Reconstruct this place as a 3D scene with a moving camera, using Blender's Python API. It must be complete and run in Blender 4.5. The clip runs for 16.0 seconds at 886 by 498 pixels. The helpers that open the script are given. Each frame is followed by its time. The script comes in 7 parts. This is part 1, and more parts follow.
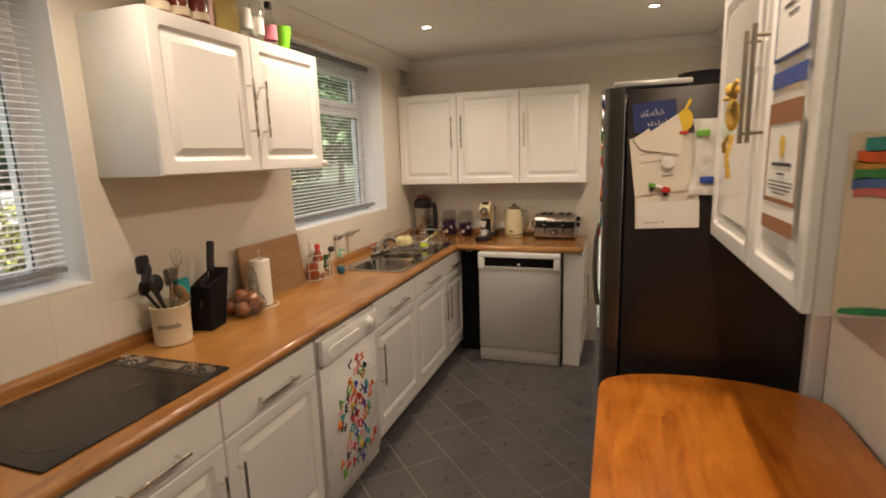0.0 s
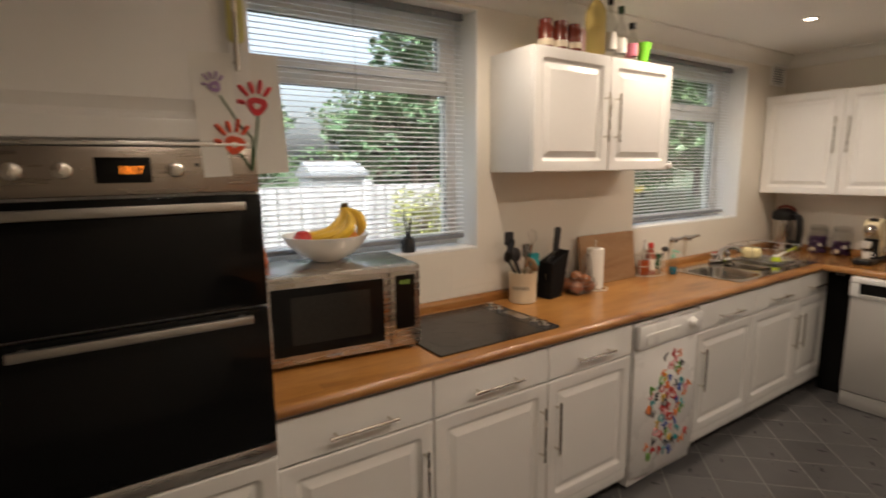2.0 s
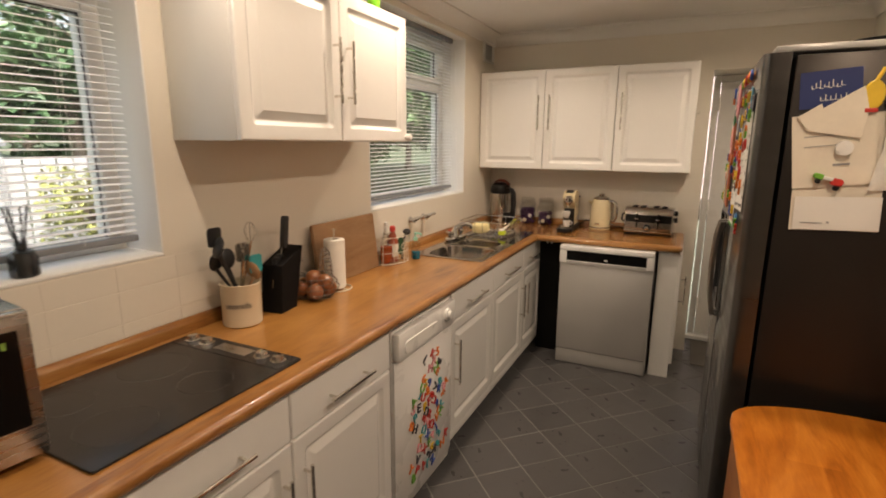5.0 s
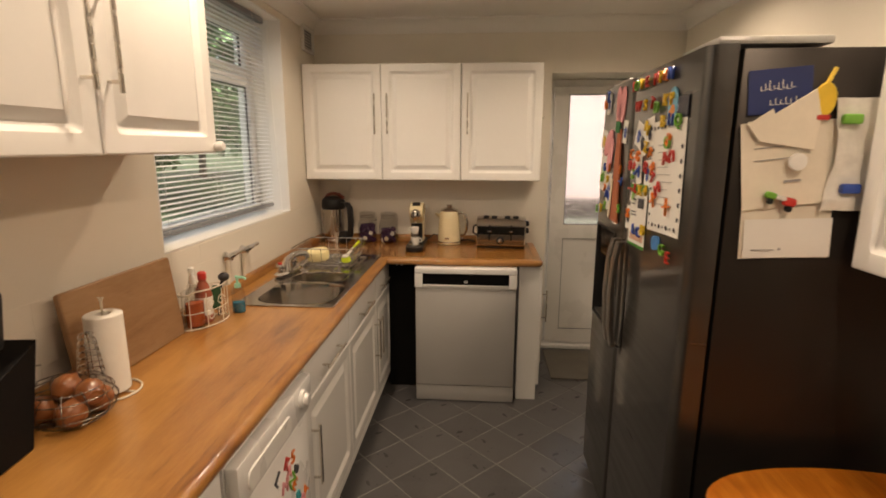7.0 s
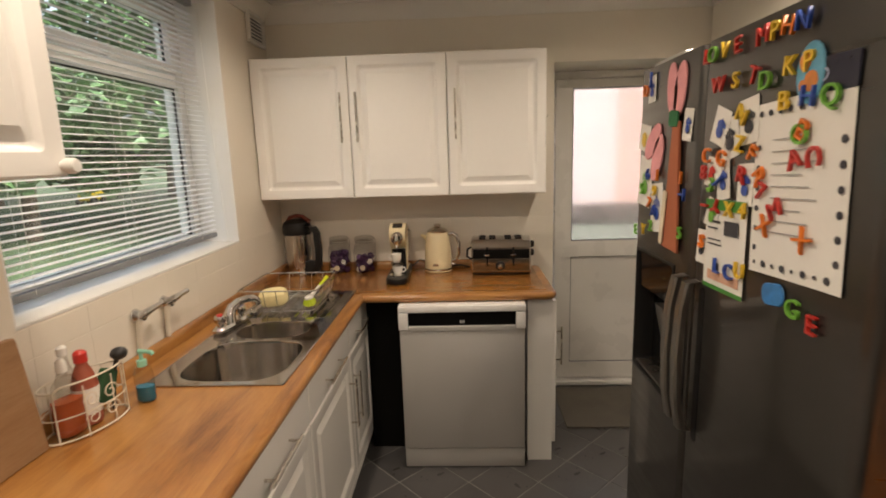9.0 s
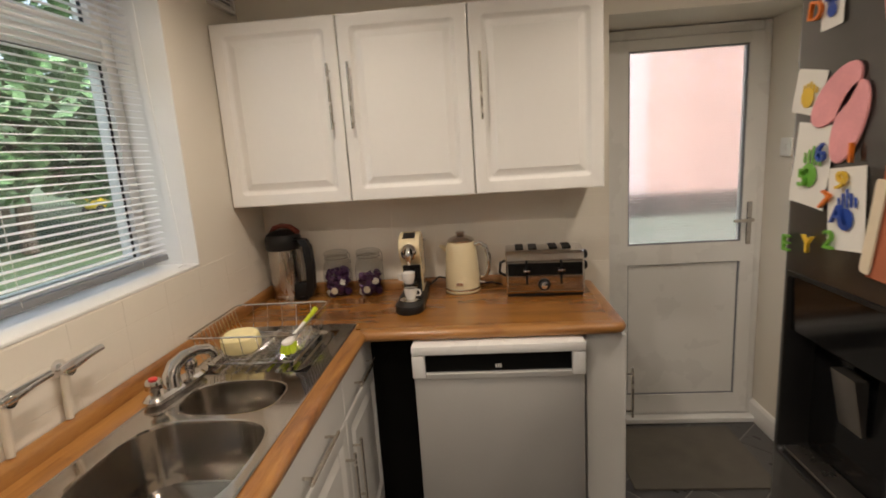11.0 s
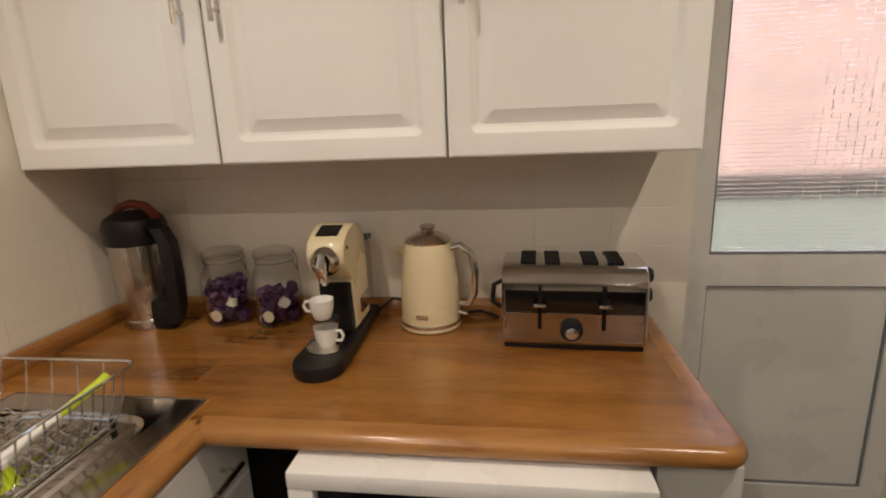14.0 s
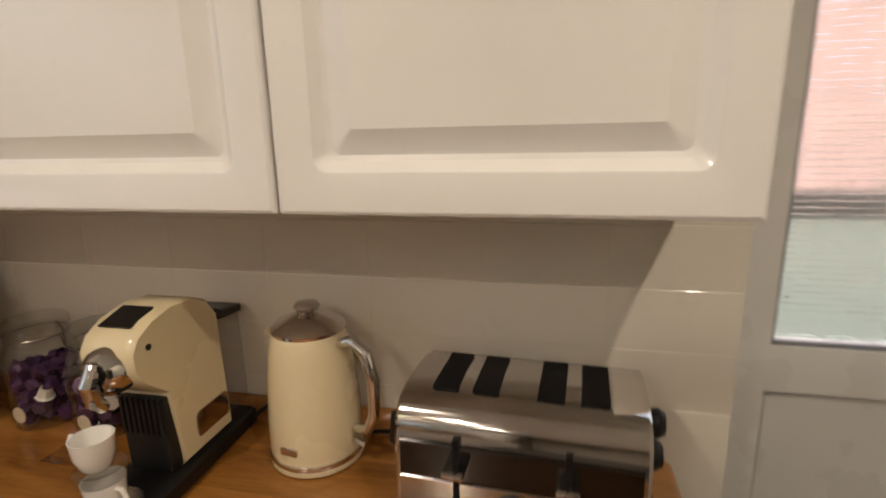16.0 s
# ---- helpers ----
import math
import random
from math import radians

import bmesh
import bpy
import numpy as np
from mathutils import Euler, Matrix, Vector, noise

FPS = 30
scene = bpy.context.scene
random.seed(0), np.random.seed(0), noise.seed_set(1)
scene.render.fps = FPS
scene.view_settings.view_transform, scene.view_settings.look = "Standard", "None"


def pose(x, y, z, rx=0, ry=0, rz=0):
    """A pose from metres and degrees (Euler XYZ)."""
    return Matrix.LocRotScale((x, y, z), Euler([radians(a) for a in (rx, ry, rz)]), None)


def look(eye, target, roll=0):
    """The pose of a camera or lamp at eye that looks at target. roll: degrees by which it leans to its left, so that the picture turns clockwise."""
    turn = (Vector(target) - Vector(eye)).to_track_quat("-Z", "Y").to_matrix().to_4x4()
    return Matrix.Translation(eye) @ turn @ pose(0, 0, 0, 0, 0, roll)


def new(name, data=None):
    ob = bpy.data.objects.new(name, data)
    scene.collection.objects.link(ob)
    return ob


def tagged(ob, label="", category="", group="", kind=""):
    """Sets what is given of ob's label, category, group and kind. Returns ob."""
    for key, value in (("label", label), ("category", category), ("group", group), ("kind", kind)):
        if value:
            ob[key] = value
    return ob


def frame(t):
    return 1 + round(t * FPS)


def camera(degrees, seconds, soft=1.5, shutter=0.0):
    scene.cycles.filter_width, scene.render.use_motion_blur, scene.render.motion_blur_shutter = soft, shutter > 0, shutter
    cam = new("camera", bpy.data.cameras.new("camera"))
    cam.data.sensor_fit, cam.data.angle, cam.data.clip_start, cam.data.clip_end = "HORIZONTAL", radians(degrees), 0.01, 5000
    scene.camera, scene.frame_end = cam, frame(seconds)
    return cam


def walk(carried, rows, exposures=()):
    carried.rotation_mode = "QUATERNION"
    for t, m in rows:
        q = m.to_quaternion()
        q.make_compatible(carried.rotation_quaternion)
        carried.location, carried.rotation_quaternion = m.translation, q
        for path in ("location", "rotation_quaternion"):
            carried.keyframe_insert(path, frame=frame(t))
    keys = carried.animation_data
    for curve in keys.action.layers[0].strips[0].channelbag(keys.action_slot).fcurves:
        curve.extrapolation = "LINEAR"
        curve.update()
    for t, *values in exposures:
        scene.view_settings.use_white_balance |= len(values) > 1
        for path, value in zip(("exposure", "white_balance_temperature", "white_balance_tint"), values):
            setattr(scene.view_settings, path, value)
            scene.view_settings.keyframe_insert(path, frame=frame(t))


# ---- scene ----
cam = camera(82.5, 16.0, 1.8, 0.5)
PATH = [
    (0, (0.374, 0.207, 1.596), (-0.267, 2.066, 1.233), -1.8),
    (0.5, (0.479, 0.171, 1.586), (-0.256, 1.986, 1.178), -1.4),
    (1, (0.48, 0.094, 1.581), (-0.648, 1.706, 1.221), -2.8),
    (1.5, (0.587, 0.027, 1.598), (-0.872, 1.354, 1.266), -2.9),
    (2, (0.605, -0.042, 1.576), (-1.048, 1.039, 1.263), -0.7),
    (2.5, (0.6, -0.076, 1.588), (-1.161, 0.825, 1.288), -0.2),
    (3, (0.591, -0.054, 1.586), (-1.132, 0.917, 1.283), -0.9),
    (3.5, (0.597, -0.008, 1.582), (-1.021, 1.117, 1.24), -0.0),
    (4, (0.506, 0.093, 1.585), (-0.873, 1.48, 1.168), 1.3),
    (4.2, (0.417, 0.159, 1.575), (-0.805, 1.693, 1.186), 1.3),
    (6.3, (-0.068, 0.722, 1.546), (-0.539, 2.629, 1.144), 0.6),
    (6.5, (-0.106, 0.777, 1.555), (-0.431, 2.718, 1.173), 0.5),
    (7, (-0.218, 0.931, 1.581), (-0.363, 2.891, 1.180), 0.2),
    (7.5, (-0.287, 1.077, 1.576), (-0.393, 3.042, 1.190), -0.1),
    (8, (-0.271, 1.262, 1.588), (-0.355, 3.239, 1.266), -1.2),
    (8.5, (-0.268, 1.406, 1.595), (-0.357, 3.377, 1.232), -1.0),
    (9, (-0.274, 1.532, 1.578), (-0.362, 3.5, 1.208), -1.8),
    (9.5, (-0.3, 1.722, 1.567), (-0.312, 3.692, 1.202), -0.9),
    (9.7, (-0.306, 1.797, 1.559), (-0.328, 3.774, 1.242), -2.0),
    (11.8, (-0.325, 2.419, 1.526), (-0.518, 4.366, 1.111), -3.4),
    (12, (-0.316, 2.496, 1.514), (-0.459, 4.451, 1.115), -3.8),
    (12.5, (-0.34, 2.699, 1.505), (-0.423, 4.653, 1.086), -2.5),
    (13, (-0.316, 2.871, 1.46), (-0.358, 4.814, 0.989), -3.5),
    (13.5, (-0.262, 3.048, 1.445), (-0.477, 4.988, 1.01), -2.9),
    (14, (-0.222, 3.146, 1.427), (-0.483, 5.073, 0.957), -2.2),
    (14.5, (-0.183, 3.221, 1.427), (-0.346, 5.161, 0.966), -3.6),
    (15, (-0.158, 3.358, 1.423), (-0.356, 5.291, 0.948), -4.7),
    (15.5, (-0.117, 3.513, 1.435), (-0.286, 5.457, 0.998), -4.6),
    (16, (-0.036, 3.694, 1.453), (-0.470, 5.592, 0.998), -1.3),
]
walk(cam, [(t, look(eye, target, roll)) for t, eye, target, roll in PATH], exposures=((0.0, 0.82, 6800, 14), (1.5, 0.67, 6300, 13), (3.0, 0.88, 6500, 13), (4.2, 0.88, 6700, 14), (7.0, 0.83, 7200, 15), (9.0, 0.84, 6500, 12), (12.5, 0.76, 6100, 11), (16.0, 0.79, 6300, 11)))

# ---------------------------------------------------------------- world, sun, lamps
world = bpy.data.worlds.new("world")
scene.world = world
world.use_nodes = True
wn = world.node_tree.nodes
sky = wn.new("ShaderNodeTexSky")
sky.sky_type, sky.sun_disc = "NISHITA", False
sky.sun_elevation, sky.sun_rotation = radians(55), radians(123)
sky.air_density, sky.dust_density, sky.ozone_density = 1.0, 8.0, 1.0
wn["Background"].inputs[1].default_value = 0.15
haze = wn.new("ShaderNodeHueSaturation")
haze.inputs["Saturation"].default_value, haze.inputs["Value"].default_value = 0.45, 2.3
world.node_tree.links.new(sky.outputs[0], haze.inputs["Color"])
world.node_tree.links.new(haze.outputs[0], wn["Background"].inputs[0])
sun = new("sun", bpy.data.lights.new("sun", "SUN"))
sun.data.energy, sun.data.angle, sun.data.color = 3.4, radians(12), (1.0, 0.95, 0.88)
sun.matrix_world = look((14, -9, 26), (0, 0, 0))

# The lamp at y 0.22 is unseen, added dimmer for the bright cupboard end.
LAMPS = [(-0.79, 3.40), (0.55, 3.51), (-0.79, 2.34), (0.55, 2.38), (-0.79, 1.28), (0.55, 1.28), (0.55, 0.22)]
CEIL = 2.40
for lx, ly in LAMPS:
    lamp = new("downlight_beam", bpy.data.lights.new("downlight_beam", "SPOT"))
    lamp.data.energy, lamp.data.color = 14.5 if ly < 2 and lx < 0 else 9.0 if ly < 1 else 17.5, (1.0, 0.83, 0.64)
    lamp.data.spot_size, lamp.data.spot_blend, lamp.data.shadow_soft_size = radians(162), 0.72, 0.022
    lamp.location = (lx, ly, CEIL - 0.012)

# ---------------------------------------------------------------- mesh helpers


def bm_new():
    return bmesh.new()


def as_mesh(name, bm, material, smooth=True, angle=35):
    me = bpy.data.meshes.new(name)
    bmesh.ops.recalc_face_normals(bm, faces=bm.faces)
    if smooth:
        for f in bm.faces:
            f.smooth = True
        for e in bm.edges:
            e.smooth = len(e.link_faces) == 2 and e.calc_face_angle(0) < radians(angle)
    bm.to_mesh(me)
    bm.free()
    for m in material if isinstance(material, (list, tuple)) else [material]:
        me.materials.append(m)
    return me


def part(name, bm, material, parent, label="", smooth=True, angle=35):
    ob = new(name, as_mesh(name, bm, material, smooth, angle))
    ob.parent = parent
    if label:
        ob["label"] = label
    return ob


def thing(name, m, label, category, group="", kind=""):
    ob = new(name)
    ob.empty_display_size = 0.05
    ob.matrix_world = m
    return tagged(ob, label, category, group, kind)


def solo(name, bm, material, m, label, category, group="", kind="", smooth=True):
    ob = new(name, as_mesh(name, bm, material, smooth))
    ob.matrix_world = m
    return tagged(ob, label, category, group, kind)


def box(bm, x0, x1, y0, y1, z0, z1, bevel=0.0, seg=2, mi=0):
    m = Matrix.Translation(((x0 + x1) / 2, (y0 + y1) / 2, (z0 + z1) / 2)) @ Matrix.Diagonal((x1 - x0, y1 - y0, z1 - z0, 1))
    out = bmesh.ops.create_cube(bm, size=1, matrix=m)
    faces = {f for v in out["verts"] for f in v.link_faces}
    if bevel:
        edges = {e for v in out["verts"] for e in v.link_edges}
        r = bmesh.ops.bevel(bm, geom=list(edges), offset=bevel, segments=seg, affect="EDGES", profile=0.5)
        faces |= set(r["faces"])
    for f in faces:
        if f.is_valid:
            f.material_index = mi
    return bm


def loft(bm, rings, cap=True, closed=False, mi=0):
    """Skin rings of points, each ring closed."""
    vs = [[bm.verts.new(p) for p in r] for r in rings]
    n = len(vs[0])
    pairs = list(zip(vs, vs[1:])) + ([(vs[-1], vs[0])] if closed else [])
    for a, b in pairs:
        for i in range(n):
            f = bm.faces.new((a[i], a[(i + 1) % n], b[(i + 1) % n], b[i]))
            f.material_index = mi
    if cap and not closed:
        for r in (vs[0], vs[-1]):
            bm.faces.new(r).material_index = mi
    return bm


def lathe(bm, profile, seg=24, at=(0, 0, 0), axis="z", cap=True, mi=0, sx=1.0, sy=1.0):
    rings = []
    for r, h in profile:
        ring = []
        for k in range(seg):
            a = 2 * math.pi * k / seg
            u, v = max(r, 1e-4) * math.cos(a) * sx, max(r, 1e-4) * math.sin(a) * sy
            p = {"z": (u, v, h), "y": (u, h, v), "x": (h, u, v)}[axis]
            ring.append((p[0] + at[0], p[1] + at[1], p[2] + at[2]))
        rings.append(ring)
    return loft(bm, rings, cap, mi=mi)


def tube(bm, pts, r, seg=8, closed=False, mi=0, cap=True):
    pts = [Vector(p) for p in pts]
    n = len(pts)
    rings, up = [], None
    for i, p in enumerate(pts):
        a = pts[(i - 1) % n] if closed or i else p
        b = pts[(i + 1) % n] if closed or i < n - 1 else p
        d = (b - a).normalized()
        if up is None:
            up = Vector((0, 0, 1)) if abs(d.z) < 0.9 else Vector((1, 0, 0))
        side = d.cross(up).normalized()
        up = side.cross(d).normalized()
        rr = r[i] if isinstance(r, (list, tuple)) else r
        rings.append([p + rr * (math.cos(2 * math.pi * k / seg) * side + math.sin(2 * math.pi * k / seg) * up) for k in range(seg)])
    return loft(bm, rings, cap and not closed, closed, mi)


def arc(cx, cy, r, a0, a1, n):
    return [(cx + r * math.cos(radians(a0 + (a1 - a0) * i / n)), cy + r * math.sin(radians(a0 + (a1 - a0) * i / n))) for i in range(n + 1)]


def rrect(x0, x1, z0, z1, r, n=4):
    r = max(r, 1e-4)
    return arc(x1 - r, z1 - r, r, 0, 90, n) + arc(x0 + r, z1 - r, r, 90, 180, n) + arc(x0 + r, z0 + r, r, 180, 270, n) + arc(x1 - r, z0 + r, r, 270, 360, n)


def prism(bm, outline, h0, h1, axis="z", bevel=0.0, mi=0):
    """An outline pushed along an axis, with its two rims softened."""
    def put(p, h):
        return {"z": (p[0], p[1], h), "y": (p[0], h, p[1]), "x": (h, p[0], p[1])}[axis]
    if not bevel:
        return loft(bm, [[put(p, h0) for p in outline], [put(p, h1) for p in outline]], mi=mi)
    cx = sum(p[0] for p in outline) / len(outline)
    cy = sum(p[1] for p in outline) / len(outline)
    w = max(abs(p[0] - cx) for p in outline)
    h = max(abs(p[1] - cy) for p in outline)
    small = [(cx + (p[0] - cx) * (1 - bevel / w), cy + (p[1] - cy) * (1 - bevel / h)) for p in outline]
    s = 1 if h1 > h0 else -1
    return loft(bm, [[put(p, h0) for p in small], [put(p, h0 + s * bevel) for p in outline], [put(p, h1 - s * bevel) for p in outline], [put(p, h1) for p in small]], mi=mi)


def panel_door(bm, x0, x1, z0, z1, raised=True, y=0.0, thick=0.019):
    """A wrapped door front that faces -y: rounded rim, routed groove and raised field."""
    steps = [(0, thick), (0, 0.005), (0.0015, 0.0018), (0.005, 0)]
    if raised:
        steps += [(0.045, 0), (0.048, 0.0008), (0.053, 0.0055), (0.060, 0.0110), (0.066, 0.0130), (0.070, 0.0125), (0.091, 0.0026), (0.094, 0.0014)]
    rings = [[(px, y + d, pz) for px, pz in rrect(x0 + i, x1 - i, z0 + i, z1 - i, max(0.002, 0.016 - abs(i - 0.048) * 0.30) if i > 0.03 else 0.003, 6)] for i, d in steps]
    return loft(bm, rings)


def bar_handle(parent, p, length, upright, material=None):
    """A brushed bar handle on two posts, centred at p on a front that faces -y."""
    x, y, z = p
    bm, h = bm_new(), length / 2
    d = (0, 0, 1) if upright else (1, 0, 0)
    tube(bm, [(x - d[0] * h, y - 0.032, z - d[2] * h), (x + d[0] * h, y - 0.032, z + d[2] * h)], 0.0058, 10)
    for s in (-1, 1):
        o = s * (h - 0.025)
        tube(bm, [(x + d[0] * o, y + 0.001, z + d[2] * o), (x + d[0] * o, y - 0.032, z + d[2] * o)], 0.0045, 8)
    return part("handle", bm, material or STEEL_BAR, parent, "brushed steel bar handle")


# ---------------------------------------------------------------- materials


def nodes_of(name):
    m = bpy.data.materials.new(name)
    m.use_nodes = True
    return m, m.node_tree, m.node_tree.nodes["Principled BSDF"]


def mat(name, col, rough=0.5, metal=0.0, var=0.06, scale=4.0, fine=90.0, bump=0.04, coat=0.0, rvar=0.08, stretch=(1, 1, 1), rand=0.0, spec=0.5):
    """Paint, plastic, metal or stone: two sizes of variation, uneven gloss and a fine relief."""
    m, t, b = nodes_of(name)
    n, l = t.nodes, t.links
    tc, mp = n.new("ShaderNodeTexCoord"), n.new("ShaderNodeMapping")
    mp.inputs["Scale"].default_value = stretch
    l.new(tc.outputs["Object"], mp.inputs[0])
    big, small = n.new("ShaderNodeTexNoise"), n.new("ShaderNodeTexNoise")
    big.inputs["Scale"].default_value, small.inputs["Scale"].default_value = scale, fine
    big.inputs["Detail"].default_value, small.inputs["Detail"].default_value = 5, 3
    l.new(mp.outputs[0], big.inputs[0]), l.new(mp.outputs[0], small.inputs[0])
    add = n.new("ShaderNodeMath")
    add.operation = "MULTIPLY_ADD"
    add.inputs[1].default_value = 0.35
    l.new(small.outputs[0], add.inputs[0]), l.new(big.outputs[0], add.inputs[2])
    last = add.outputs[0]
    if rand:
        info, more = n.new("ShaderNodeObjectInfo"), n.new("ShaderNodeMath")
        more.operation = "MULTIPLY_ADD"
        more.inputs[1].default_value = rand
        l.new(info.outputs["Random"], more.inputs[0]), l.new(last, more.inputs[2])
        last = more.outputs[0]
    ramp = n.new("ShaderNodeValToRGB")
    e = ramp.color_ramp.elements
    e[0].position, e[1].position = 0.35, 1.0 + rand
    e[0].color = (*[max(0, c * (1 - var)) for c in col], 1)
    e[1].color = (*[min(1, c * (1 + var)) for c in col], 1)
    l.new(last, ramp.inputs[0]), l.new(ramp.outputs[0], b.inputs["Base Color"])
    rr = n.new("ShaderNodeMapRange")
    rr.inputs["From Min"].default_value, rr.inputs["From Max"].default_value = 0.3, 0.7
    rr.inputs["To Min"].default_value, rr.inputs["To Max"].default_value = max(0.02, rough - rvar), min(1, rough + rvar)
    l.new(big.outputs[0], rr.inputs[0]), l.new(rr.outputs[0], b.inputs["Roughness"])
    b.inputs["Metallic"].default_value, b.inputs["Coat Weight"].default_value, b.inputs["Coat Roughness"].default_value = metal, coat, 0.08
    b.inputs["Specular IOR Level"].default_value = spec
    if bump:
        bp = n.new("ShaderNodeBump")
        bp.inputs["Strength"].default_value, bp.inputs["Distance"].default_value = bump, 0.004
        l.new(small.outputs[0], bp.inputs["Height"]), l.new(bp.outputs[0], b.inputs["Normal"])
    return m


def wood(name, dark, mid, light, along="y", rough=0.35, coat=0.2, stave=0.0, knots=0.0, rings=14.0, bump=0.08):
    """Timber with long grain along one axis; stave: width of glued strips."""
    m, t, b = nodes_of(name)
    n, l = t.nodes, t.links
    tc, mp = n.new("ShaderNodeTexCoord"), n.new("ShaderNodeMapping")
    s = {"x": (0.16, 1, 1), "y": (1, 0.16, 1), "z": (1, 1, 0.16)}[along]
    mp.inputs["Scale"].default_value = s
    l.new(tc.outputs["Object"], mp.inputs[0])
    vec = mp.outputs[0]
    big, fine, streak = n.new("ShaderNodeTexNoise"), n.new("ShaderNodeTexNoise"), n.new("ShaderNodeTexNoise")
    big.inputs["Scale"].default_value, big.inputs["Detail"].default_value, big.inputs["Distortion"].default_value = rings, 5, 1.6
    fine.inputs["Scale"].default_value, fine.inputs["Detail"].default_value = 160, 3
    streak.inputs["Scale"].default_value, streak.inputs["Detail"].default_value = 3.0, 3
    for q in (big, fine):
        l.new(vec, q.inputs[0])
    l.new(tc.outputs["Object"], streak.inputs[0])
    a1, a2 = n.new("ShaderNodeMath"), n.new("ShaderNodeMath")
    a1.operation = a2.operation = "MULTIPLY_ADD"
    a1.inputs[1].default_value, a2.inputs[1].default_value = 0.35, 0.6
    l.new(fine.outputs[0], a1.inputs[0]), l.new(big.outputs[0], a1.inputs[2])
    l.new(streak.outputs[0], a2.inputs[0]), l.new(a1.outputs[0], a2.inputs[2])
    last = a2.outputs[0]
    if stave:
        br = n.new("ShaderNodeTexBrick")
        br.inputs["Scale"].default_value = 1.0
        br.inputs["Brick Width"].default_value, br.inputs["Row Height"].default_value = 0.9, stave
        br.inputs["Mortar Size"].default_value = 0.0
        br.inputs["Color1"].default_value, br.inputs["Color2"].default_value = (0, 0, 0, 1), (1, 1, 1, 1)
        rot = n.new("ShaderNodeMapping")
        rot.inputs["Rotation"].default_value = (0, 0, radians(90) if along == "y" else 0)
        l.new(tc.outputs["Object"], rot.inputs[0]), l.new(rot.outputs[0], br.inputs[0])
        a3 = n.new("ShaderNodeMath")
        a3.operation, a3.inputs[1].default_value = "MULTIPLY_ADD", 0.22
        l.new(br.outputs["Color"], a3.inputs[0]), l.new(last, a3.inputs[2])
        last = a3.outputs[0]
    if knots:
        vo, kr, a4 = n.new("ShaderNodeTexVoronoi"), n.new("ShaderNodeMapRange"), n.new("ShaderNodeMath")
        vo.inputs["Scale"].default_value = knots
        kr.inputs["From Min"].default_value, kr.inputs["From Max"].default_value = 0.03, 0.16
        kr.inputs["To Min"].default_value, kr.inputs["To Max"].default_value = -0.45, 0.0
        mk = n.new("ShaderNodeMapping")
        mk.inputs["Scale"].default_value = {"x": (0.4, 1, 0.3), "y": (1, 0.4, 0.3), "z": (1, 0.3, 0.4)}[along]
        l.new(tc.outputs["Object"], mk.inputs[0]), l.new(mk.outputs[0], vo.inputs[0]), l.new(vo.outputs["Distance"], kr.inputs[0])
        a4.operation = "ADD"
        l.new(kr.outputs[0], a4.inputs[0]), l.new(last, a4.inputs[1])
        last = a4.outputs[0]
    ramp = n.new("ShaderNodeValToRGB")
    e = ramp.color_ramp.elements
    top = 1.25 + (0.2 if stave else 0)
    mr = n.new("ShaderNodeMapRange")
    mr.inputs["From Min"].default_value, mr.inputs["From Max"].default_value = 0.66, top - 0.08
    l.new(last, mr.inputs[0]), l.new(mr.outputs[0], ramp.inputs[0])
    e[0].color, e[1].color = (*dark, 1), (*light, 1)
    e[0].position, e[1].position = 0.1, 0.9
    e.new(0.45).color = (*mid, 1)
    l.new(ramp.outputs[0], b.inputs["Base Color"])
    b.inputs["Roughness"].default_value, b.inputs["Coat Weight"].default_value, b.inputs["Coat Roughness"].default_value = rough, coat, 0.15
    bp = n.new("ShaderNodeBump")
    bp.inputs["Strength"].default_value, bp.inputs["Distance"].default_value = bump, 0.002
    l.new(a1.outputs[0], bp.inputs["Height"]), l.new(bp.outputs[0], b.inputs["Normal"])
    return m


def pane_mat(name, tint=(1, 1, 1)):
    """Clear thin glass: see-through, with a mirror sheen that grows at a glancing angle."""
    m, t, b = nodes_of(name)
    n, l = t.nodes, t.links
    n.remove(b)
    tr, gl, fr, mx = n.new("ShaderNodeBsdfTransparent"), n.new("ShaderNodeBsdfGlossy"), n.new("ShaderNodeMath"), n.new("ShaderNodeMixShader")
    lw, sc = n.new("ShaderNodeLayerWeight"), n.new("ShaderNodeMath")
    lw.inputs[0].default_value = 0.5
    fr.operation, fr.inputs[1].default_value = "POWER", 4.0
    sc.operation, sc.inputs[1].default_value, sc.inputs[2].default_value = "MULTIPLY_ADD", 0.85, 0.055
    l.new(lw.outputs["Facing"], fr.inputs[0]), l.new(fr.outputs[0], sc.inputs[0])
    tr.inputs[0].default_value, gl.inputs["Roughness"].default_value = (*tint, 1), 0.02
    l.new(sc.outputs[0], mx.inputs[0]), l.new(tr.outputs[0], mx.inputs[1]), l.new(gl.outputs[0], mx.inputs[2])
    l.new(mx.outputs[0], n["Material Output"].inputs[0])
    return m


def clear_mat(name, col=(1, 1, 1), rough=0.02, ior=1.45):
    m, t, b = nodes_of(name)
    b.inputs["Base Color"].default_value = (*col, 1)
    b.inputs["Transmission Weight"].default_value, b.inputs["Roughness"].default_value, b.inputs["IOR"].default_value = 1, rough, ior
    return m


def glow_mat(name, col, strength):
    m, t, b = nodes_of(name)
    b.inputs["Base Color"].default_value, b.inputs["Emission Color"].default_value = (*col, 1), (*col, 1)
    b.inputs["Emission Strength"].default_value = strength
    return m


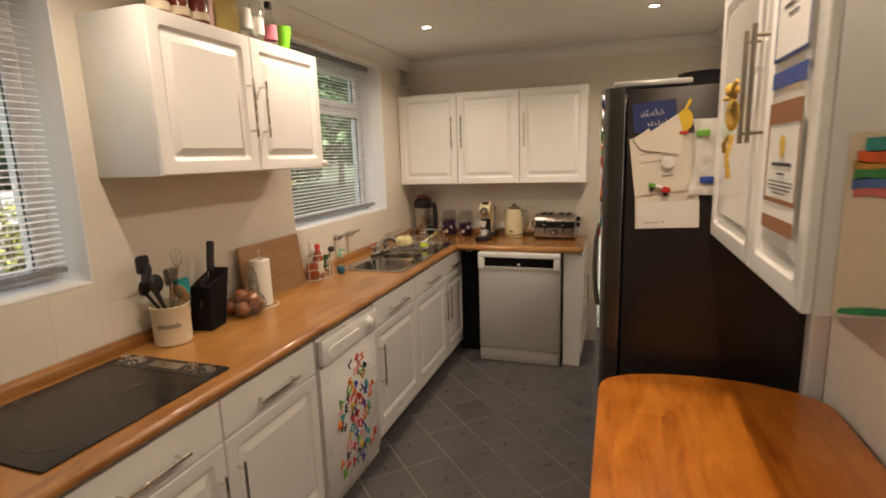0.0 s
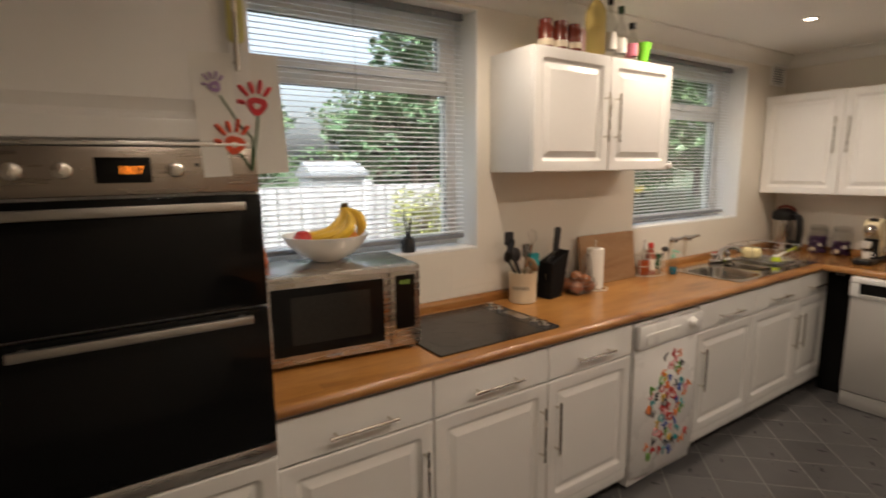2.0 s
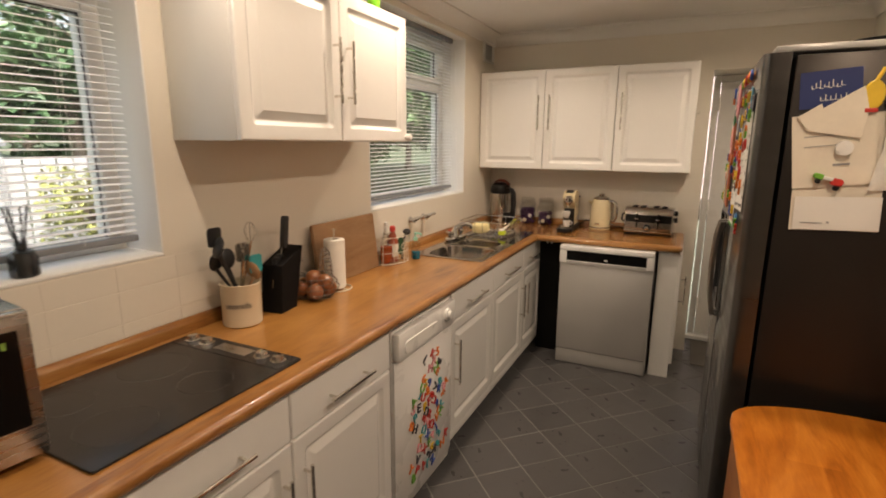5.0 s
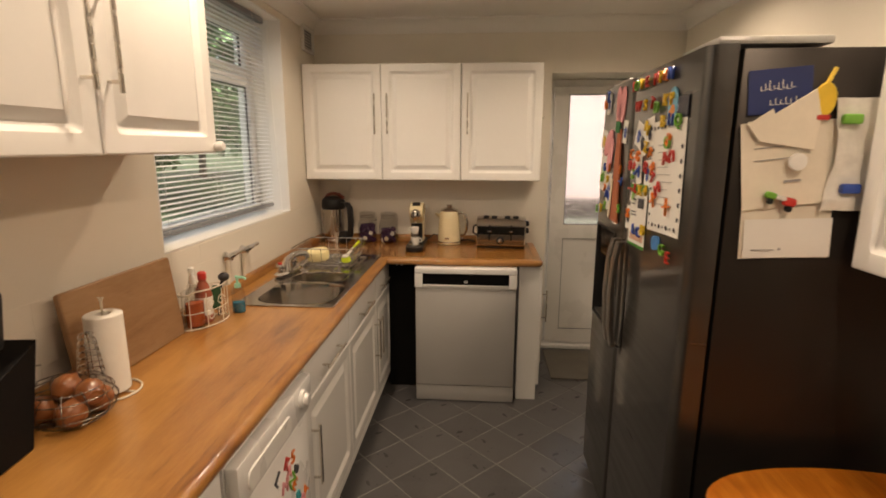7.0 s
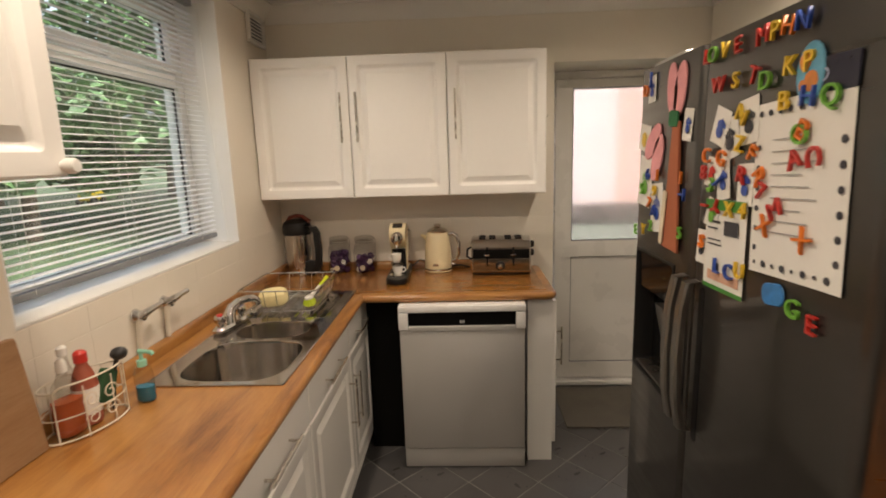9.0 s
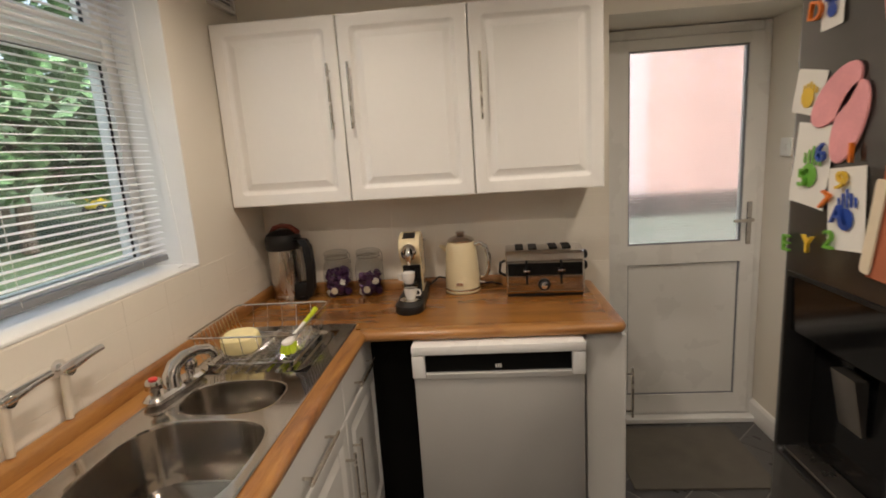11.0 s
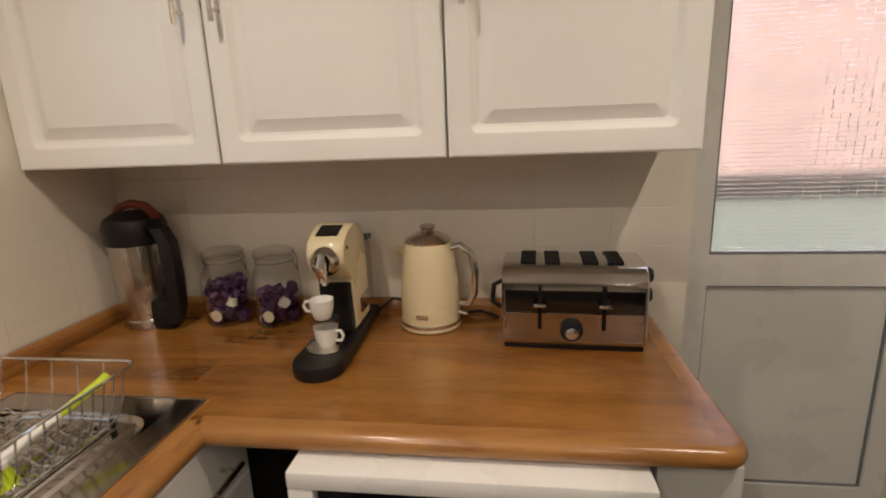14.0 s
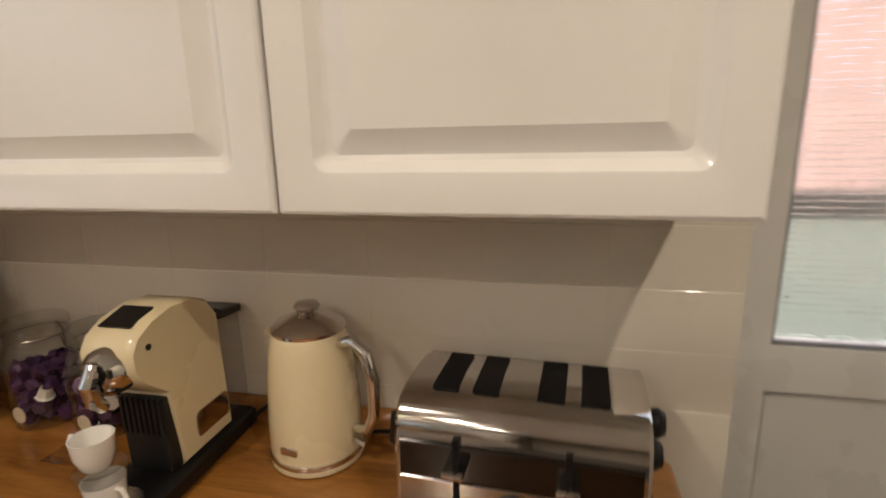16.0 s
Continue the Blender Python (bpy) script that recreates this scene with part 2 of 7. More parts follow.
PLASTER = mat("cream_wall_paint", (0.76, 0.71, 0.62), 0.55, var=0.04, scale=1.6, fine=240, bump=0.10)
TILE_PAINT = mat("cream_painted_tile", (0.78, 0.73, 0.64), 0.38, var=0.03, scale=3, fine=60, bump=0.05, coat=0.25)
CEILING_PAINT = mat("white_ceiling_paint", (0.78, 0.76, 0.71), 0.8, var=0.03, scale=1.2, fine=200, bump=0.10)
REVEAL_PAINT = mat("white_reveal_paint", (0.80, 0.80, 0.78), 0.5, var=0.03, scale=3, fine=150, bump=0.06)
GLOSS_WHITE = mat("white_wrapped_door", (0.83, 0.815, 0.785), 0.32, var=0.02, scale=5, fine=40, bump=0.006, coat=0.8, rvar=0.01)
CARCASS = mat("white_carcass_board", (0.78, 0.77, 0.74), 0.4, var=0.03, scale=6, fine=120, bump=0.03)
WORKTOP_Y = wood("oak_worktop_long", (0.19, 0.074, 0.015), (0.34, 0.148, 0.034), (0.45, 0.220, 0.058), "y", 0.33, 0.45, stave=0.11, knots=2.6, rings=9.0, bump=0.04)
# Darker copy of the long top's oak: the end counter's shade put into colour.
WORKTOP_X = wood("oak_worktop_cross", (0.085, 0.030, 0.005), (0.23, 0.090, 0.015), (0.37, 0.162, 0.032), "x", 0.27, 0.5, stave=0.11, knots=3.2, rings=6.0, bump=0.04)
EDGE_WOOD = wood("worktop_edge", (0.16, 0.062, 0.016), (0.27, 0.112, 0.028), (0.37, 0.175, 0.048), "y", 0.3, 0.3)
PINE = wood("varnished_pine", (0.26, 0.065, 0.006), (0.44, 0.130, 0.012), (0.58, 0.205, 0.026), "y", 0.28, 0.45, stave=0.12, knots=3.4)
BOARD_WOOD = wood("pale_chopping_board", (0.26, 0.14, 0.062), (0.34, 0.195, 0.095), (0.42, 0.26, 0.14), "x", 0.55, 0.0, stave=0.04)
STEEL_BAR = mat("brushed_bar_steel", (0.66, 0.62, 0.56), 0.24, 1.0, var=0.05, scale=30, fine=300, bump=0.03)
STEEL = mat("brushed_steel", (0.66, 0.64, 0.61), 0.32, 1.0, var=0.06, scale=5, fine=120, bump=0.05, stretch=(1, 1, 12))
SINK_STEEL = mat("sink_steel", (0.50, 0.47, 0.435), 0.12, 1.0, var=0.08, scale=6, fine=180, bump=0.02, rvar=0.06)
CHROME = mat("chrome", (0.66, 0.65, 0.64), 0.06, 1.0, var=0.02, scale=12, fine=60, bump=0.0, rvar=0.03)
FRIDGE_STEEL = mat("dark_fridge_steel", (0.082, 0.076, 0.070), 0.33, 0.85, coat=0.7, var=0.07, scale=2.5, fine=140, bump=0.04, rvar=0.06, stretch=(1, 1, 14))
FRIDGE_SIDE = mat("dark_fridge_side", (0.040, 0.034, 0.030), 0.34, 0.7, var=0.10, scale=3, fine=220, bump=0.06, rvar=0.06)
BLACK_GLASS = mat("black_oven_glass", (0.006, 0.006, 0.006), 0.10, 0.0, var=0.2, scale=3, fine=40, bump=0.0, rvar=0.03, spec=0.18)
BLACK = mat("black_plastic", (0.010, 0.0095, 0.0095), 0.36, var=0.15, scale=10, fine=120, bump=0.05, spec=0.3)
# Near-black for recessed plinths, the dark cupboard and the corner gap's shade.
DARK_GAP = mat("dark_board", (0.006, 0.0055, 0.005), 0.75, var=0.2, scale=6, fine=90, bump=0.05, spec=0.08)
# Darker steel copy: the dark room's reflection is put into the panel's colour.
OVEN_STEEL = mat("dark_reflecting_steel", (0.36, 0.31, 0.265), 0.30, 1.0, var=0.10, scale=4, fine=120, bump=0.05, stretch=(1, 1, 12))
WHITE_PLASTIC = mat("white_plastic", (0.80, 0.79, 0.76), 0.32, var=0.02, scale=6, fine=140, bump=0.02)
UPVC = mat("white_upvc", (0.80, 0.79, 0.765), 0.3, var=0.02, scale=5, fine=90, bump=0.02)
SLAT = mat("pale_blue_slat", (0.82, 0.84, 0.87), 0.35, 0.0, var=0.03, scale=8, fine=60, bump=0.02)
RAIL_GREY = mat("grey_blind_rail", (0.20, 0.21, 0.23), 0.4, var=0.06, scale=9, fine=90, bump=0.03)
SILVER_DOOR = mat("silver_appliance_door", (0.50, 0.49, 0.47), 0.36, 0.35, var=0.04, scale=4, fine=160, bump=0.03)
APPLIANCE_WHITE = mat("white_enamel", (0.78, 0.77, 0.75), 0.28, var=0.03, scale=4, fine=120, bump=0.02, coat=0.3)
FLOOR_TILE = mat("slate_grey_tile", (0.062, 0.060, 0.060), 0.33, var=0.35, scale=7, fine=45, bump=0.12, rand=0.9, rvar=0.1)
GROUT = mat("pale_grout", (0.25, 0.24, 0.23), 0.8, var=0.2, scale=12, fine=150, bump=0.15)
GLASS_PANE = pane_mat("window_glass", (0.93, 0.96, 0.95))

# ---------------------------------------------------------------- the setting
WX, BY, EX = -1.37, 4.50, 1.09          # left wall, back wall, right wall
W1 = (0.02, 1.455, 1.185, 2.30)         # window openings: y0, y1, z0, z1
W2 = (2.66, 3.915, 1.185, 2.28)
SOUTH = -1.7


def structure(name, bm, material, label, category, smooth=False):
    return solo(name, bm, material, Matrix(), label, category, kind="structure", smooth=smooth)


bm = bm_new()
x0, x1 = WX - 0.26, WX
for y0, y1, z0, z1 in [(SOUTH, W1[0], 0, CEIL), (W1[0], W1[1], 0, W1[2]), (W1[0], W1[1], W1[3], CEIL), (W1[1], W2[0], 0, CEIL),
                       (W2[0], W2[1], 0, W2[2]), (W2[0], W2[1], W2[3], CEIL), (W2[1], BY + 0.40, 0, CEIL)]:
    box(bm, x0, x1, y0, y1, z0, z1)
wall_west = structure("wall_west", bm, PLASTER, "cream painted wall with two window openings", "wall")
DX0, DX1, DTOP = 0.245, 1.09, 2.06      # the door's opening
bm = bm_new()
box(bm, WX, DX0, BY, BY + 0.40, 0, CEIL)
box(bm, DX0, DX1, BY, BY + 0.40, DTOP, CEIL)
wall_north = structure("wall_north", bm, PLASTER, "cream painted end wall with a door opening", "wall")
bm = bm_new()
box(bm, EX, EX + 0.25, SOUTH, BY + 0.40, 0, CEIL)
wall_east = structure("wall_east", bm, PLASTER, "plain cream painted wall behind the fridge", "wall")
# Unseen south wall, added only to close the room.
bm = bm_new()
box(bm, WX - 0.30, EX + 0.25, SOUTH - 0.2, SOUTH, 0, CEIL)
structure("wall_south", bm, PLASTER, "plain cream painted wall", "wall")
bm = bm_new()
box(bm, WX - 0.30, EX + 0.25, SOUTH - 0.2, BY + 0.40, CEIL, CEIL + 0.15)
structure("ceiling", bm, CEILING_PAINT, "matt white ceiling with recessed downlights", "ceiling")
bm = bm_new()
box(bm, WX - 0.30, EX + 0.25, SOUTH - 0.2, BY + 0.40, -0.12, -0.003)
floor = structure("floor", bm, GROUT, "grey slate-effect tiles laid diagonally with pale joints", "floor")

# cove along the ceiling
prof = [(0.0, 0.0), (0.0, -0.085), (0.010, -0.085), (0.014, -0.070), (0.028, -0.042), (0.050, -0.022), (0.072, -0.013), (0.085, -0.010), (0.085, 0.0)]


def cove(name, a, b, inward):
    bm = bm_new()
    loft(bm, [[(e[0] + inward[0] * d, e[1] + inward[1] * d, CEIL + h) for d, h in prof] for e in (a, b)])
    return structure(name, bm, CEILING_PAINT, "plain plaster cove painted white", "trim", smooth=True)


cove("trim_cove_west", (WX, SOUTH), (WX, BY), (1, 0))
cove("trim_cove_north", (WX, BY), (EX, BY), (0, -1))
cove("trim_cove_east", (EX, SOUTH), (EX, BY), (-1, 0))

# ---------------------------------------------------------------- windows


DEEP = 0.183                            # depth of the window reveals


def window(name, w, light_z, label, sash):
    y0, y1, z0, z1 = w
    fx = WX - DEEP
    win = thing(name, pose(fx, y0, z0, 0, 0, 90), label, "window", kind="structure")
    wid, hei = y1 - y0, z1 - z0

    def ring(bm, a0, a1, b0, b1, t, d0, d1, r=0.006):
        for q in ((a0, a1, b0, b0 + t), (a0, a1, b1 - t, b1), (a0, a0 + t, b0 + t, b1 - t), (a1 - t, a1, b0 + t, b1 - t)):
            box(bm, q[0], q[1], d0, d1, q[2], q[3], r)
    bm = bm_new()
    ring(bm, 0, wid, 0, hei, 0.055, 0, 0.07)
    part("window_frame", bm, UPVC, win)
    tz = light_z - z0
    bm = bm_new()
    box(bm, 0.055, wid - 0.055, 0.004, 0.066, tz - 0.03, tz + 0.03, 0.005)
    part("transom", bm, UPVC, win)
    bm = bm_new()
    ring(bm, 0.058, wid - 0.058, tz + 0.032, hei - 0.057, 0.040, -0.008, 0.055)
    part("top_sash", bm, UPVC, win)
    for a0, a1, b0, b1 in ((0.05, wid - 0.05, 0.05, tz - 0.03), (0.095, wid - 0.095, tz + 0.068, hei - 0.095)):
        bm = bm_new()
        ring(bm, a0 - 0.002, a1 + 0.002, b0 - 0.002, b1 + 0.002, 0.007, 0.018, 0.03, 0.0)
        part("gasket", bm, BLACK, win, "black rubber gasket")
        bm = bm_new()
        box(bm, a0, a1, 0.022, 0.028, b0, b1)
        g = part("pane", bm, GLASS_PANE, win, smooth=False)
        g.visible_shadow = False
    bm = bm_new()
    box(bm, -0.002, wid + 0.002, -DEEP, 0.0, 0.0, 0.012, 0.004)
    part("window_sill", bm, REVEAL_PAINT, win, "white painted sill board")
    bm = bm_new()
    for a in (0.0, wid - 0.006):
        box(bm, a, a + 0.006, 0.0003 - DEEP, -0.0005, 0.012, hei - 0.006)
    box(bm, 0, wid, 0.0003 - DEEP, -0.0005, hei - 0.006, hei)
    part("reveal_lining", bm, REVEAL_PAINT, win, "white painted reveal", smooth=False)
    return win


window("window_1", W1, 1.965, "white plastic casement window over the counter with a top light", True)
window("window_2", W2, 1.935, "white plastic casement window over the sink with a top light", True)


def venetian(w, y_in, z_bottom, tilt, label):
    """A venetian blind with its slats down and tilted nearly level."""
    y0, y1, z0, z1 = w
    y0, y1 = y0 + 0.014, y1 - y_in
    bx = WX - 0.085
    bl = thing("venetian_blind", pose(bx, y0, z_bottom, 0, 0, 90), label, "blind", "venetian blinds")
    wid, top = y1 - y0, z1 - z_bottom - 0.008
    bm = bm_new()
    box(bm, 0, wid, -0.014, 0.014, top - 0.028, top, 0.003)
    part("headrail", bm, RAIL_GREY, bl, "grey metal headrail")
    bm = bm_new()
    box(bm, 0, wid, -0.013, 0.013, 0, 0.020, 0.004)
    part("bottom_rail", bm, RAIL_GREY, bl, "dark grey bottom rail")
    step = 0.0215
    n = int((top - 0.06) / step)
    bm = bm_new()
    t = radians(tilt)
    ring = [(-0.0125, -0.0014), (-0.0065, 0.0006), (0, 0.0014), (0.0065, 0.0006), (0.0125, -0.0014), (0.0065, 0.0001), (0, 0.0009), (-0.0065, 0.0001)]
    rot = [(d * math.cos(t) - h * math.sin(t), d * math.sin(t) + h * math.cos(t)) for d, h in ring]
    loft(bm, [[(e, d, h) for d, h in rot] for e in (0.002, wid - 0.002)])
    me = as_mesh("slat", bm, SLAT)
    for i in range(n):
        s = new("slat", me)
        s.parent, s.location = bl, (0, 0, 0.036 + i * step)
    for u in (0.12, 0.5, 0.88):
        bm = bm_new()
        tube(bm, [(wid * u, -0.0145, 0.01), (wid * u, -0.0145, top - 0.01)], 0.0007, 5)
        tube(bm, [(wid * u, 0.0145, 0.01), (wid * u, 0.0145, top - 0.01)], 0.0007, 5)
        part("ladder_cord", bm, WHITE_PLASTIC, bl)
    return bl


blind_a = venetian(W1, 0.03, 1.235, 8, "pale metal venetian blind lowered with its slats open")
blind_b = venetian(W2, 0.065, 1.228, 5, "pale metal venetian blind lowered over the sink window")

# ---------------------------------------------------------------- back door
door = thing("door_1", pose(0.262, 4.832, 0.0), "white plastic back door with a patterned glass top half", "door", kind="structure")
DW, DH = 0.826, 2.055
bm = bm_new()
for q in ((0, 0.045, 0.035, DH), (DW - 0.035, DW, 0.035, DH), (0.045, DW - 0.035, DH - 0.045, DH), (0, DW, 0.0, 0.035)):
    box(bm, q[0], q[1], 0.0, 0.07, q[2], q[3], 0.005)
part("door_frame", bm, UPVC, door)
lx0, lx1, lz0, lz1 = 0.05, DW - 0.04, 0.045, DH - 0.05
gx0, gx1, gz0, gz1 = 0.155, 0.720, 0.992, 1.955
px0, px1, pz0, pz1 = 0.140, 0.708, 0.150, 0.888
bm = bm_new()
for q in ((lx0, gx0, lz0, lz1), (gx1, lx1, lz0, lz1), (gx0, gx1, lz0, pz0), (gx0, gx1, pz1, gz0), (gx0, gx1, gz1, lz1)):
    box(bm, q[0], q[1], -0.012, 0.05, q[2], q[3])
part("leaf", bm, UPVC, door, smooth=False)
bm = bm_new()
box(bm, gx0, gx1, 0.006, 0.03, pz0, pz1)
part("lower_panel", bm, UPVC, door)

# patterned glass
m_pat, t_pat, b_pat = nodes_of("patterned_glass")
b_pat.inputs["Transmission Weight"].default_value, b_pat.inputs["Roughness"].default_value, b_pat.inputs["IOR"].default_value = 1, 0.09, 1.40
pn, pl = t_pat.nodes, t_pat.links
ptc, pw, pm2, pbp = pn.new("ShaderNodeTexCoord"), pn.new("ShaderNodeTexVoronoi"), pn.new("ShaderNodeMapping"), pn.new("ShaderNodeBump")
pm2.inputs["Scale"].default_value, pm2.inputs["Location"].default_value = (0.75, 0.0, 1.4), (0, 0.5 / 52, 0)
pw.distance = "CHEBYCHEV"
pw.inputs["Scale"].default_value, pw.inputs["Randomness"].default_value = 52, 0.15
pl.new(ptc.outputs["Object"], pm2.inputs[0]), pl.new(pm2.outputs[0], pw.inputs[0])
pbp.inputs["Strength"].default_value, pbp.inputs["Distance"].default_value = 0.8, 0.007
pl.new(pw.outputs["Distance"], pbp.inputs["Height"]), pl.new(pbp.outputs[0], b_pat.inputs["Normal"])
bm = bm_new()
box(bm, gx0 + 0.001, gx1 - 0.001, 0.012, 0.018, gz0 + 0.001, gz1 - 0.001)
g = part("glass", bm, m_pat, door, "patterned obscure glass", smooth=False)
g.visible_shadow = False
bm = bm_new()
for q in ((gx0, gx1, gz0, gz0 + 0.008), (gx0, gx1, gz1 - 0.008, gz1), (gx0, gx0 + 0.008, gz0 + 0.008, gz1 - 0.008), (gx1 - 0.008, gx1, gz0 + 0.008, gz1 - 0.008)):
    box(bm, q[0], q[1], -0.004, 0.010, q[2], q[3])
part("bead", bm, RAIL_GREY, door, "dark glazing bead", smooth=False)
bm = bm_new()
for q in ((gx0 - 0.002, gx1 + 0.002, pz1 - 0.006, pz1), (gx0 - 0.002, gx1 + 0.002, pz0, pz0 + 0.006), (gx0, gx0 + 0.006, pz0, pz1), (gx1 - 0.006, gx1, pz0, pz1)):
    box(bm, q[0], q[1], -0.002, 0.006, q[2], q[3])
part("panel_gasket", bm, RAIL_GREY, door, "grey gasket line", smooth=False)
bm = bm_new()
box(bm, 0.738, 0.764, -0.021, -0.012, 0.975, 1.195, 0.004)
tube(bm, [(0.751, -0.018, 1.105), (0.751, -0.055, 1.105), (0.735, -0.062, 1.105), (0.655, -0.060, 1.104)], [0.009, 0.009, 0.010, 0.008], 10)
tube(bm, [(0.751, -0.019, 1.03), (0.751, -0.026, 1.03)], 0.009, 12)
part("door_handle", bm, CHROME, door, "chrome lever handle on a back plate")
for z in (1.80, 1.02, 0.25):
    bm = bm_new()
    tube(bm, [(0.048, -0.018, z), (0.048, -0.018, z + 0.10)], 0.008, 10)
    part("hinge", bm, UPVC, door)

# ---------------------------------------------------------------- fitted units


def base_unit(y0, y1, hinge, label):
    """A floor unit of the long run: carcass, drawer front, door and two bar handles."""
    w = y1 - y0
    u = thing("base_cabinet", pose(-0.80, y0, 0, 0, 0, 90), label, "cabinet", "white base units")
    bm = bm_new()
    box(bm, 0.001, w - 0.001, 0.021, 0.555, 0.105, 0.700)
    part("body", bm, CARCASS, u, smooth=False)
    bm = bm_new()
    panel_door(bm, 0.002, w - 0.002, 0.712, 0.856, raised=False)
    bar_handle(part("drawer", bm, GLOSS_WHITE, u, angle=17), (w / 2, 0, 0.772), 0.235, False)
    bm = bm_new()
    panel_door(bm, 0.002, w - 0.002, 0.135, 0.706)
    x = 0.042 if hinge == "right" else w - 0.042
    bar_handle(part("door", bm, GLOSS_WHITE, u, angle=17), (x, 0, 0.50), 0.235, True)
    bm = bm_new()
    box(bm, 0, w, 0.006, 0.028, 0.078, 0.130, 0.003)
    part("light_rail", bm, CARCASS, u)
    bm = bm_new()
    box(bm, 0, w, 0.075, 0.09, 0.0, 0.105)
    part("plinth", bm, DARK_GAP, u, "dark recessed plinth", smooth=False)
    return u


UNITS = [(0.290, 0.830, "left"), (0.832, 1.385, "left"), (1.387, 1.922, "right"), (2.474, 3.055, "right"), (3.057, 3.640, "left"), (3.642, 4.10, "right")]
for y0, y1, hinge in UNITS:
    base_unit(y0, y1, hinge, "white base unit with a raised-panel door and drawer")


def wall_unit(m, w, h, d, doors, label, zh, hinges, hl=0.25, split=None, bars=None):
    """A wall cupboard that faces -y: carcass and doors with upright bar handles."""
    u = thing("wall_cabinet", m, label, "cabinet", "white wall units")
    bm = bm_new()
    box(bm, 0.0, w, 0.021, d, 0.0, h, 0.001)
    part("body", bm, CARCASS, u)
    dw = w / doors
    for i in range(doors):
        bm = bm_new()
        d0, d1 = ((0.0, split), (split, w))[i] if split else (i * dw, (i + 1) * dw)
        panel_door(bm, d0 + 0.0018, d1 - 0.0018, 0.001, h - 0.001)
        dr = part("door", bm, GLOSS_WHITE, u, angle=17)
        x = d0 + 0.040 if hinges[i] == "right" else d1 - 0.040
        bar_handle(dr, (x, 0, zh), hl, True, bars)
    return u


for i, hg in enumerate(("left", "right", "right")):
    wall_unit(pose(-1.366 + i * 0.5085, 4.213, 1.362), 0.5075, 0.724, 0.285, 1, "white glossy wall cupboard with one raised-panel door", 0.415, (hg,))
lcab = wall_unit(pose(-1.065, 1.53, 1.556, 0, 0, 90), 1.0, 0.545, 0.303, 2, "white glossy double wall cupboard with raised panels", 0.255, ("left", "right"), 0.23)
bm = bm_new()
lathe(bm, [(0.001, -0.030), (0.013, -0.029), (0.016, -0.022), (0.016, -0.010), (0.010, -0.004), (0.010, 0.001)], 16, at=(0.985, 0, 0.022), axis="y")
part("catch", bm, WHITE_PLASTIC, lcab, "round white child-safety catch")

# Darker bars here: the handles' backlit shade is put into the steel's colour.
ecab = wall_unit(pose(0.70, 2.225, 1.288, 0, 0, -90), 0.965, 0.80, 0.388, 2, "white double wall cupboard with notices on its door", 0.450, ("left", "right"), 0.27, 0.570, mat("backlit_bar_steel", (0.30, 0.25, 0.20), 0.34, 1.0, var=0.06, scale=30, fine=300, bump=0.03))

# ---------------------------------------------------------------- worktops
NOSE = [(0.0, 0.0), (0.012, 0.0)] + [(0.028 + 0.020 * math.sin(radians(a)), 0.020 - 0.020 * math.cos(radians(a))) for a in range(0, 181, 20)] + [(0.012, 0.040), (0.0, 0.040)]


wt = thing("worktop", pose(0, 0, 0), "honey oak-effect worktop with a rounded front edge", "worktop")
bm = bm_new()
FX = -0.822
for b in ((-1.364, FX, 0.292, 2.937), (-1.364, -1.262, 2.937, 3.985), (-0.834, FX, 2.937, 3.985), (-1.364, FX, 3.985, 3.997)):
    bm = bm_new()
    box(bm, *b, 0.870, 0.910)
    part("long_top", bm, WORKTOP_Y, wt, smooth=False)
bm = bm_new()
loft(bm, [[(FX + d, y, 0.870 + h) for d, h in NOSE] for y in (0.292, 3.925)])
part("front_edge", bm, EDGE_WOOD, wt, "darker rounded oak-effect edge")
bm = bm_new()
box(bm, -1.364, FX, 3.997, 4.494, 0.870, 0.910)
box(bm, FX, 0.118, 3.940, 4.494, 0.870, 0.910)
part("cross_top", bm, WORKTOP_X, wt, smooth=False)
bm = bm_new()
loft(bm, [[(x, 3.940 - d, 0.870 + h) for d, h in NOSE] for x in (-0.800, 0.118)])
loft(bm, [[(0.118 + d, y, 0.870 + h) for d, h in NOSE] for y in (3.940, 4.494)])
loft(bm, [[(0.118 + d * math.cos(radians(q)), 3.940 + d * math.sin(radians(q)), 0.870 + h) for d, h in NOSE] for q in (-90, -75, -60, -45, -30, -15, 0)], cap=False)
EDGE_X = wood("worktop_edge_cross", (0.16, 0.062, 0.016), (0.27, 0.112, 0.028), (0.37, 0.175, 0.048), "x", 0.3, 0.3)
part("end_edge", bm, EDGE_X, wt, "darker rounded oak-effect edge")
UP = [(0, 0), (0.022, 0), (0.022, 0.028), (0.017, 0.040), (0.008, 0.046), (0, 0.046)]
bm = bm_new()
loft(bm, [[(WX + d + 0.004, y, 0.9105 + h) for d, h in UP] for y in (0.292, 4.494)])
part("upstand", bm, EDGE_WOOD, wt, "oak-effect upstand strip")
bm = bm_new()
loft(bm, [[(x, 4.494 - d, 0.9105 + h) for d, h in UP] for x in (-1.342, 0.03)])
part("upstand", bm, EDGE_X, wt, "oak-effect upstand strip")

# end unit beside the dishwasher, its door facing the back door
eu = thing("end_cabinet", pose(0.150, 3.930, 0, 0, 0, 90), "narrow white end unit facing the back door", "cabinet")
bm = bm_new()
box(bm, 0.0, 0.56, 0.002, 0.125, 0.0, 0.868)
part("body", bm, CARCASS, eu, smooth=False)
bm = bm_new()
panel_door(bm, 0.004, 0.555, 0.10, 0.855, y=-0.018)
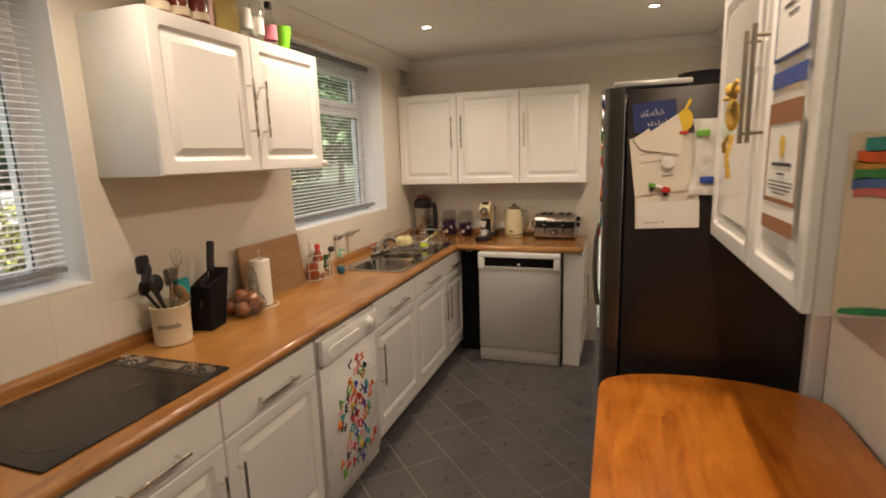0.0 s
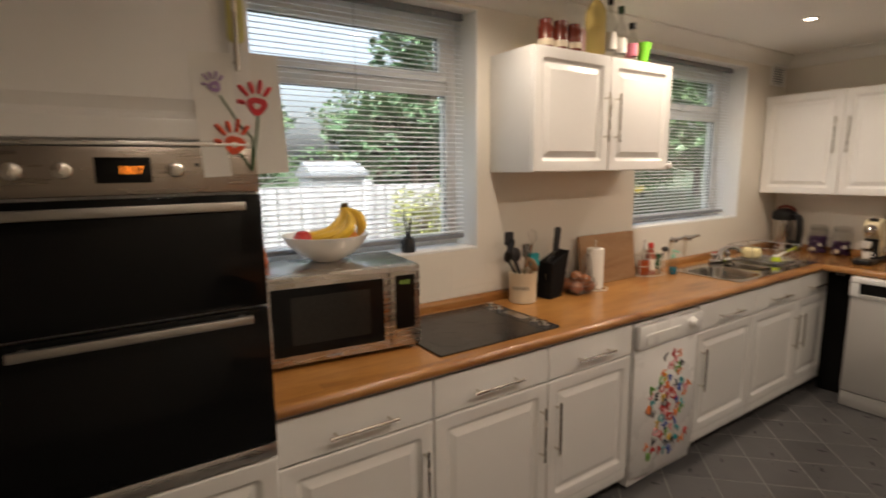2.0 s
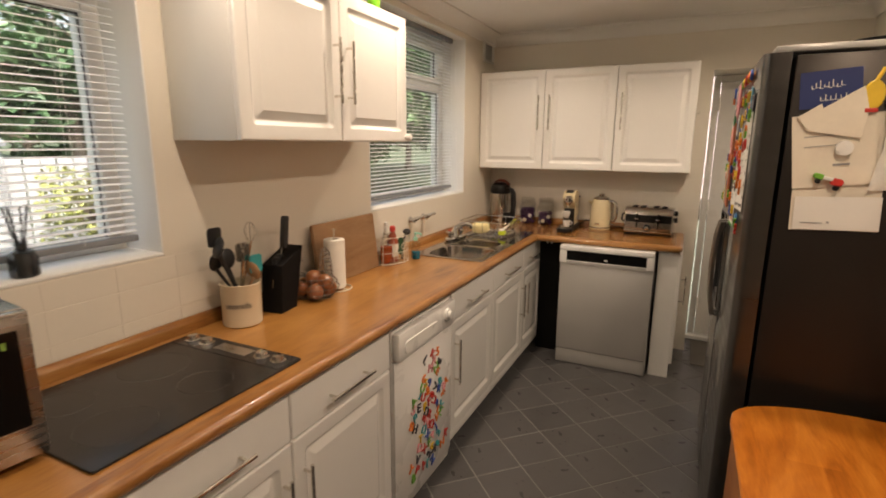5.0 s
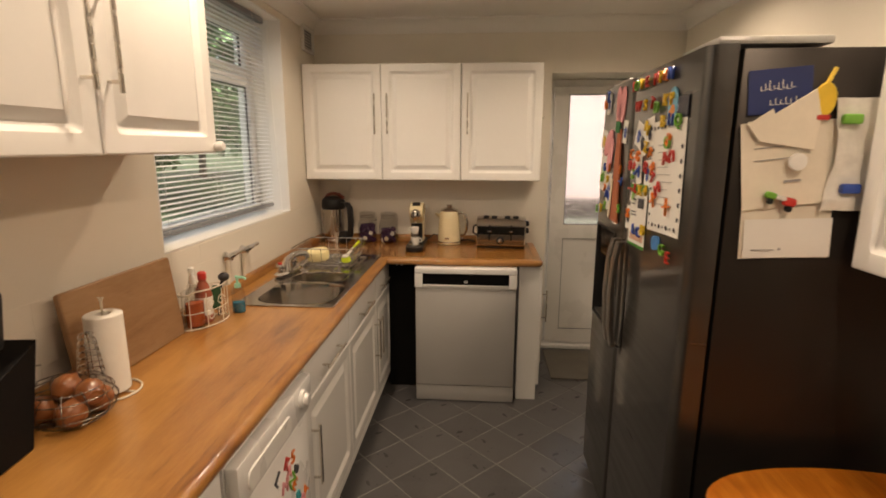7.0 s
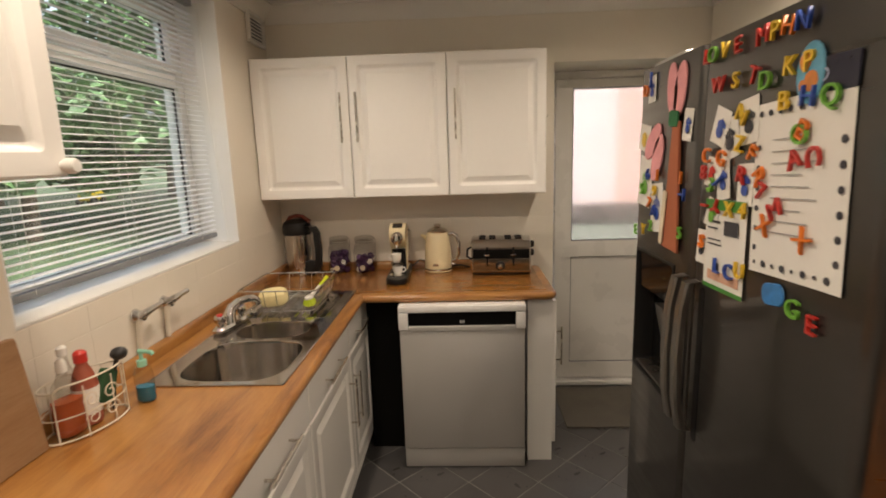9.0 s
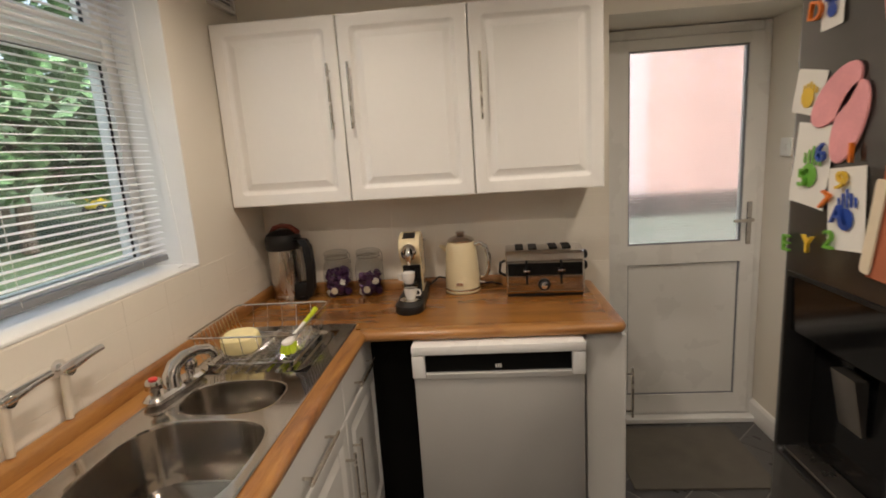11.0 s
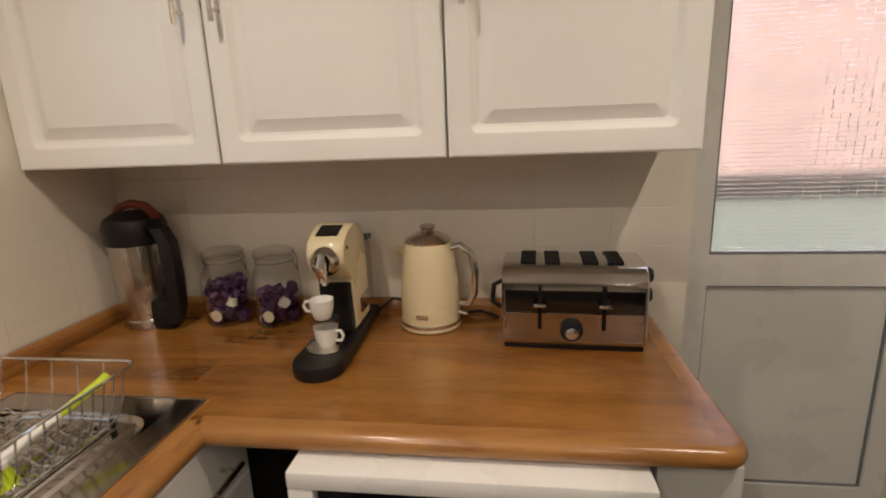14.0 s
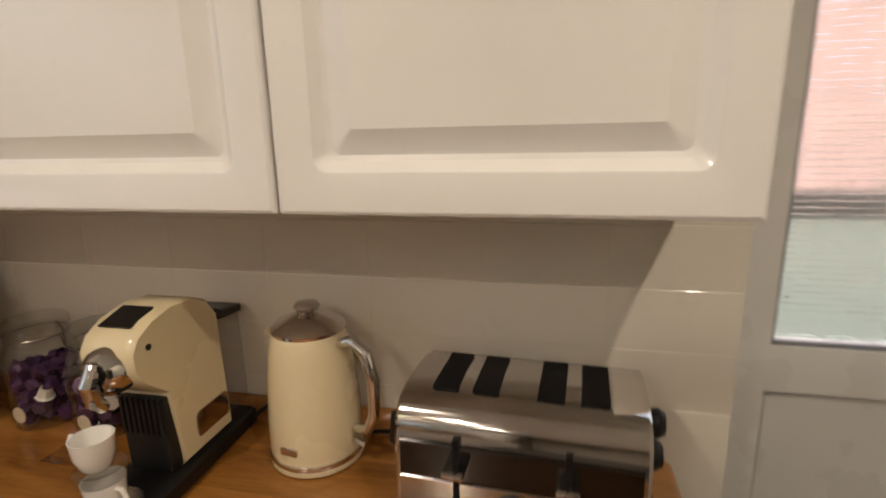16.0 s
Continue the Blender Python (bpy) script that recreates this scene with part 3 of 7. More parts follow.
bar_handle(part("door", bm, GLOSS_WHITE, eu, angle=17), (0.04, -0.018, 0.61), 0.20, True)
# Board added across the corner gap; the gap's shade is in its colour.
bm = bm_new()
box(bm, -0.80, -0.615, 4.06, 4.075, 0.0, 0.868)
void = solo("corner_shade_board", bm, DARK_GAP, Matrix(), "near-black board added for the shade of the corner beside the dishwasher", "panel", smooth=False)

# ---------------------------------------------------------------- tall oven housing
oh = thing("oven_housing", pose(-0.760, -0.310, 0, 0, 0, 90), "tall white unit with a built-in double oven", "cabinet")
bm = bm_new()
box(bm, 0, 0.596, 0.021, 0.595, 0.10, 2.22)
part("body", bm, CARCASS, oh, smooth=False)
bm = bm_new()
box(bm, 0, 0.596, 0.07, 0.085, 0.0, 0.10)
part("plinth", bm, DARK_GAP, oh, smooth=False)
bm = bm_new()
panel_door(bm, 0.002, 0.594, 1.652, 2.215)
bar_handle(part("top_door", bm, GLOSS_WHITE, oh, angle=17), (0.555, 0, 1.93), 0.23, True)
bm = bm_new()
panel_door(bm, 0.002, 0.594, 0.13, 0.775)
part("lower_door", bm, GLOSS_WHITE, oh, angle=17)
OVEN_BAR = mat("satin_oven_bar", (0.42, 0.40, 0.37), 0.42, 1.0, var=0.04, scale=6, fine=200, bump=0.01, rvar=0.03)
ov = thing("double_oven", pose(-0.762, -0.308, 0.785, 0, 0, 90), "black glass built-in double oven with steel trim", "oven")
bm = bm_new()
box(bm, 0.0, 0.592, -0.002, 0.02, 0.740, 0.850, 0.003)
part("control_panel", bm, OVEN_STEEL, ov, "brushed steel control panel")
bm = bm_new()
box(bm, 0.02, 0.572, -0.006, 0.018, 0.852, 0.862, 0.002)
part("vent_strip", bm, STEEL, ov)
for z0, z1, hz in ((0.440, 0.733, 0.706), (0.045, 0.432, 0.414)):
    bm = bm_new()
    box(bm, 0.0, 0.592, -0.012, 0.018, z0, z1, 0.004)
    dr = part("oven_door", bm, BLACK_GLASS, ov, "black glass door")
    bm = bm_new()
    box(bm, 0.052, 0.545, -0.050, -0.036, hz - 0.011, hz + 0.011, 0.003)
    for x in (0.07, 0.515):
        box(bm, x, x + 0.014, -0.040, -0.010, hz - 0.007, hz + 0.007, 0.002)
    part("handle", bm, OVEN_BAR, dr, "flat steel bar handle")
bm = bm_new()
box(bm, 0.0, 0.592, -0.006, 0.018, 0.0, 0.040, 0.003)
part("bottom_trim", bm, STEEL, ov)
bm = bm_new()
box(bm, 0.242, 0.352, -0.004, 0.0, 0.768, 0.826, 0.002)
disp = part("display", bm, BLACK_GLASS, ov)
ORANGE_GLOW = glow_mat("orange_digits", (1.0, 0.25, 0.02), 0.9)
txt = bpy.data.curves.new("digits", "FONT")
txt.body, txt.size, txt.extrude = "1807", 0.026, 0.0003
tob = new("digits", txt)
tob.matrix_world = Matrix()
dg = bpy.context.evaluated_depsgraph_get()
me = bpy.data.meshes.new_from_object(tob.evaluated_get(dg))
bpy.data.objects.remove(tob)
me.materials.clear()
me.materials.append(ORANGE_GLOW)
d = new("digits", me)
d.parent, d.matrix_basis = disp, pose(0.285, -0.0045, 0.788, 90, 0, 0)
for x in (0.10, 0.185, 0.402):
    bm = bm_new()
    lathe(bm, [(0.019, -0.002), (0.018, -0.016), (0.015, -0.018), (0.001, -0.018)], 20, at=(x, 0, 0.797), axis="y")
    part("knob", bm, STEEL_BAR, ov, "round steel knob")
bm = bm_new()
lathe(bm, [(0.005, -0.002), (0.005, -0.004), (0.001, -0.0045)], 12, at=(0.449, 0, 0.808), axis="y")
part("indicator", bm, BLACK, ov, "small dark indicator dot")

# ---------------------------------------------------------------- dishwashers
dwx = thing("dishwasher", pose(-0.605, 3.865, 0), "free-standing silver dishwasher with a white top", "dishwasher")
bm = bm_new()
box(bm, 0.002, 0.611, 0.022, 0.56, 0.02, 0.835)
part("body", bm, APPLIANCE_WHITE, dwx, smooth=False)
bm = bm_new()
box(bm, 0.0, 0.613, -0.016, 0.57, 0.832, 0.866, 0.005)
part("top", bm, APPLIANCE_WHITE, dwx, "white worktop slab")
bm = bm_new()
box(bm, 0.0, 0.046, -0.014, 0.02, 0.745, 0.831, 0.004)
part("handle_bracket", bm, APPLIANCE_WHITE, dwx)
bm = bm_new()
box(bm, 0.567, 0.613, -0.014, 0.02, 0.745, 0.831, 0.004)
part("handle_bracket", bm, APPLIANCE_WHITE, dwx)
bm = bm_new()
box(bm, 0.046, 0.567, 0.006, 0.021, 0.755, 0.832)
part("control_strip", bm, BLACK_GLASS, dwx, "glossy black control strip", smooth=False)
bm = bm_new()
prism(bm, rrect(0.046, 0.567, 0.738, 0.760, 0.004), -0.010, 0.012, "y", 0.002)
part("grip_lip", bm, SILVER_DOOR, dwx)
bm = bm_new()
box(bm, 0.004, 0.609, -0.004, 0.020, 0.112, 0.744, 0.004)
part("door", bm, SILVER_DOOR, dwx, "silver-grey door")
bm = bm_new()
box(bm, 0.004, 0.609, 0.002, 0.022, 0.006, 0.106, 0.003)
part("kick_panel", bm, SILVER_DOOR, dwx)
bm = bm_new()
for k in range(3):
    box(bm, 0.298 + k * 0.008, 0.303 + k * 0.008, 0.004, 0.0065, 0.772, 0.786)
part("mark", bm, WHITE_PLASTIC, dwx, "small pale maker's mark", smooth=False)

sd = thing("slimline_dishwasher", pose(-0.795, 1.935, 0, 0, 0, 90), "white slimline dishwasher covered in coloured magnets", "dishwasher")
bm = bm_new()
box(bm, 0.004, 0.526, 0.012, 0.55, 0.02, 0.850)
part("body", bm, APPLIANCE_WHITE, sd, smooth=False)
bm = bm_new()
loft(bm, [[(x, -0.018 * (1 - ((x - 0.265) / 0.262) ** 4) + 0.012 * 0 - o, z) if True else None for x, z, o in [(0.006 + 0.518 * k / 12, zz, oo) for k in range(13)]] + [(0.524, 0.011, zz), (0.006, 0.011, zz)] for zz, oo in ((0.055, -0.012), (0.075, 0.0), (0.715, 0.0), (0.722, -0.004))])
part("door", bm, APPLIANCE_WHITE, sd)
bm = bm_new()
box(bm, 0.006, 0.524, -0.024, 0.011, 0.728, 0.842, 0.008)
fas = part("control_panel", bm, APPLIANCE_WHITE, sd)
bm = bm_new()
lathe(bm, [(0.030, -0.024), (0.029, -0.034), (0.020, -0.036), (0.018, -0.048), (0.001, -0.049)], 24, at=(0.43, 0, 0.795), axis="y")
part("dial", bm, APPLIANCE_WHITE, fas, "white programme dial")
bm = bm_new()
prism(bm, rrect(0.05, 0.33, 0.745, 0.800, 0.02), -0.0285, -0.022, "y", 0.002)
part("grip", bm, WHITE_PLASTIC, fas)
bm = bm_new()
box(bm, 0.02, 0.51, 0.03, 0.05, 0.0, 0.05)
part("plinth", bm, DARK_GAP, sd, smooth=False)

# ---------------------------------------------------------------- fridge
FR = pose(0.325, 3.312, 0, 0, 0, -90)
fr = thing("fridge_freezer", FR, "dark steel American-style fridge freezer covered in magnets", "fridge")
FW = 1.048
bm = bm_new()
box(bm, 0.004, FW - 0.004, 0.084, 0.735, 0.02, 1.815, 0.004)
part("body", bm, FRIDGE_SIDE, fr, "dark brown-grey painted cabinet sides")
bm = bm_new()
box(bm, 0.02, FW - 0.02, 0.060, 0.10, 0.0, 0.055)
part("plinth", bm, BLACK, fr, smooth=False)
SEAM = 0.452


FRIDGE_GRIP = mat("grey_grip_steel", (0.27, 0.25, 0.225), 0.30, 0.9, var=0.06, scale=6, fine=200, bump=0.02, rvar=0.05)
DISP = (0.030, 0.345, 0.815, 1.245)     # dispenser opening in the far door: x0, x1, z0, z1


def fridge_door(x0, x1, hx, opening=None):
    """A door with rounded upright edges, its grip and, where it has one, the dispenser's opening."""
    r = 0.026

    def slab(bm, a, b, z0, z1, left=True, right=True):
        o = [(a, 0.072)]
        o += [(a + r - r * math.cos(radians(q)), r - r * math.sin(radians(q))) for q in range(0, 91, 18)] if left else [(a, 0.0)]
        o += [(b - r + r * math.sin(radians(q)), r - r * math.cos(radians(q))) for q in range(0, 91, 18)] if right else [(b, 0.0)]
        loft(bm, [[(x, y, z) for x, y in o + [(b, 0.072)]] for z in (z0, z1)])
    bm = bm_new()
    if opening:
        a0, a1, c0, c1 = opening
        slab(bm, x0, x1, 0.055, c0)
        slab(bm, x0, x1, c1, 1.823)
        slab(bm, x0, a0, c0, c1, True, False)
        slab(bm, a1, x1, c0, c1, False, True)
    else:
        slab(bm, x0, x1, 0.055, 1.823)
    d = part("fridge_door", bm, FRIDGE_STEEL, fr, "dark brushed steel door")
    bm = bm_new()
    pts = [(hx, -0.001, 1.236), (hx, -0.026, 1.232), (hx, -0.040, 1.16), (hx, -0.046, 1.03), (hx, -0.040, 0.90), (hx, -0.026, 0.822), (hx, -0.001, 0.818)]
    loft(bm, [[(p[0] + u, p[1] + v, p[2]) for u, v in ((-0.017, -0.002), (-0.013, -0.008), (0.013, -0.008), (0.017, -0.002), (0.016, 0.012), (-0.016, 0.012))] for p in pts])
    part("handle", bm, FRIDGE_GRIP, d, "curved grey steel grip handle")
    # Flat black patch beside the grip: a recess's shade laid on as colour.
    bm = bm_new()
    side = 1 if hx > SEAM else -1
    prism(bm, rrect(min(hx + side * 0.017, hx + side * 0.045), max(hx + side * 0.017, hx + side * 0.045), 0.800, 1.225, 0.012), -0.0012, 0.002, "y", 0.0005)
    part("grip_shade", bm, BLACK, d, "flat black patch for the recess shade beside the grip")
    return d


fdoor = fridge_door(0.0, SEAM - 0.002, SEAM - 0.036, DISP)
fridge_door(SEAM + 0.002, FW, SEAM + 0.032)
a0, a1, c0, c1 = DISP
bm = bm_new()
loft(bm, [[(x, y, z) for x, z in rrect(a0 + i, a1 - i, c0 + i, c1 - i, 0.004 + i)] for i, y in ((0.0, 0.001), (0.0005, -0.004), (0.008, -0.005), (0.011, 0.001), (0.016, 0.060))], cap=False)
disp2 = part("dispenser", bm, BLACK, fdoor, "black water and ice dispenser")
bm = bm_new()
box(bm, a0 + 0.004, a1 - 0.004, 0.058, 0.066, c0 + 0.004, c1 - 0.004)
part("back_panel", bm, BLACK_GLASS, disp2, smooth=False)
bm = bm_new()
prism(bm, [(0.002, c1 - 0.012), (0.006, c1 - 0.130), (0.057, c1 - 0.165), (0.057, c1 - 0.012)], a0 + 0.013, a1 - 0.013, "x")
part("control_panel", bm, BLACK_GLASS, disp2, "glossy black control panel", smooth=False)
bm = bm_new()
prism(bm, [(0.020, c1 - 0.170), (0.050, c1 - 0.170), (0.054, c1 - 0.290), (0.046, c1 - 0.290)], 0.150, 0.215, "x", 0.003)
part("paddle", bm, FRIDGE_GRIP, disp2, "grey dispensing paddle")
bm = bm_new()
box(bm, a0 + 0.018, a1 - 0.018, 0.004, 0.056, c0 + 0.017, c0 + 0.024, 0.002)
part("drip_tray", bm, FRIDGE_GRIP, disp2)
for x in (0.02, FW - 0.26):
    bm = bm_new()
    box(bm, x, x + 0.24, 0.03, 0.30, 1.826, 1.846, 0.006)
    part("hinge_cover", bm, SILVER_DOOR, fr, "grey hinge cover")

# ---------------------------------------------------------------- pine table
tb = thing("drop_leaf_table", pose(0.335, 0.95, 0), "varnished orange pine table with rounded end", "table")
out = [(0.0, 0.0), (0.735, 0.0), (0.735, 1.06)]
out += [(0.3675 + 0.3675 * math.cos(radians(a)) * 1.0, 1.06 + 0.185 * math.sin(radians(a)) ** 0.8) for a in range(8, 173, 8)] + [(0.0, 1.06)]
bm = bm_new()
prism(bm, out, 0.727, 0.750, "z", 0.004)
part("tabletop", bm, PINE, tb)
bm = bm_new()
for q in ((0.07, 0.66, 0.12, 0.14), (0.07, 0.66, 0.96, 0.98), (0.07, 0.09, 0.14, 0.96), (0.64, 0.66, 0.14, 0.96)):
    box(bm, *q, 0.62, 0.726)
part("apron", bm, PINE, tb, smooth=False)
for x in (0.09, 0.64):
    for y in (0.14, 0.96):
        bm = bm_new()
        lathe(bm, [(0.020, 0.0), (0.024, 0.03), (0.017, 0.07), (0.027, 0.20), (0.030, 0.40), (0.022, 0.52), (0.033, 0.56), (0.033, 0.70)], 16, at=(x, y, 0))
        part("leg", bm, PINE, tb)
bm = bm_new()
box(bm, 0.006, 0.016, 0.02, 1.04, 0.40, 0.722, 0.003)
part("hanging_leaf", bm, PINE, tb)

# ---------------------------------------------------------------- garden
GRASS = mat("lawn", (0.034, 0.052, 0.019), 0.9, var=0.5, scale=1.5, fine=60, bump=0.4)
FENCE = mat("pale_fence_timber", (0.34, 0.335, 0.345), 0.8, var=0.25, scale=3, fine=50, bump=0.2, stretch=(1, 1, 0.2), rand=0.3)
BRICK_PINK = mat("pink_render_brick", (0.46, 0.30, 0.255), 0.85, var=0.2, scale=2, fine=30, bump=0.2)
BARK = mat("bark", (0.10, 0.075, 0.055), 0.9, var=0.4, scale=9, fine=50, bump=0.6)
LEAF = mat("leaf_green", (0.085, 0.155, 0.060), 0.5, var=0.6, scale=0.9, fine=6, bump=0.0)
LEAF_DARK = mat("leaf_dark_green", (0.050, 0.105, 0.042), 0.5, var=0.6, scale=0.9, fine=6, bump=0.0)


def ground_z(x, y):
    """The lawn rises gently away from the side windows."""
    u = min(1, max(0, (-2.6 - x) / 5.5))
    return -0.16 + 0.92 * u * u * (3 - 2 * u)


bm = bm_new()
cuts = [-400, -60, -25, -14, -11] + [-10 + 0.5 * k for k in range(18)] + [0, 5, 15, 60, 400]
rows_v = [[bm.verts.new((x, y, ground_z(x, y))) for x in cuts] for y in (-400, -60, -20, 0, 10, 20, 60, 400)]
for r0, r1 in zip(rows_v, rows_v[1:]):
    for k in range(len(cuts) - 1):
        bm.faces.new((r0[k], r0[k + 1], r1[k + 1], r1[k]))
solo("ground", bm, GRASS, Matrix(), "mown garden lawn rising away from the windows", "ground", kind="structure")
PATIO = mat("patio_concrete", (0.075, 0.085, 0.065), 0.85, var=0.2, scale=2, fine=60, bump=0.2)
bm = bm_new()
box(bm, -1.4, 9.0, 5.0, 13.4, -0.30, -0.145)
solo("pavement", bm, PATIO, Matrix(), "pale concrete yard outside the back door", "pavement", kind="structure", smooth=False)
bm = bm_new()
for r in range(60):
    box(bm, 3.3, 9.0, 13.70, 13.80, -0.16 + r * 0.1, -0.07 + r * 0.1, 0.006, 1)
box(bm, 3.3, 9.0, 13.72, 13.95, -0.16, 5.9)
bmw = bm_new()
box(bmw, -3.5, 9.0, 13.35, 13.68, -0.16, 0.32, 0.02)
solo("garden_border", bmw, mat("dark_soil_border", (0.045, 0.035, 0.028), 0.9, var=0.4, scale=3, fine=40, bump=0.4), Matrix(), "dark planted border along the brick wall", "border", kind="structure")
bmr = bm_new()
box(bmr, -3.5, 3.298, 13.70, 13.95, -0.16, 5.9, 0.01)
solo("house_wall", bmr, mat("white_house_render", (0.50, 0.41, 0.395), 0.8, var=0.06, scale=2, fine=60, bump=0.2), Matrix(), "pale rendered wall of the neighbouring house", "wall", kind="structure", smooth=False)
solo("garden_wall", bm, BRICK_PINK, Matrix(), "pink brick side wall of the neighbouring house", "wall", kind="structure", smooth=False)


def leaves(bm, rng, c, rad, n, size):
    for _ in range(n):
        v = Vector((rng.gauss(0, 1), rng.gauss(0, 1), rng.gauss(0, 1))).normalized() * rng.uniform(0.35, 1.0) ** 0.5
        p = Vector(c) + Vector((v.x * rad[0], v.y * rad[1], v.z * rad[2]))
        s = size * rng.uniform(0.6, 1.3)
        q = Euler((rng.uniform(-1, 1), rng.uniform(-1, 1), rng.uniform(0, 6.3))).to_matrix()
        vs = [bm.verts.new(p + q @ Vector(o) * s) for o in ((0, -0.5, 0), (0.28, 0, 0.05), (0, 0.6, -0.04), (-0.28, 0, 0.05))]
        bm.faces.new(vs)


def tree(x, y, h, spread, seed, leaf, label, n=3600, size=0.19, low=0.25):
    rng = random.Random(seed)
    tr = thing("tree", pose(x, y, ground_z(x, y)), label, "tree", "garden trees")
    bm = bm_new()
    tube(bm, [(0, 0, 0), (0.05, 0.03, h * 0.3), (-0.04, 0.05, h * 0.6), (0, 0, h * 0.9)], [0.10, 0.08, 0.05, 0.02], 8)
    part("trunk", bm, BARK, tr)
    bm, cb = bm_new(), bm_new()
    for k in range(16):
        a, z = rng.uniform(0, 6.3), h * rng.uniform(low, 0.95)
        r = spread * rng.uniform(0.35, 0.95) * (1.15 - 0.5 * z / h)
        c = (r * math.cos(a), r * math.sin(a), z)
        tube(cb, [(0, 0, z * 0.75), (c[0] * 0.5, c[1] * 0.5, z * 0.9), c], [0.03, 0.02, 0.006], 5)
        leaves(bm, rng, c, (spread * 0.42, spread * 0.42, h * 0.13), n // 16, size)
    part("branch", cb, BARK, tr)
    part("crown", bm, leaf, tr, smooth=False)
    return tr


tree(-7.6, 5.1, 4.6, 1.15, 3, LEAF_DARK, "leafy green garden tree", low=0.15)
tree(-6.4, 8.4, 4.8, 1.7, 4, LEAF, "leafy green garden tree", low=0.22, size=0.24)
tree(-9.8, 11.5, 6.5, 2.6, 5, LEAF, "tall leafy garden tree", low=0.15, size=0.26)
tree(-7.6, 14.0, 5.5, 2.2, 6, LEAF_DARK, "leafy green garden tree", low=0.15, size=0.26)
tree(-4.6, 10.2, 5.2, 1.5, 12, LEAF, "leafy green garden tree", low=0.3, size=0.24)
tree(-6.8, 4.2, 2.1, 1.3, 16, LEAF_DARK, "low bushy garden tree behind the fence", low=0.15, size=0.22)
tree(-13.5, 2.6, 3.0, 2.2, 7, LEAF, "distant leafy garden tree", low=0.1)
tree(-14.5, -1.0, 2.6, 2.4, 8, LEAF, "distant leafy garden tree", low=0.1)
tree(-13.0, 6.6, 3.4, 2.2, 9, LEAF, "distant leafy garden tree", low=0.1)
tree(-14.0, -4.5, 2.7, 2.4, 10, LEAF, "distant leafy garden tree", low=0.1)

LEAF_YELLOW = mat("yellow_green_leaf", (0.24, 0.25, 0.06), 0.5, var=0.4, scale=1.5, fine=6, bump=0.0)
tree(-4.2, 2.85, 1.35, 0.42, 14, LEAF_YELLOW, "yellow-flowered garden shrub before the fence", n=2600, size=0.05, low=0.15)

SHED = mat("pale_shed_paint", (0.26, 0.27, 0.29), 0.7, var=0.08, scale=3, fine=40, bump=0.1)
sh = thing("garden_shed", pose(-9.6, 3.4, ground_z(-9.6, 3.4)), "pale painted garden shed with a low roof", "shed")
bm = bm_new()
box(bm, -0.9, 0.0, 0.05, 1.25, -0.05, 0.72)
part("wall", bm, SHED, sh, smooth=False)
bm = bm_new()
prism(bm, [(-1.0, 0.70), (0.08, 0.70), (0.08, 0.76), (-0.46, 1.0), (-1.0, 0.76)], 0.0, 1.30, "y")
part("roof", bm, mat("pale_grey_felt", (0.22, 0.23, 0.25), 0.8, var=0.1, scale=4, bump=0.1), sh, smooth=False)
yd = thing("garden_toy", pose(-8.0, 11.75, ground_z(-8.0, 11.75)), "yellow and black garden toy digger on the lawn", "toy")
bm = bm_new()
box(bm, -0.14, 0.14, -0.22, 0.22, 0.10, 0.34, 0.05)
part("body", bm, mat("toy_yellow", (0.80, 0.58, 0.02), 0.4, var=0.05, scale=9, bump=0.0), yd)
for x in (-0.15, 0.15):
    for y in (-0.15, 0.15):
        bm = bm_new()
        lathe(bm, [(0.08, -0.03), (0.09, 0.0), (0.08, 0.03)], 14, at=(x, y, 0.09), axis="x")
        part("wheel", bm, BLACK, yd)

fn = thing("garden_fence", pose(-4.7, -6.6, ground_z(-4.7, 0) - 0.05, 0, 0, 90), "pale weathered timber garden fence", "fence")
bm = bm_new()
box(bm, 0, 0.115, 0, 0.02, 0.0, 1.32, 0.003, 1)
board = as_mesh("board", bm, FENCE, False)
for i in range(84):
    o = new("board", board)
    o.parent, o.location = fn, (i * 0.125, 0.012 * (i % 2), 0)
for i in range(7):
    bm = bm_new()
    box(bm, i * 1.8 - 0.05, i * 1.8 + 0.05, -0.06, -0.001, 0, 1.38, 0.006)
    part("post", bm, FENCE, fn)

# ---------------------------------------------------------------- small materials
RED = mat("red_plastic", (0.55, 0.035, 0.025), 0.35, var=0.08, scale=20, bump=0.02)
ORANGE = mat("orange_plastic", (0.80, 0.20, 0.02), 0.38, var=0.08, scale=20, bump=0.02)
YELLOW = mat("yellow_plastic", (0.78, 0.52, 0.04), 0.38, var=0.08, scale=20, bump=0.02)
GREEN = mat("green_plastic", (0.16, 0.42, 0.05), 0.38, var=0.08, scale=20, bump=0.02)
BLUE = mat("blue_plastic", (0.03, 0.08, 0.38), 0.38, var=0.08, scale=20, bump=0.02)
TEAL = mat("teal_plastic", (0.03, 0.34, 0.38), 0.35, var=0.08, scale=20, bump=0.02)
LIME = mat("lime_plastic", (0.50, 0.62, 0.02), 0.4, var=0.08, scale=20, bump=0.02)
PINK = mat("pink_felt", (0.80, 0.36, 0.38), 0.85, var=0.15, scale=14, fine=150, bump=0.2)
PAPER = mat("white_paper", (0.80, 0.78, 0.73), 0.75, var=0.03, scale=6, fine=80, bump=0.04)
PAPER_CREAM = mat("cream_paper", (0.72, 0.62, 0.46), 0.75, var=0.07, scale=6, fine=80, bump=0.04)
PAPER_AGED = mat("aged_white_paper", (0.76, 0.69, 0.57), 0.75, var=0.08, scale=9, fine=60, bump=0.10)
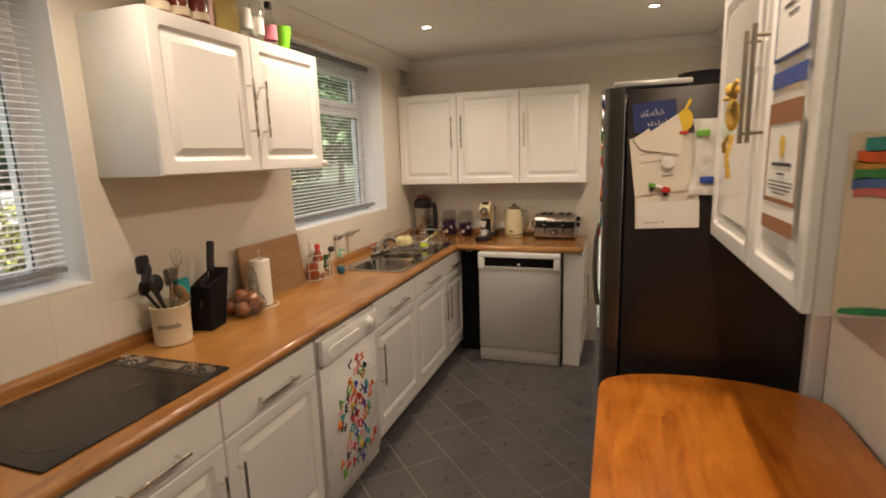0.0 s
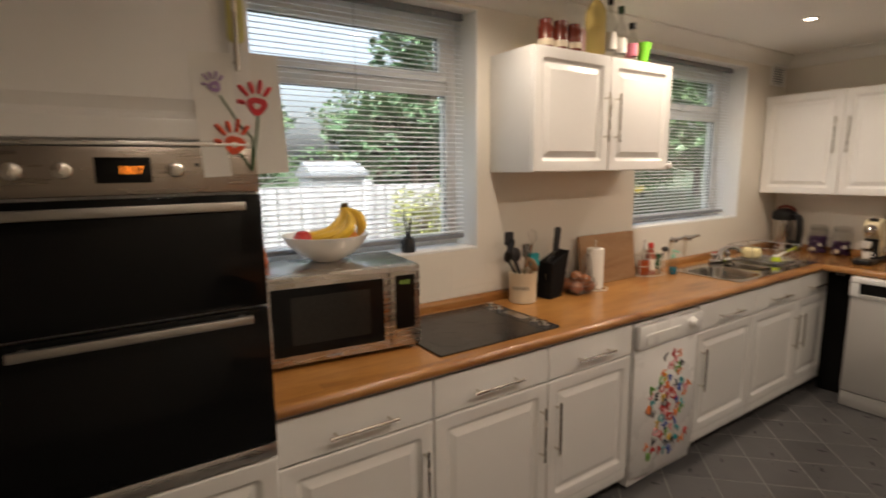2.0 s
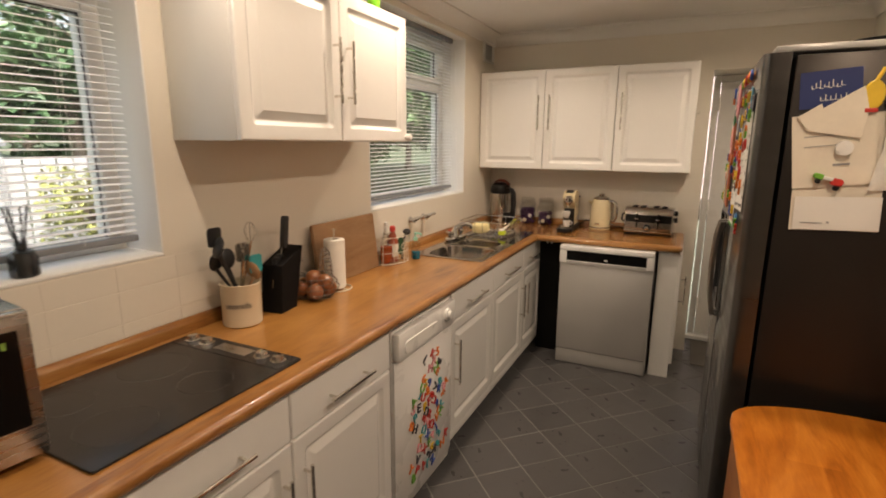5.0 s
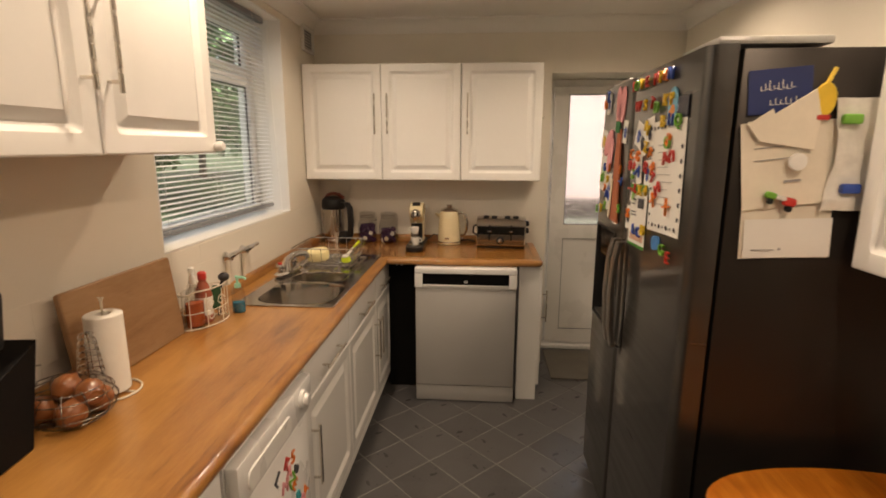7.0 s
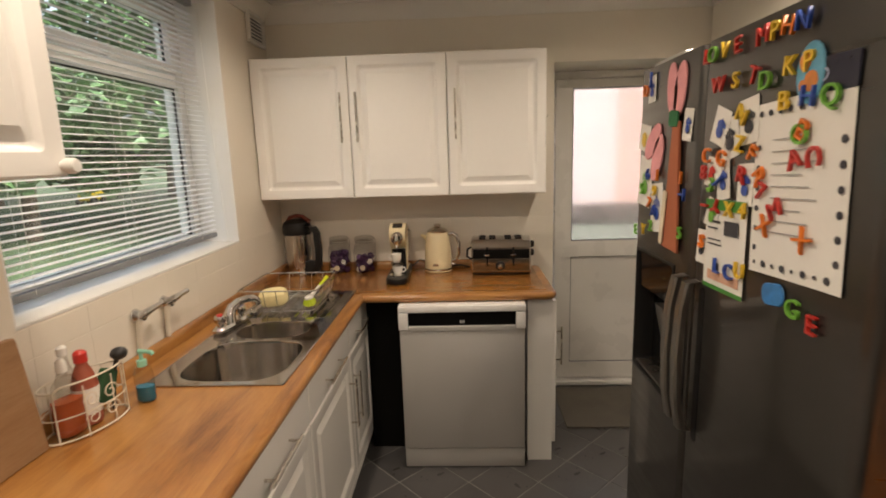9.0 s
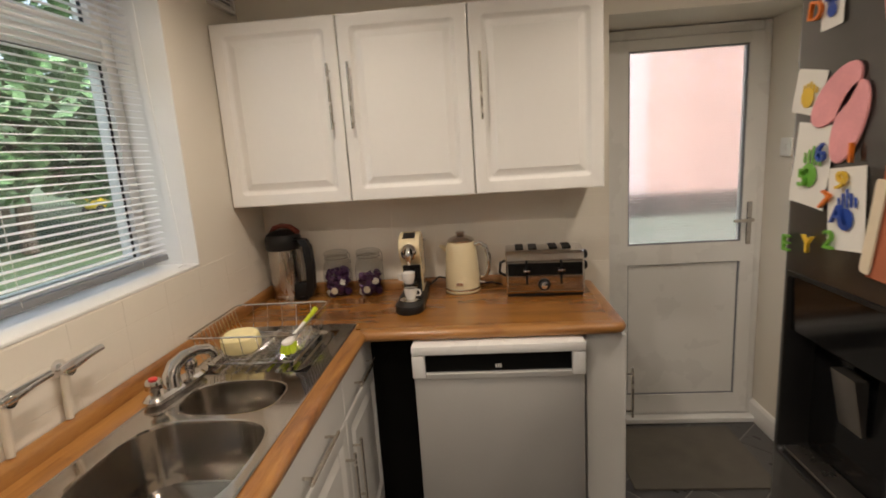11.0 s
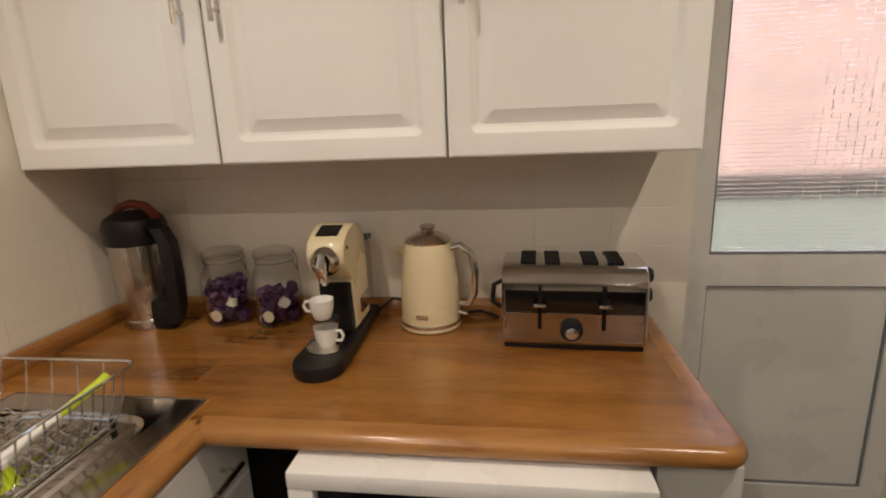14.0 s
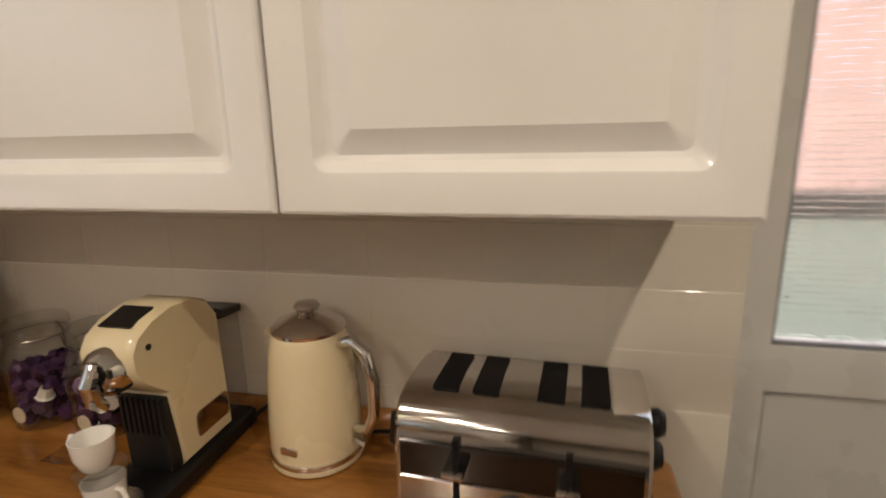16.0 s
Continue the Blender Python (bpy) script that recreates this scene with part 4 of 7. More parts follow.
INK = mat("printing_ink", (0.05, 0.05, 0.06), 0.7, var=0.1, scale=20, bump=0.0)
INK_GREY = mat("grey_print", (0.30, 0.29, 0.29), 0.7, var=0.1, scale=20, bump=0.0)
NAVY = mat("navy_card", (0.014, 0.030, 0.14), 0.55, var=0.12, scale=8, bump=0.02)
BROWN = mat("brown_print", (0.30, 0.13, 0.055), 0.65, var=0.1, scale=8, bump=0.02)
CREAM = mat("cream_enamel", (0.72, 0.62, 0.40), 0.25, var=0.03, scale=5, fine=90, bump=0.02, coat=0.4)
CERAMIC = mat("white_ceramic", (0.80, 0.78, 0.74), 0.16, var=0.02, scale=8, fine=60, bump=0.01, coat=0.5)
POT_CREAM = mat("cream_ceramic", (0.68, 0.58, 0.42), 0.35, var=0.06, scale=8, fine=80, bump=0.04)
BANANA = mat("banana_skin", (0.72, 0.45, 0.03), 0.45, var=0.2, scale=18, fine=90, bump=0.08)
BANANA_TIP = mat("banana_stalk", (0.10, 0.07, 0.02), 0.6, var=0.2, scale=30, bump=0.1)
ORANGE_PEEL = mat("orange_peel", (0.80, 0.24, 0.02), 0.45, var=0.1, scale=20, fine=260, bump=0.3)
APPLE = mat("red_apple", (0.50, 0.03, 0.02), 0.25, var=0.3, scale=20, fine=60, bump=0.02, coat=0.3)
ONION = mat("onion_skin", (0.25, 0.088, 0.030), 0.28, var=0.35, scale=16, fine=60, bump=0.08, stretch=(1, 1, 0.3), coat=0.2)
WIRE = mat("dark_wire", (0.20, 0.18, 0.16), 0.3, 1.0, var=0.1, scale=30, bump=0.02)
WIRE_WHITE = mat("cream_coated_wire", (0.72, 0.66, 0.55), 0.4, var=0.06, scale=30, bump=0.03)
TOWEL = mat("paper_towel", (0.80, 0.77, 0.70), 0.9, var=0.04, scale=30, fine=300, bump=0.35)
SPONGE = mat("cream_sponge", (0.80, 0.70, 0.38), 0.9, var=0.08, scale=40, fine=220, bump=0.5)
CLEAR = clear_mat("clear_glass")
CLEAR_PLASTIC = pane_mat("clear_plastic", (0.90, 0.90, 0.89))
JUG_STEEL = mat("jug_steel", (0.50, 0.46, 0.41), 0.25, 1.0, var=0.10, scale=5, fine=120, bump=0.05, stretch=(9, 9, 1))
OIL = clear_mat("cooking_oil", (0.85, 0.60, 0.10), 0.05, 1.4)
GREEN_GLASS = clear_mat("green_glass", (0.30, 0.45, 0.12), 0.03)
SAUCE = mat("dark_red_sauce", (0.16, 0.025, 0.012), 0.25, var=0.2, scale=20, bump=0.02, coat=0.4)
PURPLE = mat("purple_foil", (0.075, 0.030, 0.10), 0.30, 0.4, var=0.25, scale=25, fine=80, bump=0.06)
POLISHED = mat("polished_steel", (0.66, 0.62, 0.58), 0.14, 1.0, var=0.04, scale=8, fine=120, bump=0.02, rvar=0.05)
HOB_GLASS = mat("dark_hob_glass", (0.020, 0.017, 0.015), 0.20, 0.0, var=0.3, scale=7, fine=70, bump=0.02, spec=0.3)
MAT_FIBRE = mat("doormat_fibre", (0.13, 0.118, 0.098), 0.95, var=0.2, scale=9, fine=220, bump=0.6)
UTENSIL = mat("black_nylon", (0.020, 0.019, 0.020), 0.42, var=0.2, scale=20, bump=0.04)
WATER_TEAL = clear_mat("teal_soap", (0.05, 0.55, 0.62), 0.05, 1.35)
FELT_BROWN = mat("terracotta_card", (0.42, 0.13, 0.06), 0.8, var=0.1, scale=9, fine=120, bump=0.1)
SOOT = mat("knife_block_black", (0.007, 0.0065, 0.0065), 0.6, var=0.2, scale=12, bump=0.05, spec=0.1)
WT = 0.9105

# ---------------------------------------------------------------- ceiling lamps
ring_mat = mat("downlight_rim", (0.75, 0.74, 0.70), 0.35, 0.3, var=0.03, scale=20, bump=0.0)
bulb_mat = glow_mat("halogen_face", (1.0, 0.86, 0.66), 14.0)
for lx, ly in LAMPS:
    dl = thing("downlight", pose(lx, ly, CEIL), "small round recessed ceiling downlight, switched on", "light", "ceiling downlights")
    bm = bm_new()
    lathe(bm, [(0.028, -0.0005), (0.028, -0.004), (0.034, -0.007), (0.041, -0.005), (0.043, -0.0005)], 28)
    part("rim", bm, ring_mat, dl)
    bm = bm_new()
    lathe(bm, [(0.0265, -0.0005), (0.0265, -0.003), (0.018, -0.0045), (0.001, -0.005)], 24)
    b = part("lamp_face", bm, bulb_mat, dl, "glowing lamp face")
    b.visible_shadow = False

# ---------------------------------------------------------------- microwave, fruit, diffuser
MICRO_STEEL = mat("warm_brushed_steel", (0.44, 0.40, 0.355), 0.27, 1.0, var=0.06, scale=5, fine=120, bump=0.03, stretch=(1, 1, 12))
mw = thing("microwave", pose(-1.040, 0.347, WT, 0, 0, 84), "steel microwave oven with a black glass door", "microwave")
bm = bm_new()
box(bm, 0, 0.545, 0.018, 0.325, 0.014, 0.322, 0.004)
part("body", bm, MICRO_STEEL, mw, "brushed steel casing")
bm = bm_new()
box(bm, 0.0, 0.425, -0.004, 0.017, 0.016, 0.320, 0.004)
d = part("door", bm, MICRO_STEEL, mw)
bm = bm_new()
prism(bm, rrect(0.012, 0.402, 0.050, 0.282, 0.004), -0.0065, -0.003, "y", 0.001)
part("door_glass", bm, BLACK_GLASS, d, "black glass window")
bm = bm_new()
prism(bm, rrect(0.075, 0.350, 0.085, 0.250, 0.006), -0.0072, -0.006, "y", 0.0003)
part("window_mesh", bm, mat("smoked_window_mesh", (0.022, 0.020, 0.018), 0.16, var=0.2, scale=200, fine=400, bump=0.0, spec=0.35), d, "smoked mesh window")
bm = bm_new()
box(bm, 0.185, 0.240, -0.0048, -0.0036, 0.026, 0.034)
part("mark", bm, INK_GREY, d, "small grey maker's mark", smooth=False)
bm = bm_new()
box(bm, 0.427, 0.545, -0.004, 0.017, 0.016, 0.320, 0.004)
d = part("control_panel", bm, MICRO_STEEL, mw)
bm = bm_new()
prism(bm, rrect(0.447, 0.523, 0.085, 0.285, 0.004), -0.0065, -0.003, "y", 0.001)
k = part("keypad", bm, BLACK_GLASS, d)
bm = bm_new()
for i, ch in enumerate((0, 1, 2)):
    box(bm, 0.466 + i * 0.014, 0.474 + i * 0.014, -0.0075, -0.006, 0.252, 0.267)
part("digits", bm, glow_mat("green_digits", (0.22, 0.36, 0.06), 0.03), k, "small green clock digits", smooth=False)
for x in (0.05, 0.49):
    for y in (0.05, 0.28):
        bm = bm_new()
        lathe(bm, [(0.014, 0.0), (0.014, 0.015)], 12, at=(x, y, 0))
        part("foot", bm, BLACK, mw)

MWT = WT + 0.3225
fb = thing("fruit_bowl", pose(-1.262, 0.640, MWT), "shallow cream ceramic bowl on the microwave", "bowl")
bm = bm_new()
lathe(bm, [(0.055, 0.0), (0.060, 0.004), (0.106, 0.028), (0.146, 0.066), (0.165, 0.100), (0.162, 0.101), (0.142, 0.070), (0.102, 0.034), (0.050, 0.011), (0.001, 0.010)], 40)
part("bowl", bm, CERAMIC, fb)


def ball(bm, c, r, squash=1.0, seg=16):
    bmesh.ops.create_uvsphere(bm, u_segments=seg, v_segments=seg // 2 + 2, radius=r, matrix=Matrix.Translation(c) @ Matrix.Diagonal((1, 1, squash, 1)))


for n, m, x, y, z, r, lab in (("apple", APPLE, 0.040, -0.104, 0.092, 0.036, "shiny red apple in the fruit bowl"), ("orange", ORANGE_PEEL, 0.060, 0.030, 0.073, 0.038, "ripe orange in the fruit bowl"),
                              ("orange", ORANGE_PEEL, 0.030, -0.045, 0.068, 0.037, "ripe orange in the fruit bowl"), ("orange", ORANGE_PEEL, 0.020, 0.085, 0.080, 0.036, "ripe orange in the fruit bowl"), ("orange", ORANGE_PEEL, -0.055, 0.030, 0.068, 0.037, "ripe orange in the fruit bowl")):
    bm = bm_new()
    ball(bm, (0, 0, 0), r, 0.93)
    solo(n, bm, m, pose(-1.262 + x, 0.640 + y, MWT + z), lab, n, "fruit in the bowl")
for k, (dx, dy, dz, sx_, sy_, sz_) in enumerate(((0.020, -0.118, 0.104, 0.02, 0.030, -0.036), (0.055, -0.075, 0.098, 0.03, 0.035, -0.030), (0.085, -0.010, 0.088, 0.045, 0.030, -0.012), (0.050, 0.112, 0.092, 0.030, 0.022, 0.010))):
    bn = thing("banana", pose(-1.262, 0.640, MWT), "ripe yellow banana lying in the fruit bowl", "banana", "fruit in the bowl")
    e, tip, side = Vector((0.004 * k, 0.070 + 0.004 * k, 0.196)), Vector((dx, dy, dz)), Vector((sx_, sy_, sz_))
    pts = [tip.lerp(e, u) + side * (4 * u * (1 - u)) for u in [i / 11 for i in range(12)]]
    bm = bm_new()
    tube(bm, pts, [0.006, 0.013, 0.0175, 0.0195, 0.020, 0.020, 0.0195, 0.0185, 0.0165, 0.0125, 0.0085, 0.007], 7)
    part("skin", bm, BANANA, bn)
    bm = bm_new()
    tube(bm, [e + Vector((0, 0, -0.003)), e + Vector((0, 0.003, 0.010)), e + Vector((0, 0.004, 0.020))], [0.0072, 0.006, 0.007], 7)
    part("stalk", bm, BANANA_TIP, bn, "dark brown stalk")

rd = thing("reed_diffuser", pose(-1.415, 1.088, 1.198), "dark glass reed diffuser bottle with black reeds", "diffuser")
bm = bm_new()
lathe(bm, [(0.031, 0.0), (0.034, 0.004), (0.034, 0.048), (0.028, 0.066), (0.014, 0.074), (0.013, 0.088), (0.016, 0.091), (0.010, 0.092), (0.010, 0.07)], 24)
part("bottle", bm, mat("smoked_glass", (0.02, 0.022, 0.025), 0.08, var=0.1, scale=10, bump=0.0, coat=0.5), rd)
for a, b in ((-0.030, 0.004), (0.030, -0.004), (0.006, 0.015), (-0.012, -0.01)):
    bm = bm_new()
    tube(bm, [(0, 0, 0.04), (b, a, 0.188)], 0.0028, 6)
    part("reed", bm, BLACK, rd)
oc = thing("dustpan_brush", pose(-1.30, 0.395, MWT), "orange plastic brush head with a white handle", "brush")
bm = bm_new()
prism(bm, [(-0.022, 0.0), (0.030, 0.0), (0.010, 0.115), (-0.010, 0.12)], -0.012, 0.012, "x", 0.003)
part("head", bm, ORANGE, oc)
bm = bm_new()
tube(bm, [(0, -0.028, 0.0), (0.0, -0.030, 0.10), (0, -0.032, 0.20)], [0.010, 0.009, 0.012], 10)
part("handle", bm, CERAMIC, oc)

# ---------------------------------------------------------------- hob
hb = thing("ceramic_hob", pose(-0.842, 0.888, WT, 0, 0, 90), "dark glass ceramic hob set in the worktop", "hob")
bm = bm_new()
prism(bm, rrect(0.0, 0.604, 0.0, 0.468, 0.008), 0.0, 0.006, "z", 0.0015)
part("glass", bm, HOB_GLASS, hb)
bm = bm_new()
prism(bm, rrect(0.512, 0.602, 0.006, 0.462, 0.006), 0.006, 0.0075, "z", 0.0005)
part("control_strip", bm, mat("hob_control_black", (0.022, 0.020, 0.020), 0.2, var=0.1, scale=10, bump=0.0), hb)
bm = bm_new()
prism(bm, rrect(0.536, 0.580, 0.165, 0.300, 0.003), 0.0075, 0.0085, "z", 0.0003)
part("legend", bm, STEEL, hb, "silver control legend")
for y in (0.050, 0.115, 0.350, 0.415):
    bm = bm_new()
    lathe(bm, [(0.024, 0.0075), (0.024, 0.010), (0.018, 0.012), (0.016, 0.024), (0.001, 0.026)], 20, at=(0.557, y, 0))
    part("knob", bm, POLISHED, hb, "round steel knob")
for x, y, r in ((0.13, 0.13, 0.085), (0.37, 0.13, 0.07), (0.13, 0.34, 0.07), (0.37, 0.34, 0.095)):
    bm = bm_new()
    tube(bm, [(x + r * math.cos(a), y + r * math.sin(a), 0.0061) for a in [2 * math.pi * k / 36 for k in range(36)]], 0.0006, 4, closed=True)
    part("zone_ring", bm, FRIDGE_STEEL, hb)

# ---------------------------------------------------------------- pot, knives, onions, roll, board
up = thing("utensil_pot", pose(-1.255, 1.652, WT), "cream pottery jar full of cooking utensils", "jar")
bm = bm_new()
lathe(bm, [(0.064, 0.0), (0.068, 0.004), (0.069, 0.148), (0.071, 0.152), (0.066, 0.153), (0.063, 0.145), (0.062, 0.010), (0.001, 0.010)], 36)
part("pot", bm, POT_CREAM, up)


def word(body, size, material, parent, m, name="lettering", depth=0.0004, label=""):
    """Words in the built-in font, turned into a mesh."""
    cu = bpy.data.curves.new(name, "FONT")
    cu.body, cu.size, cu.extrude, cu.align_x = body, size, depth, "CENTER"
    o = new(name, cu)
    me = bpy.data.meshes.new_from_object(o.evaluated_get(bpy.context.evaluated_depsgraph_get()))
    bpy.data.objects.remove(o)
    me.materials.clear()
    me.materials.append(material)
    ob = new(name, me)
    if parent is None:
        ob.matrix_world = m
    else:
        ob.parent, ob.matrix_basis = parent, m
    if label:
        ob["label"] = label
    return ob


w = word("utensils", 0.030, INK, up, pose(0, 0, 0), label="black lettering")
for v in w.data.vertices:
    a = radians(-52) + v.co.x / 0.0694
    rr = 0.0696 + v.co.z
    v.co = Vector((rr * math.cos(a), rr * math.sin(a), 0.072 + v.co.y))
rng = random.Random(5)
U = [("ladle", UTENSIL, -0.045, -0.04), ("spatula", UTENSIL, -0.02, -0.055), ("spoon", UTENSIL, 0.0, -0.06), ("masher", STEEL_BAR, 0.02, 0.0), ("slotted_spoon", UTENSIL, -0.05, 0.0), ("whisk", STEEL_BAR, 0.02, 0.03), ("turner", TEAL, 0.03, 0.035), ("wooden_spoon", BOARD_WOOD, 0.045, 0.02)]
for i, (n, m, ox, oy) in enumerate(U):
    tp = Vector((ox * 1.1, oy * 1.35, 0.205 + 0.03 * ((i * 3) % 4)))
    if n in ("turner", "wooden_spoon"):
        tp = Vector((0.035, 0.045 if n == "turner" else 0.03, 0.185 if n == "turner" else 0.165))
    it = thing(n, up.matrix_world.copy(), "kitchen %s standing in the pottery jar" % n.replace("_", " "), "utensil", "utensils in the jar")
    bm = bm_new()
    base = Vector((-ox * 0.6, -oy * 0.6, 0.014))
    tube(bm, [base, base.lerp(tp, 0.5), tp], [0.005, 0.005, 0.006], 8)
    part("handle", bm, m, it)
    bm = bm_new()
    if n in ("ladle", "spoon", "slotted_spoon", "wooden_spoon"):
        bmesh.ops.create_uvsphere(bm, u_segments=14, v_segments=8, radius=0.028, matrix=Matrix.Translation(tp + Vector((0, 0, 0.026))) @ Euler((0.2, 0.3, 0.7 * i)).to_matrix().to_4x4() @ Matrix.Diagonal((0.35, 1.0, 1.35, 1)))
    elif n == "whisk":
        for a in range(4):
            c, s = math.cos(a * 0.785), math.sin(a * 0.785)
            tube(bm, [tp + Vector((0.020 * math.sin(q) * c, 0.020 * math.sin(q) * s, 0.035 - 0.035 * math.cos(q))) for q in [2 * math.pi * k / 14 for k in range(14)]], 0.0009, 5, closed=True)
    else:
        prism(bm, rrect(tp.y - 0.028, tp.y + 0.028, tp.z - 0.005, tp.z + 0.062, 0.012), tp.x - 0.003, tp.x + 0.003, "x", 0.001)
    part("head", bm, m, it)

kb = thing("knife_block", pose(-1.245, 1.835, WT, 0, 0, 8), "black slanted knife block", "knife block")
bm = bm_new()
prism(bm, [(-0.058, 0.0), (0.040, 0.0), (0.100, 0.238), (-0.046, 0.184)], -0.045, 0.045, "x", 0.004)
part("block", bm, SOOT, kb)
for i, (y, tl) in enumerate(((0.035, 0.0), (0.0, -0.012), (-0.03, 0.01))):
    kn = thing("kitchen_knife", pose(-1.245 + 0.012 * (i - 1), 1.835 + y, WT + 0.155 + 0.25 * (y + 0.035) * 0.5, -9, tl * 100, 8), "black-handled kitchen knife with a steel bolster", "knife", "knives in the block")
    long = i == 0
    h = 0.150 if long else 0.045
    bm = bm_new()
    box(bm, -0.0015, 0.0015, -0.014, 0.014, -0.06, 0.07 if long else 0.02)
    part("blade", bm, POLISHED, kn, smooth=False)
    bm = bm_new()
    z0 = 0.07 if long else 0.02
    prism(bm, rrect(-0.016, 0.016, z0, z0 + h * 0.85, 0.010), -0.010, 0.010, "x", 0.003)
    part("handle", bm, UTENSIL, kn)

ob_ = thing("wire_basket", pose(-1.225, 2.010, WT), "hen-shaped wire basket holding onions", "basket")
for k in range(12):
    a = 2 * math.pi * k / 12
    bm = bm_new()
    tube(bm, [((0.030 + 0.068 * math.sin(radians(q))) * math.cos(a) * 1.1, (0.030 + 0.068 * math.sin(radians(q))) * math.sin(a), 0.052 - 0.050 * math.cos(radians(q))) for q in (0, 30, 60, 90, 120, 145)], 0.0013, 5)
    part("rib", bm, WIRE, ob_)
for z, r in ((0.003, 0.040), (0.012, 0.075), (0.030, 0.092), (0.052, 0.098), (0.075, 0.092), (0.092, 0.078)):
    bm = bm_new()
    tube(bm, [(1.1 * r * math.cos(a), r * math.sin(a), z) for a in [2 * math.pi * q / 28 for q in range(28)]], 0.0014, 5, closed=True)
    part("hoop", bm, WIRE, ob_)
bm = bm_new()
for i in range(7):
    r, z = 0.030 - 0.0022 * i, 0.098 + 0.017 * i
    tube(bm, [(0.020 + r * math.cos(a), 0.055 + r * math.sin(a), z + 0.004 * math.sin(a)) for a in [2 * math.pi * q / 18 for q in range(18)]], 0.0016, 5, closed=True)
for i in range(6):
    a = i * 1.047
    tube(bm, [(0.020 + 0.031 * math.cos(a), 0.055 + 0.031 * math.sin(a), 0.095), (0.020 + 0.020 * math.cos(a), 0.055 + 0.020 * math.sin(a), 0.185), (0.020, 0.055, 0.212)], 0.0014, 5)
part("neck", bm, CHROME, ob_, "bright coiled wire neck")
bm = bm_new()
tube(bm, [(-0.02, -0.085, 0.08), (-0.03, -0.13, 0.13), (-0.02, -0.10, 0.185), (0.0, -0.06, 0.17)], 0.0015, 6)
part("tail", bm, WIRE, ob_)
for i, (x, y, z) in enumerate(((-0.045, -0.030, 0.040), (0.040, -0.042, 0.040), (0.045, 0.040, 0.040), (-0.040, 0.045, 0.040), (0.0, 0.0, 0.085), (0.058, 0.0, 0.075))):
    bm = bm_new()
    lathe(bm, [(0.004, -0.034), (0.018, -0.031), (0.032, -0.014), (0.035, 0.002), (0.028, 0.020), (0.012, 0.031), (0.004, 0.040), (0.003, 0.046)], 18)
    solo("onion", bm, ONION, pose(-1.225 + x, 2.010 + y, WT + z, 25 * (i - 2), 40 - 17 * i, 50 * i), "brown papery onion in the wire basket", "onion", "onions in the basket")

kr = thing("kitchen_roll", pose(-1.224, 2.153, WT + 0.004), "white kitchen roll on a cream wire stand", "kitchen roll")
bm = bm_new()
lathe(bm, [(0.020, 0.004), (0.043, 0.004), (0.0460, 0.007), (0.0460, 0.220), (0.043, 0.223), (0.020, 0.223), (0.019, 0.219), (0.019, 0.008)], 36, cap=False)
part("paper", bm, TOWEL, kr)
bm = bm_new()
tube(bm, [(0.070 * math.cos(a), 0.070 * math.sin(a), 0.0) for a in [2 * math.pi * q / 30 for q in range(30)]], 0.003, 6, closed=True)
for a in range(3):
    tube(bm, [(0, 0, 0.0), (0.070 * math.cos(a * 2.09), 0.070 * math.sin(a * 2.09), 0.0)], 0.003, 6)
tube(bm, [(0, 0, 0), (0, 0, 0.255), (0.006, 0.0, 0.268), (-0.006, 0.0, 0.268), (0, 0, 0.255)], 0.003, 6)
part("stand", bm, WIRE_WHITE, kr, "cream wire stand")

bm = bm_new()
prism(bm, rrect(0.0, 0.478, 0.0, 0.285, 0.010), 0.0, 0.020, "y", 0.003)
solo("chopping_board", bm, BOARD_WOOD, pose(-1.283, 2.125, WT, -7, 0, 90), "pale wooden chopping board leaning against the wall", "chopping board")

# ---------------------------------------------------------------- caddy with bottles, soap
cd = thing("wire_caddy", pose(-1.262, 2.705, WT, 0, 0, 74), "cream wire caddy with a scrolled front", "caddy")
oval = [(0.105 * math.cos(a), 0.055 * math.sin(a)) for a in [2 * math.pi * q / 26 for q in range(26)]]
for z, r in ((0.006, 0.0025), (0.065, 0.0018), (0.135, 0.0025)):
    bm = bm_new()
    tube(bm, [(x, y, z + (0.012 if z > 0.1 and y < -0.03 else 0)) for x, y in oval], r, 6, closed=True)
    part("hoop", bm, WIRE_WHITE, cd)
for k in range(0, 26, 3):
    bm = bm_new()
    tube(bm, [(oval[k][0], oval[k][1], 0.0), (oval[k][0], oval[k][1], 0.135)], 0.0018, 6)
    part("upright", bm, WIRE_WHITE, cd)
for cx, s in ((0.030, 1), (-0.022, -1)):
    for cz in (0.045, 0.092):
        bm = bm_new()
        tube(bm, [(cx + s * 0.020 * math.cos(q * 0.5) * (1 - q / 22), -0.054, cz + 0.022 * math.sin(q * 0.5) * (1 - q / 22)) for q in range(18)], 0.0018, 6)
        part("scroll", bm, WIRE_WHITE, cd)


def bottle(name, m, prof, body_mat, label, cap_mat=None, cap=None, band=None, band_mat=None, sx=1.0, sy=1.0, group=""):
    b = thing(name, m, label, "bottle", group)
    bm = bm_new()
    lathe(bm, prof, 24, sx=sx, sy=sy)
    part("body", bm, body_mat, b)
    if cap:
        bm = bm_new()
        lathe(bm, cap, 18)
        part("cap", bm, cap_mat, b)
    if band:
        bm = bm_new()
        lathe(bm, band, 24, cap=False, sx=sx, sy=sy)
        part("label_band", bm, band_mat, b)
    return b


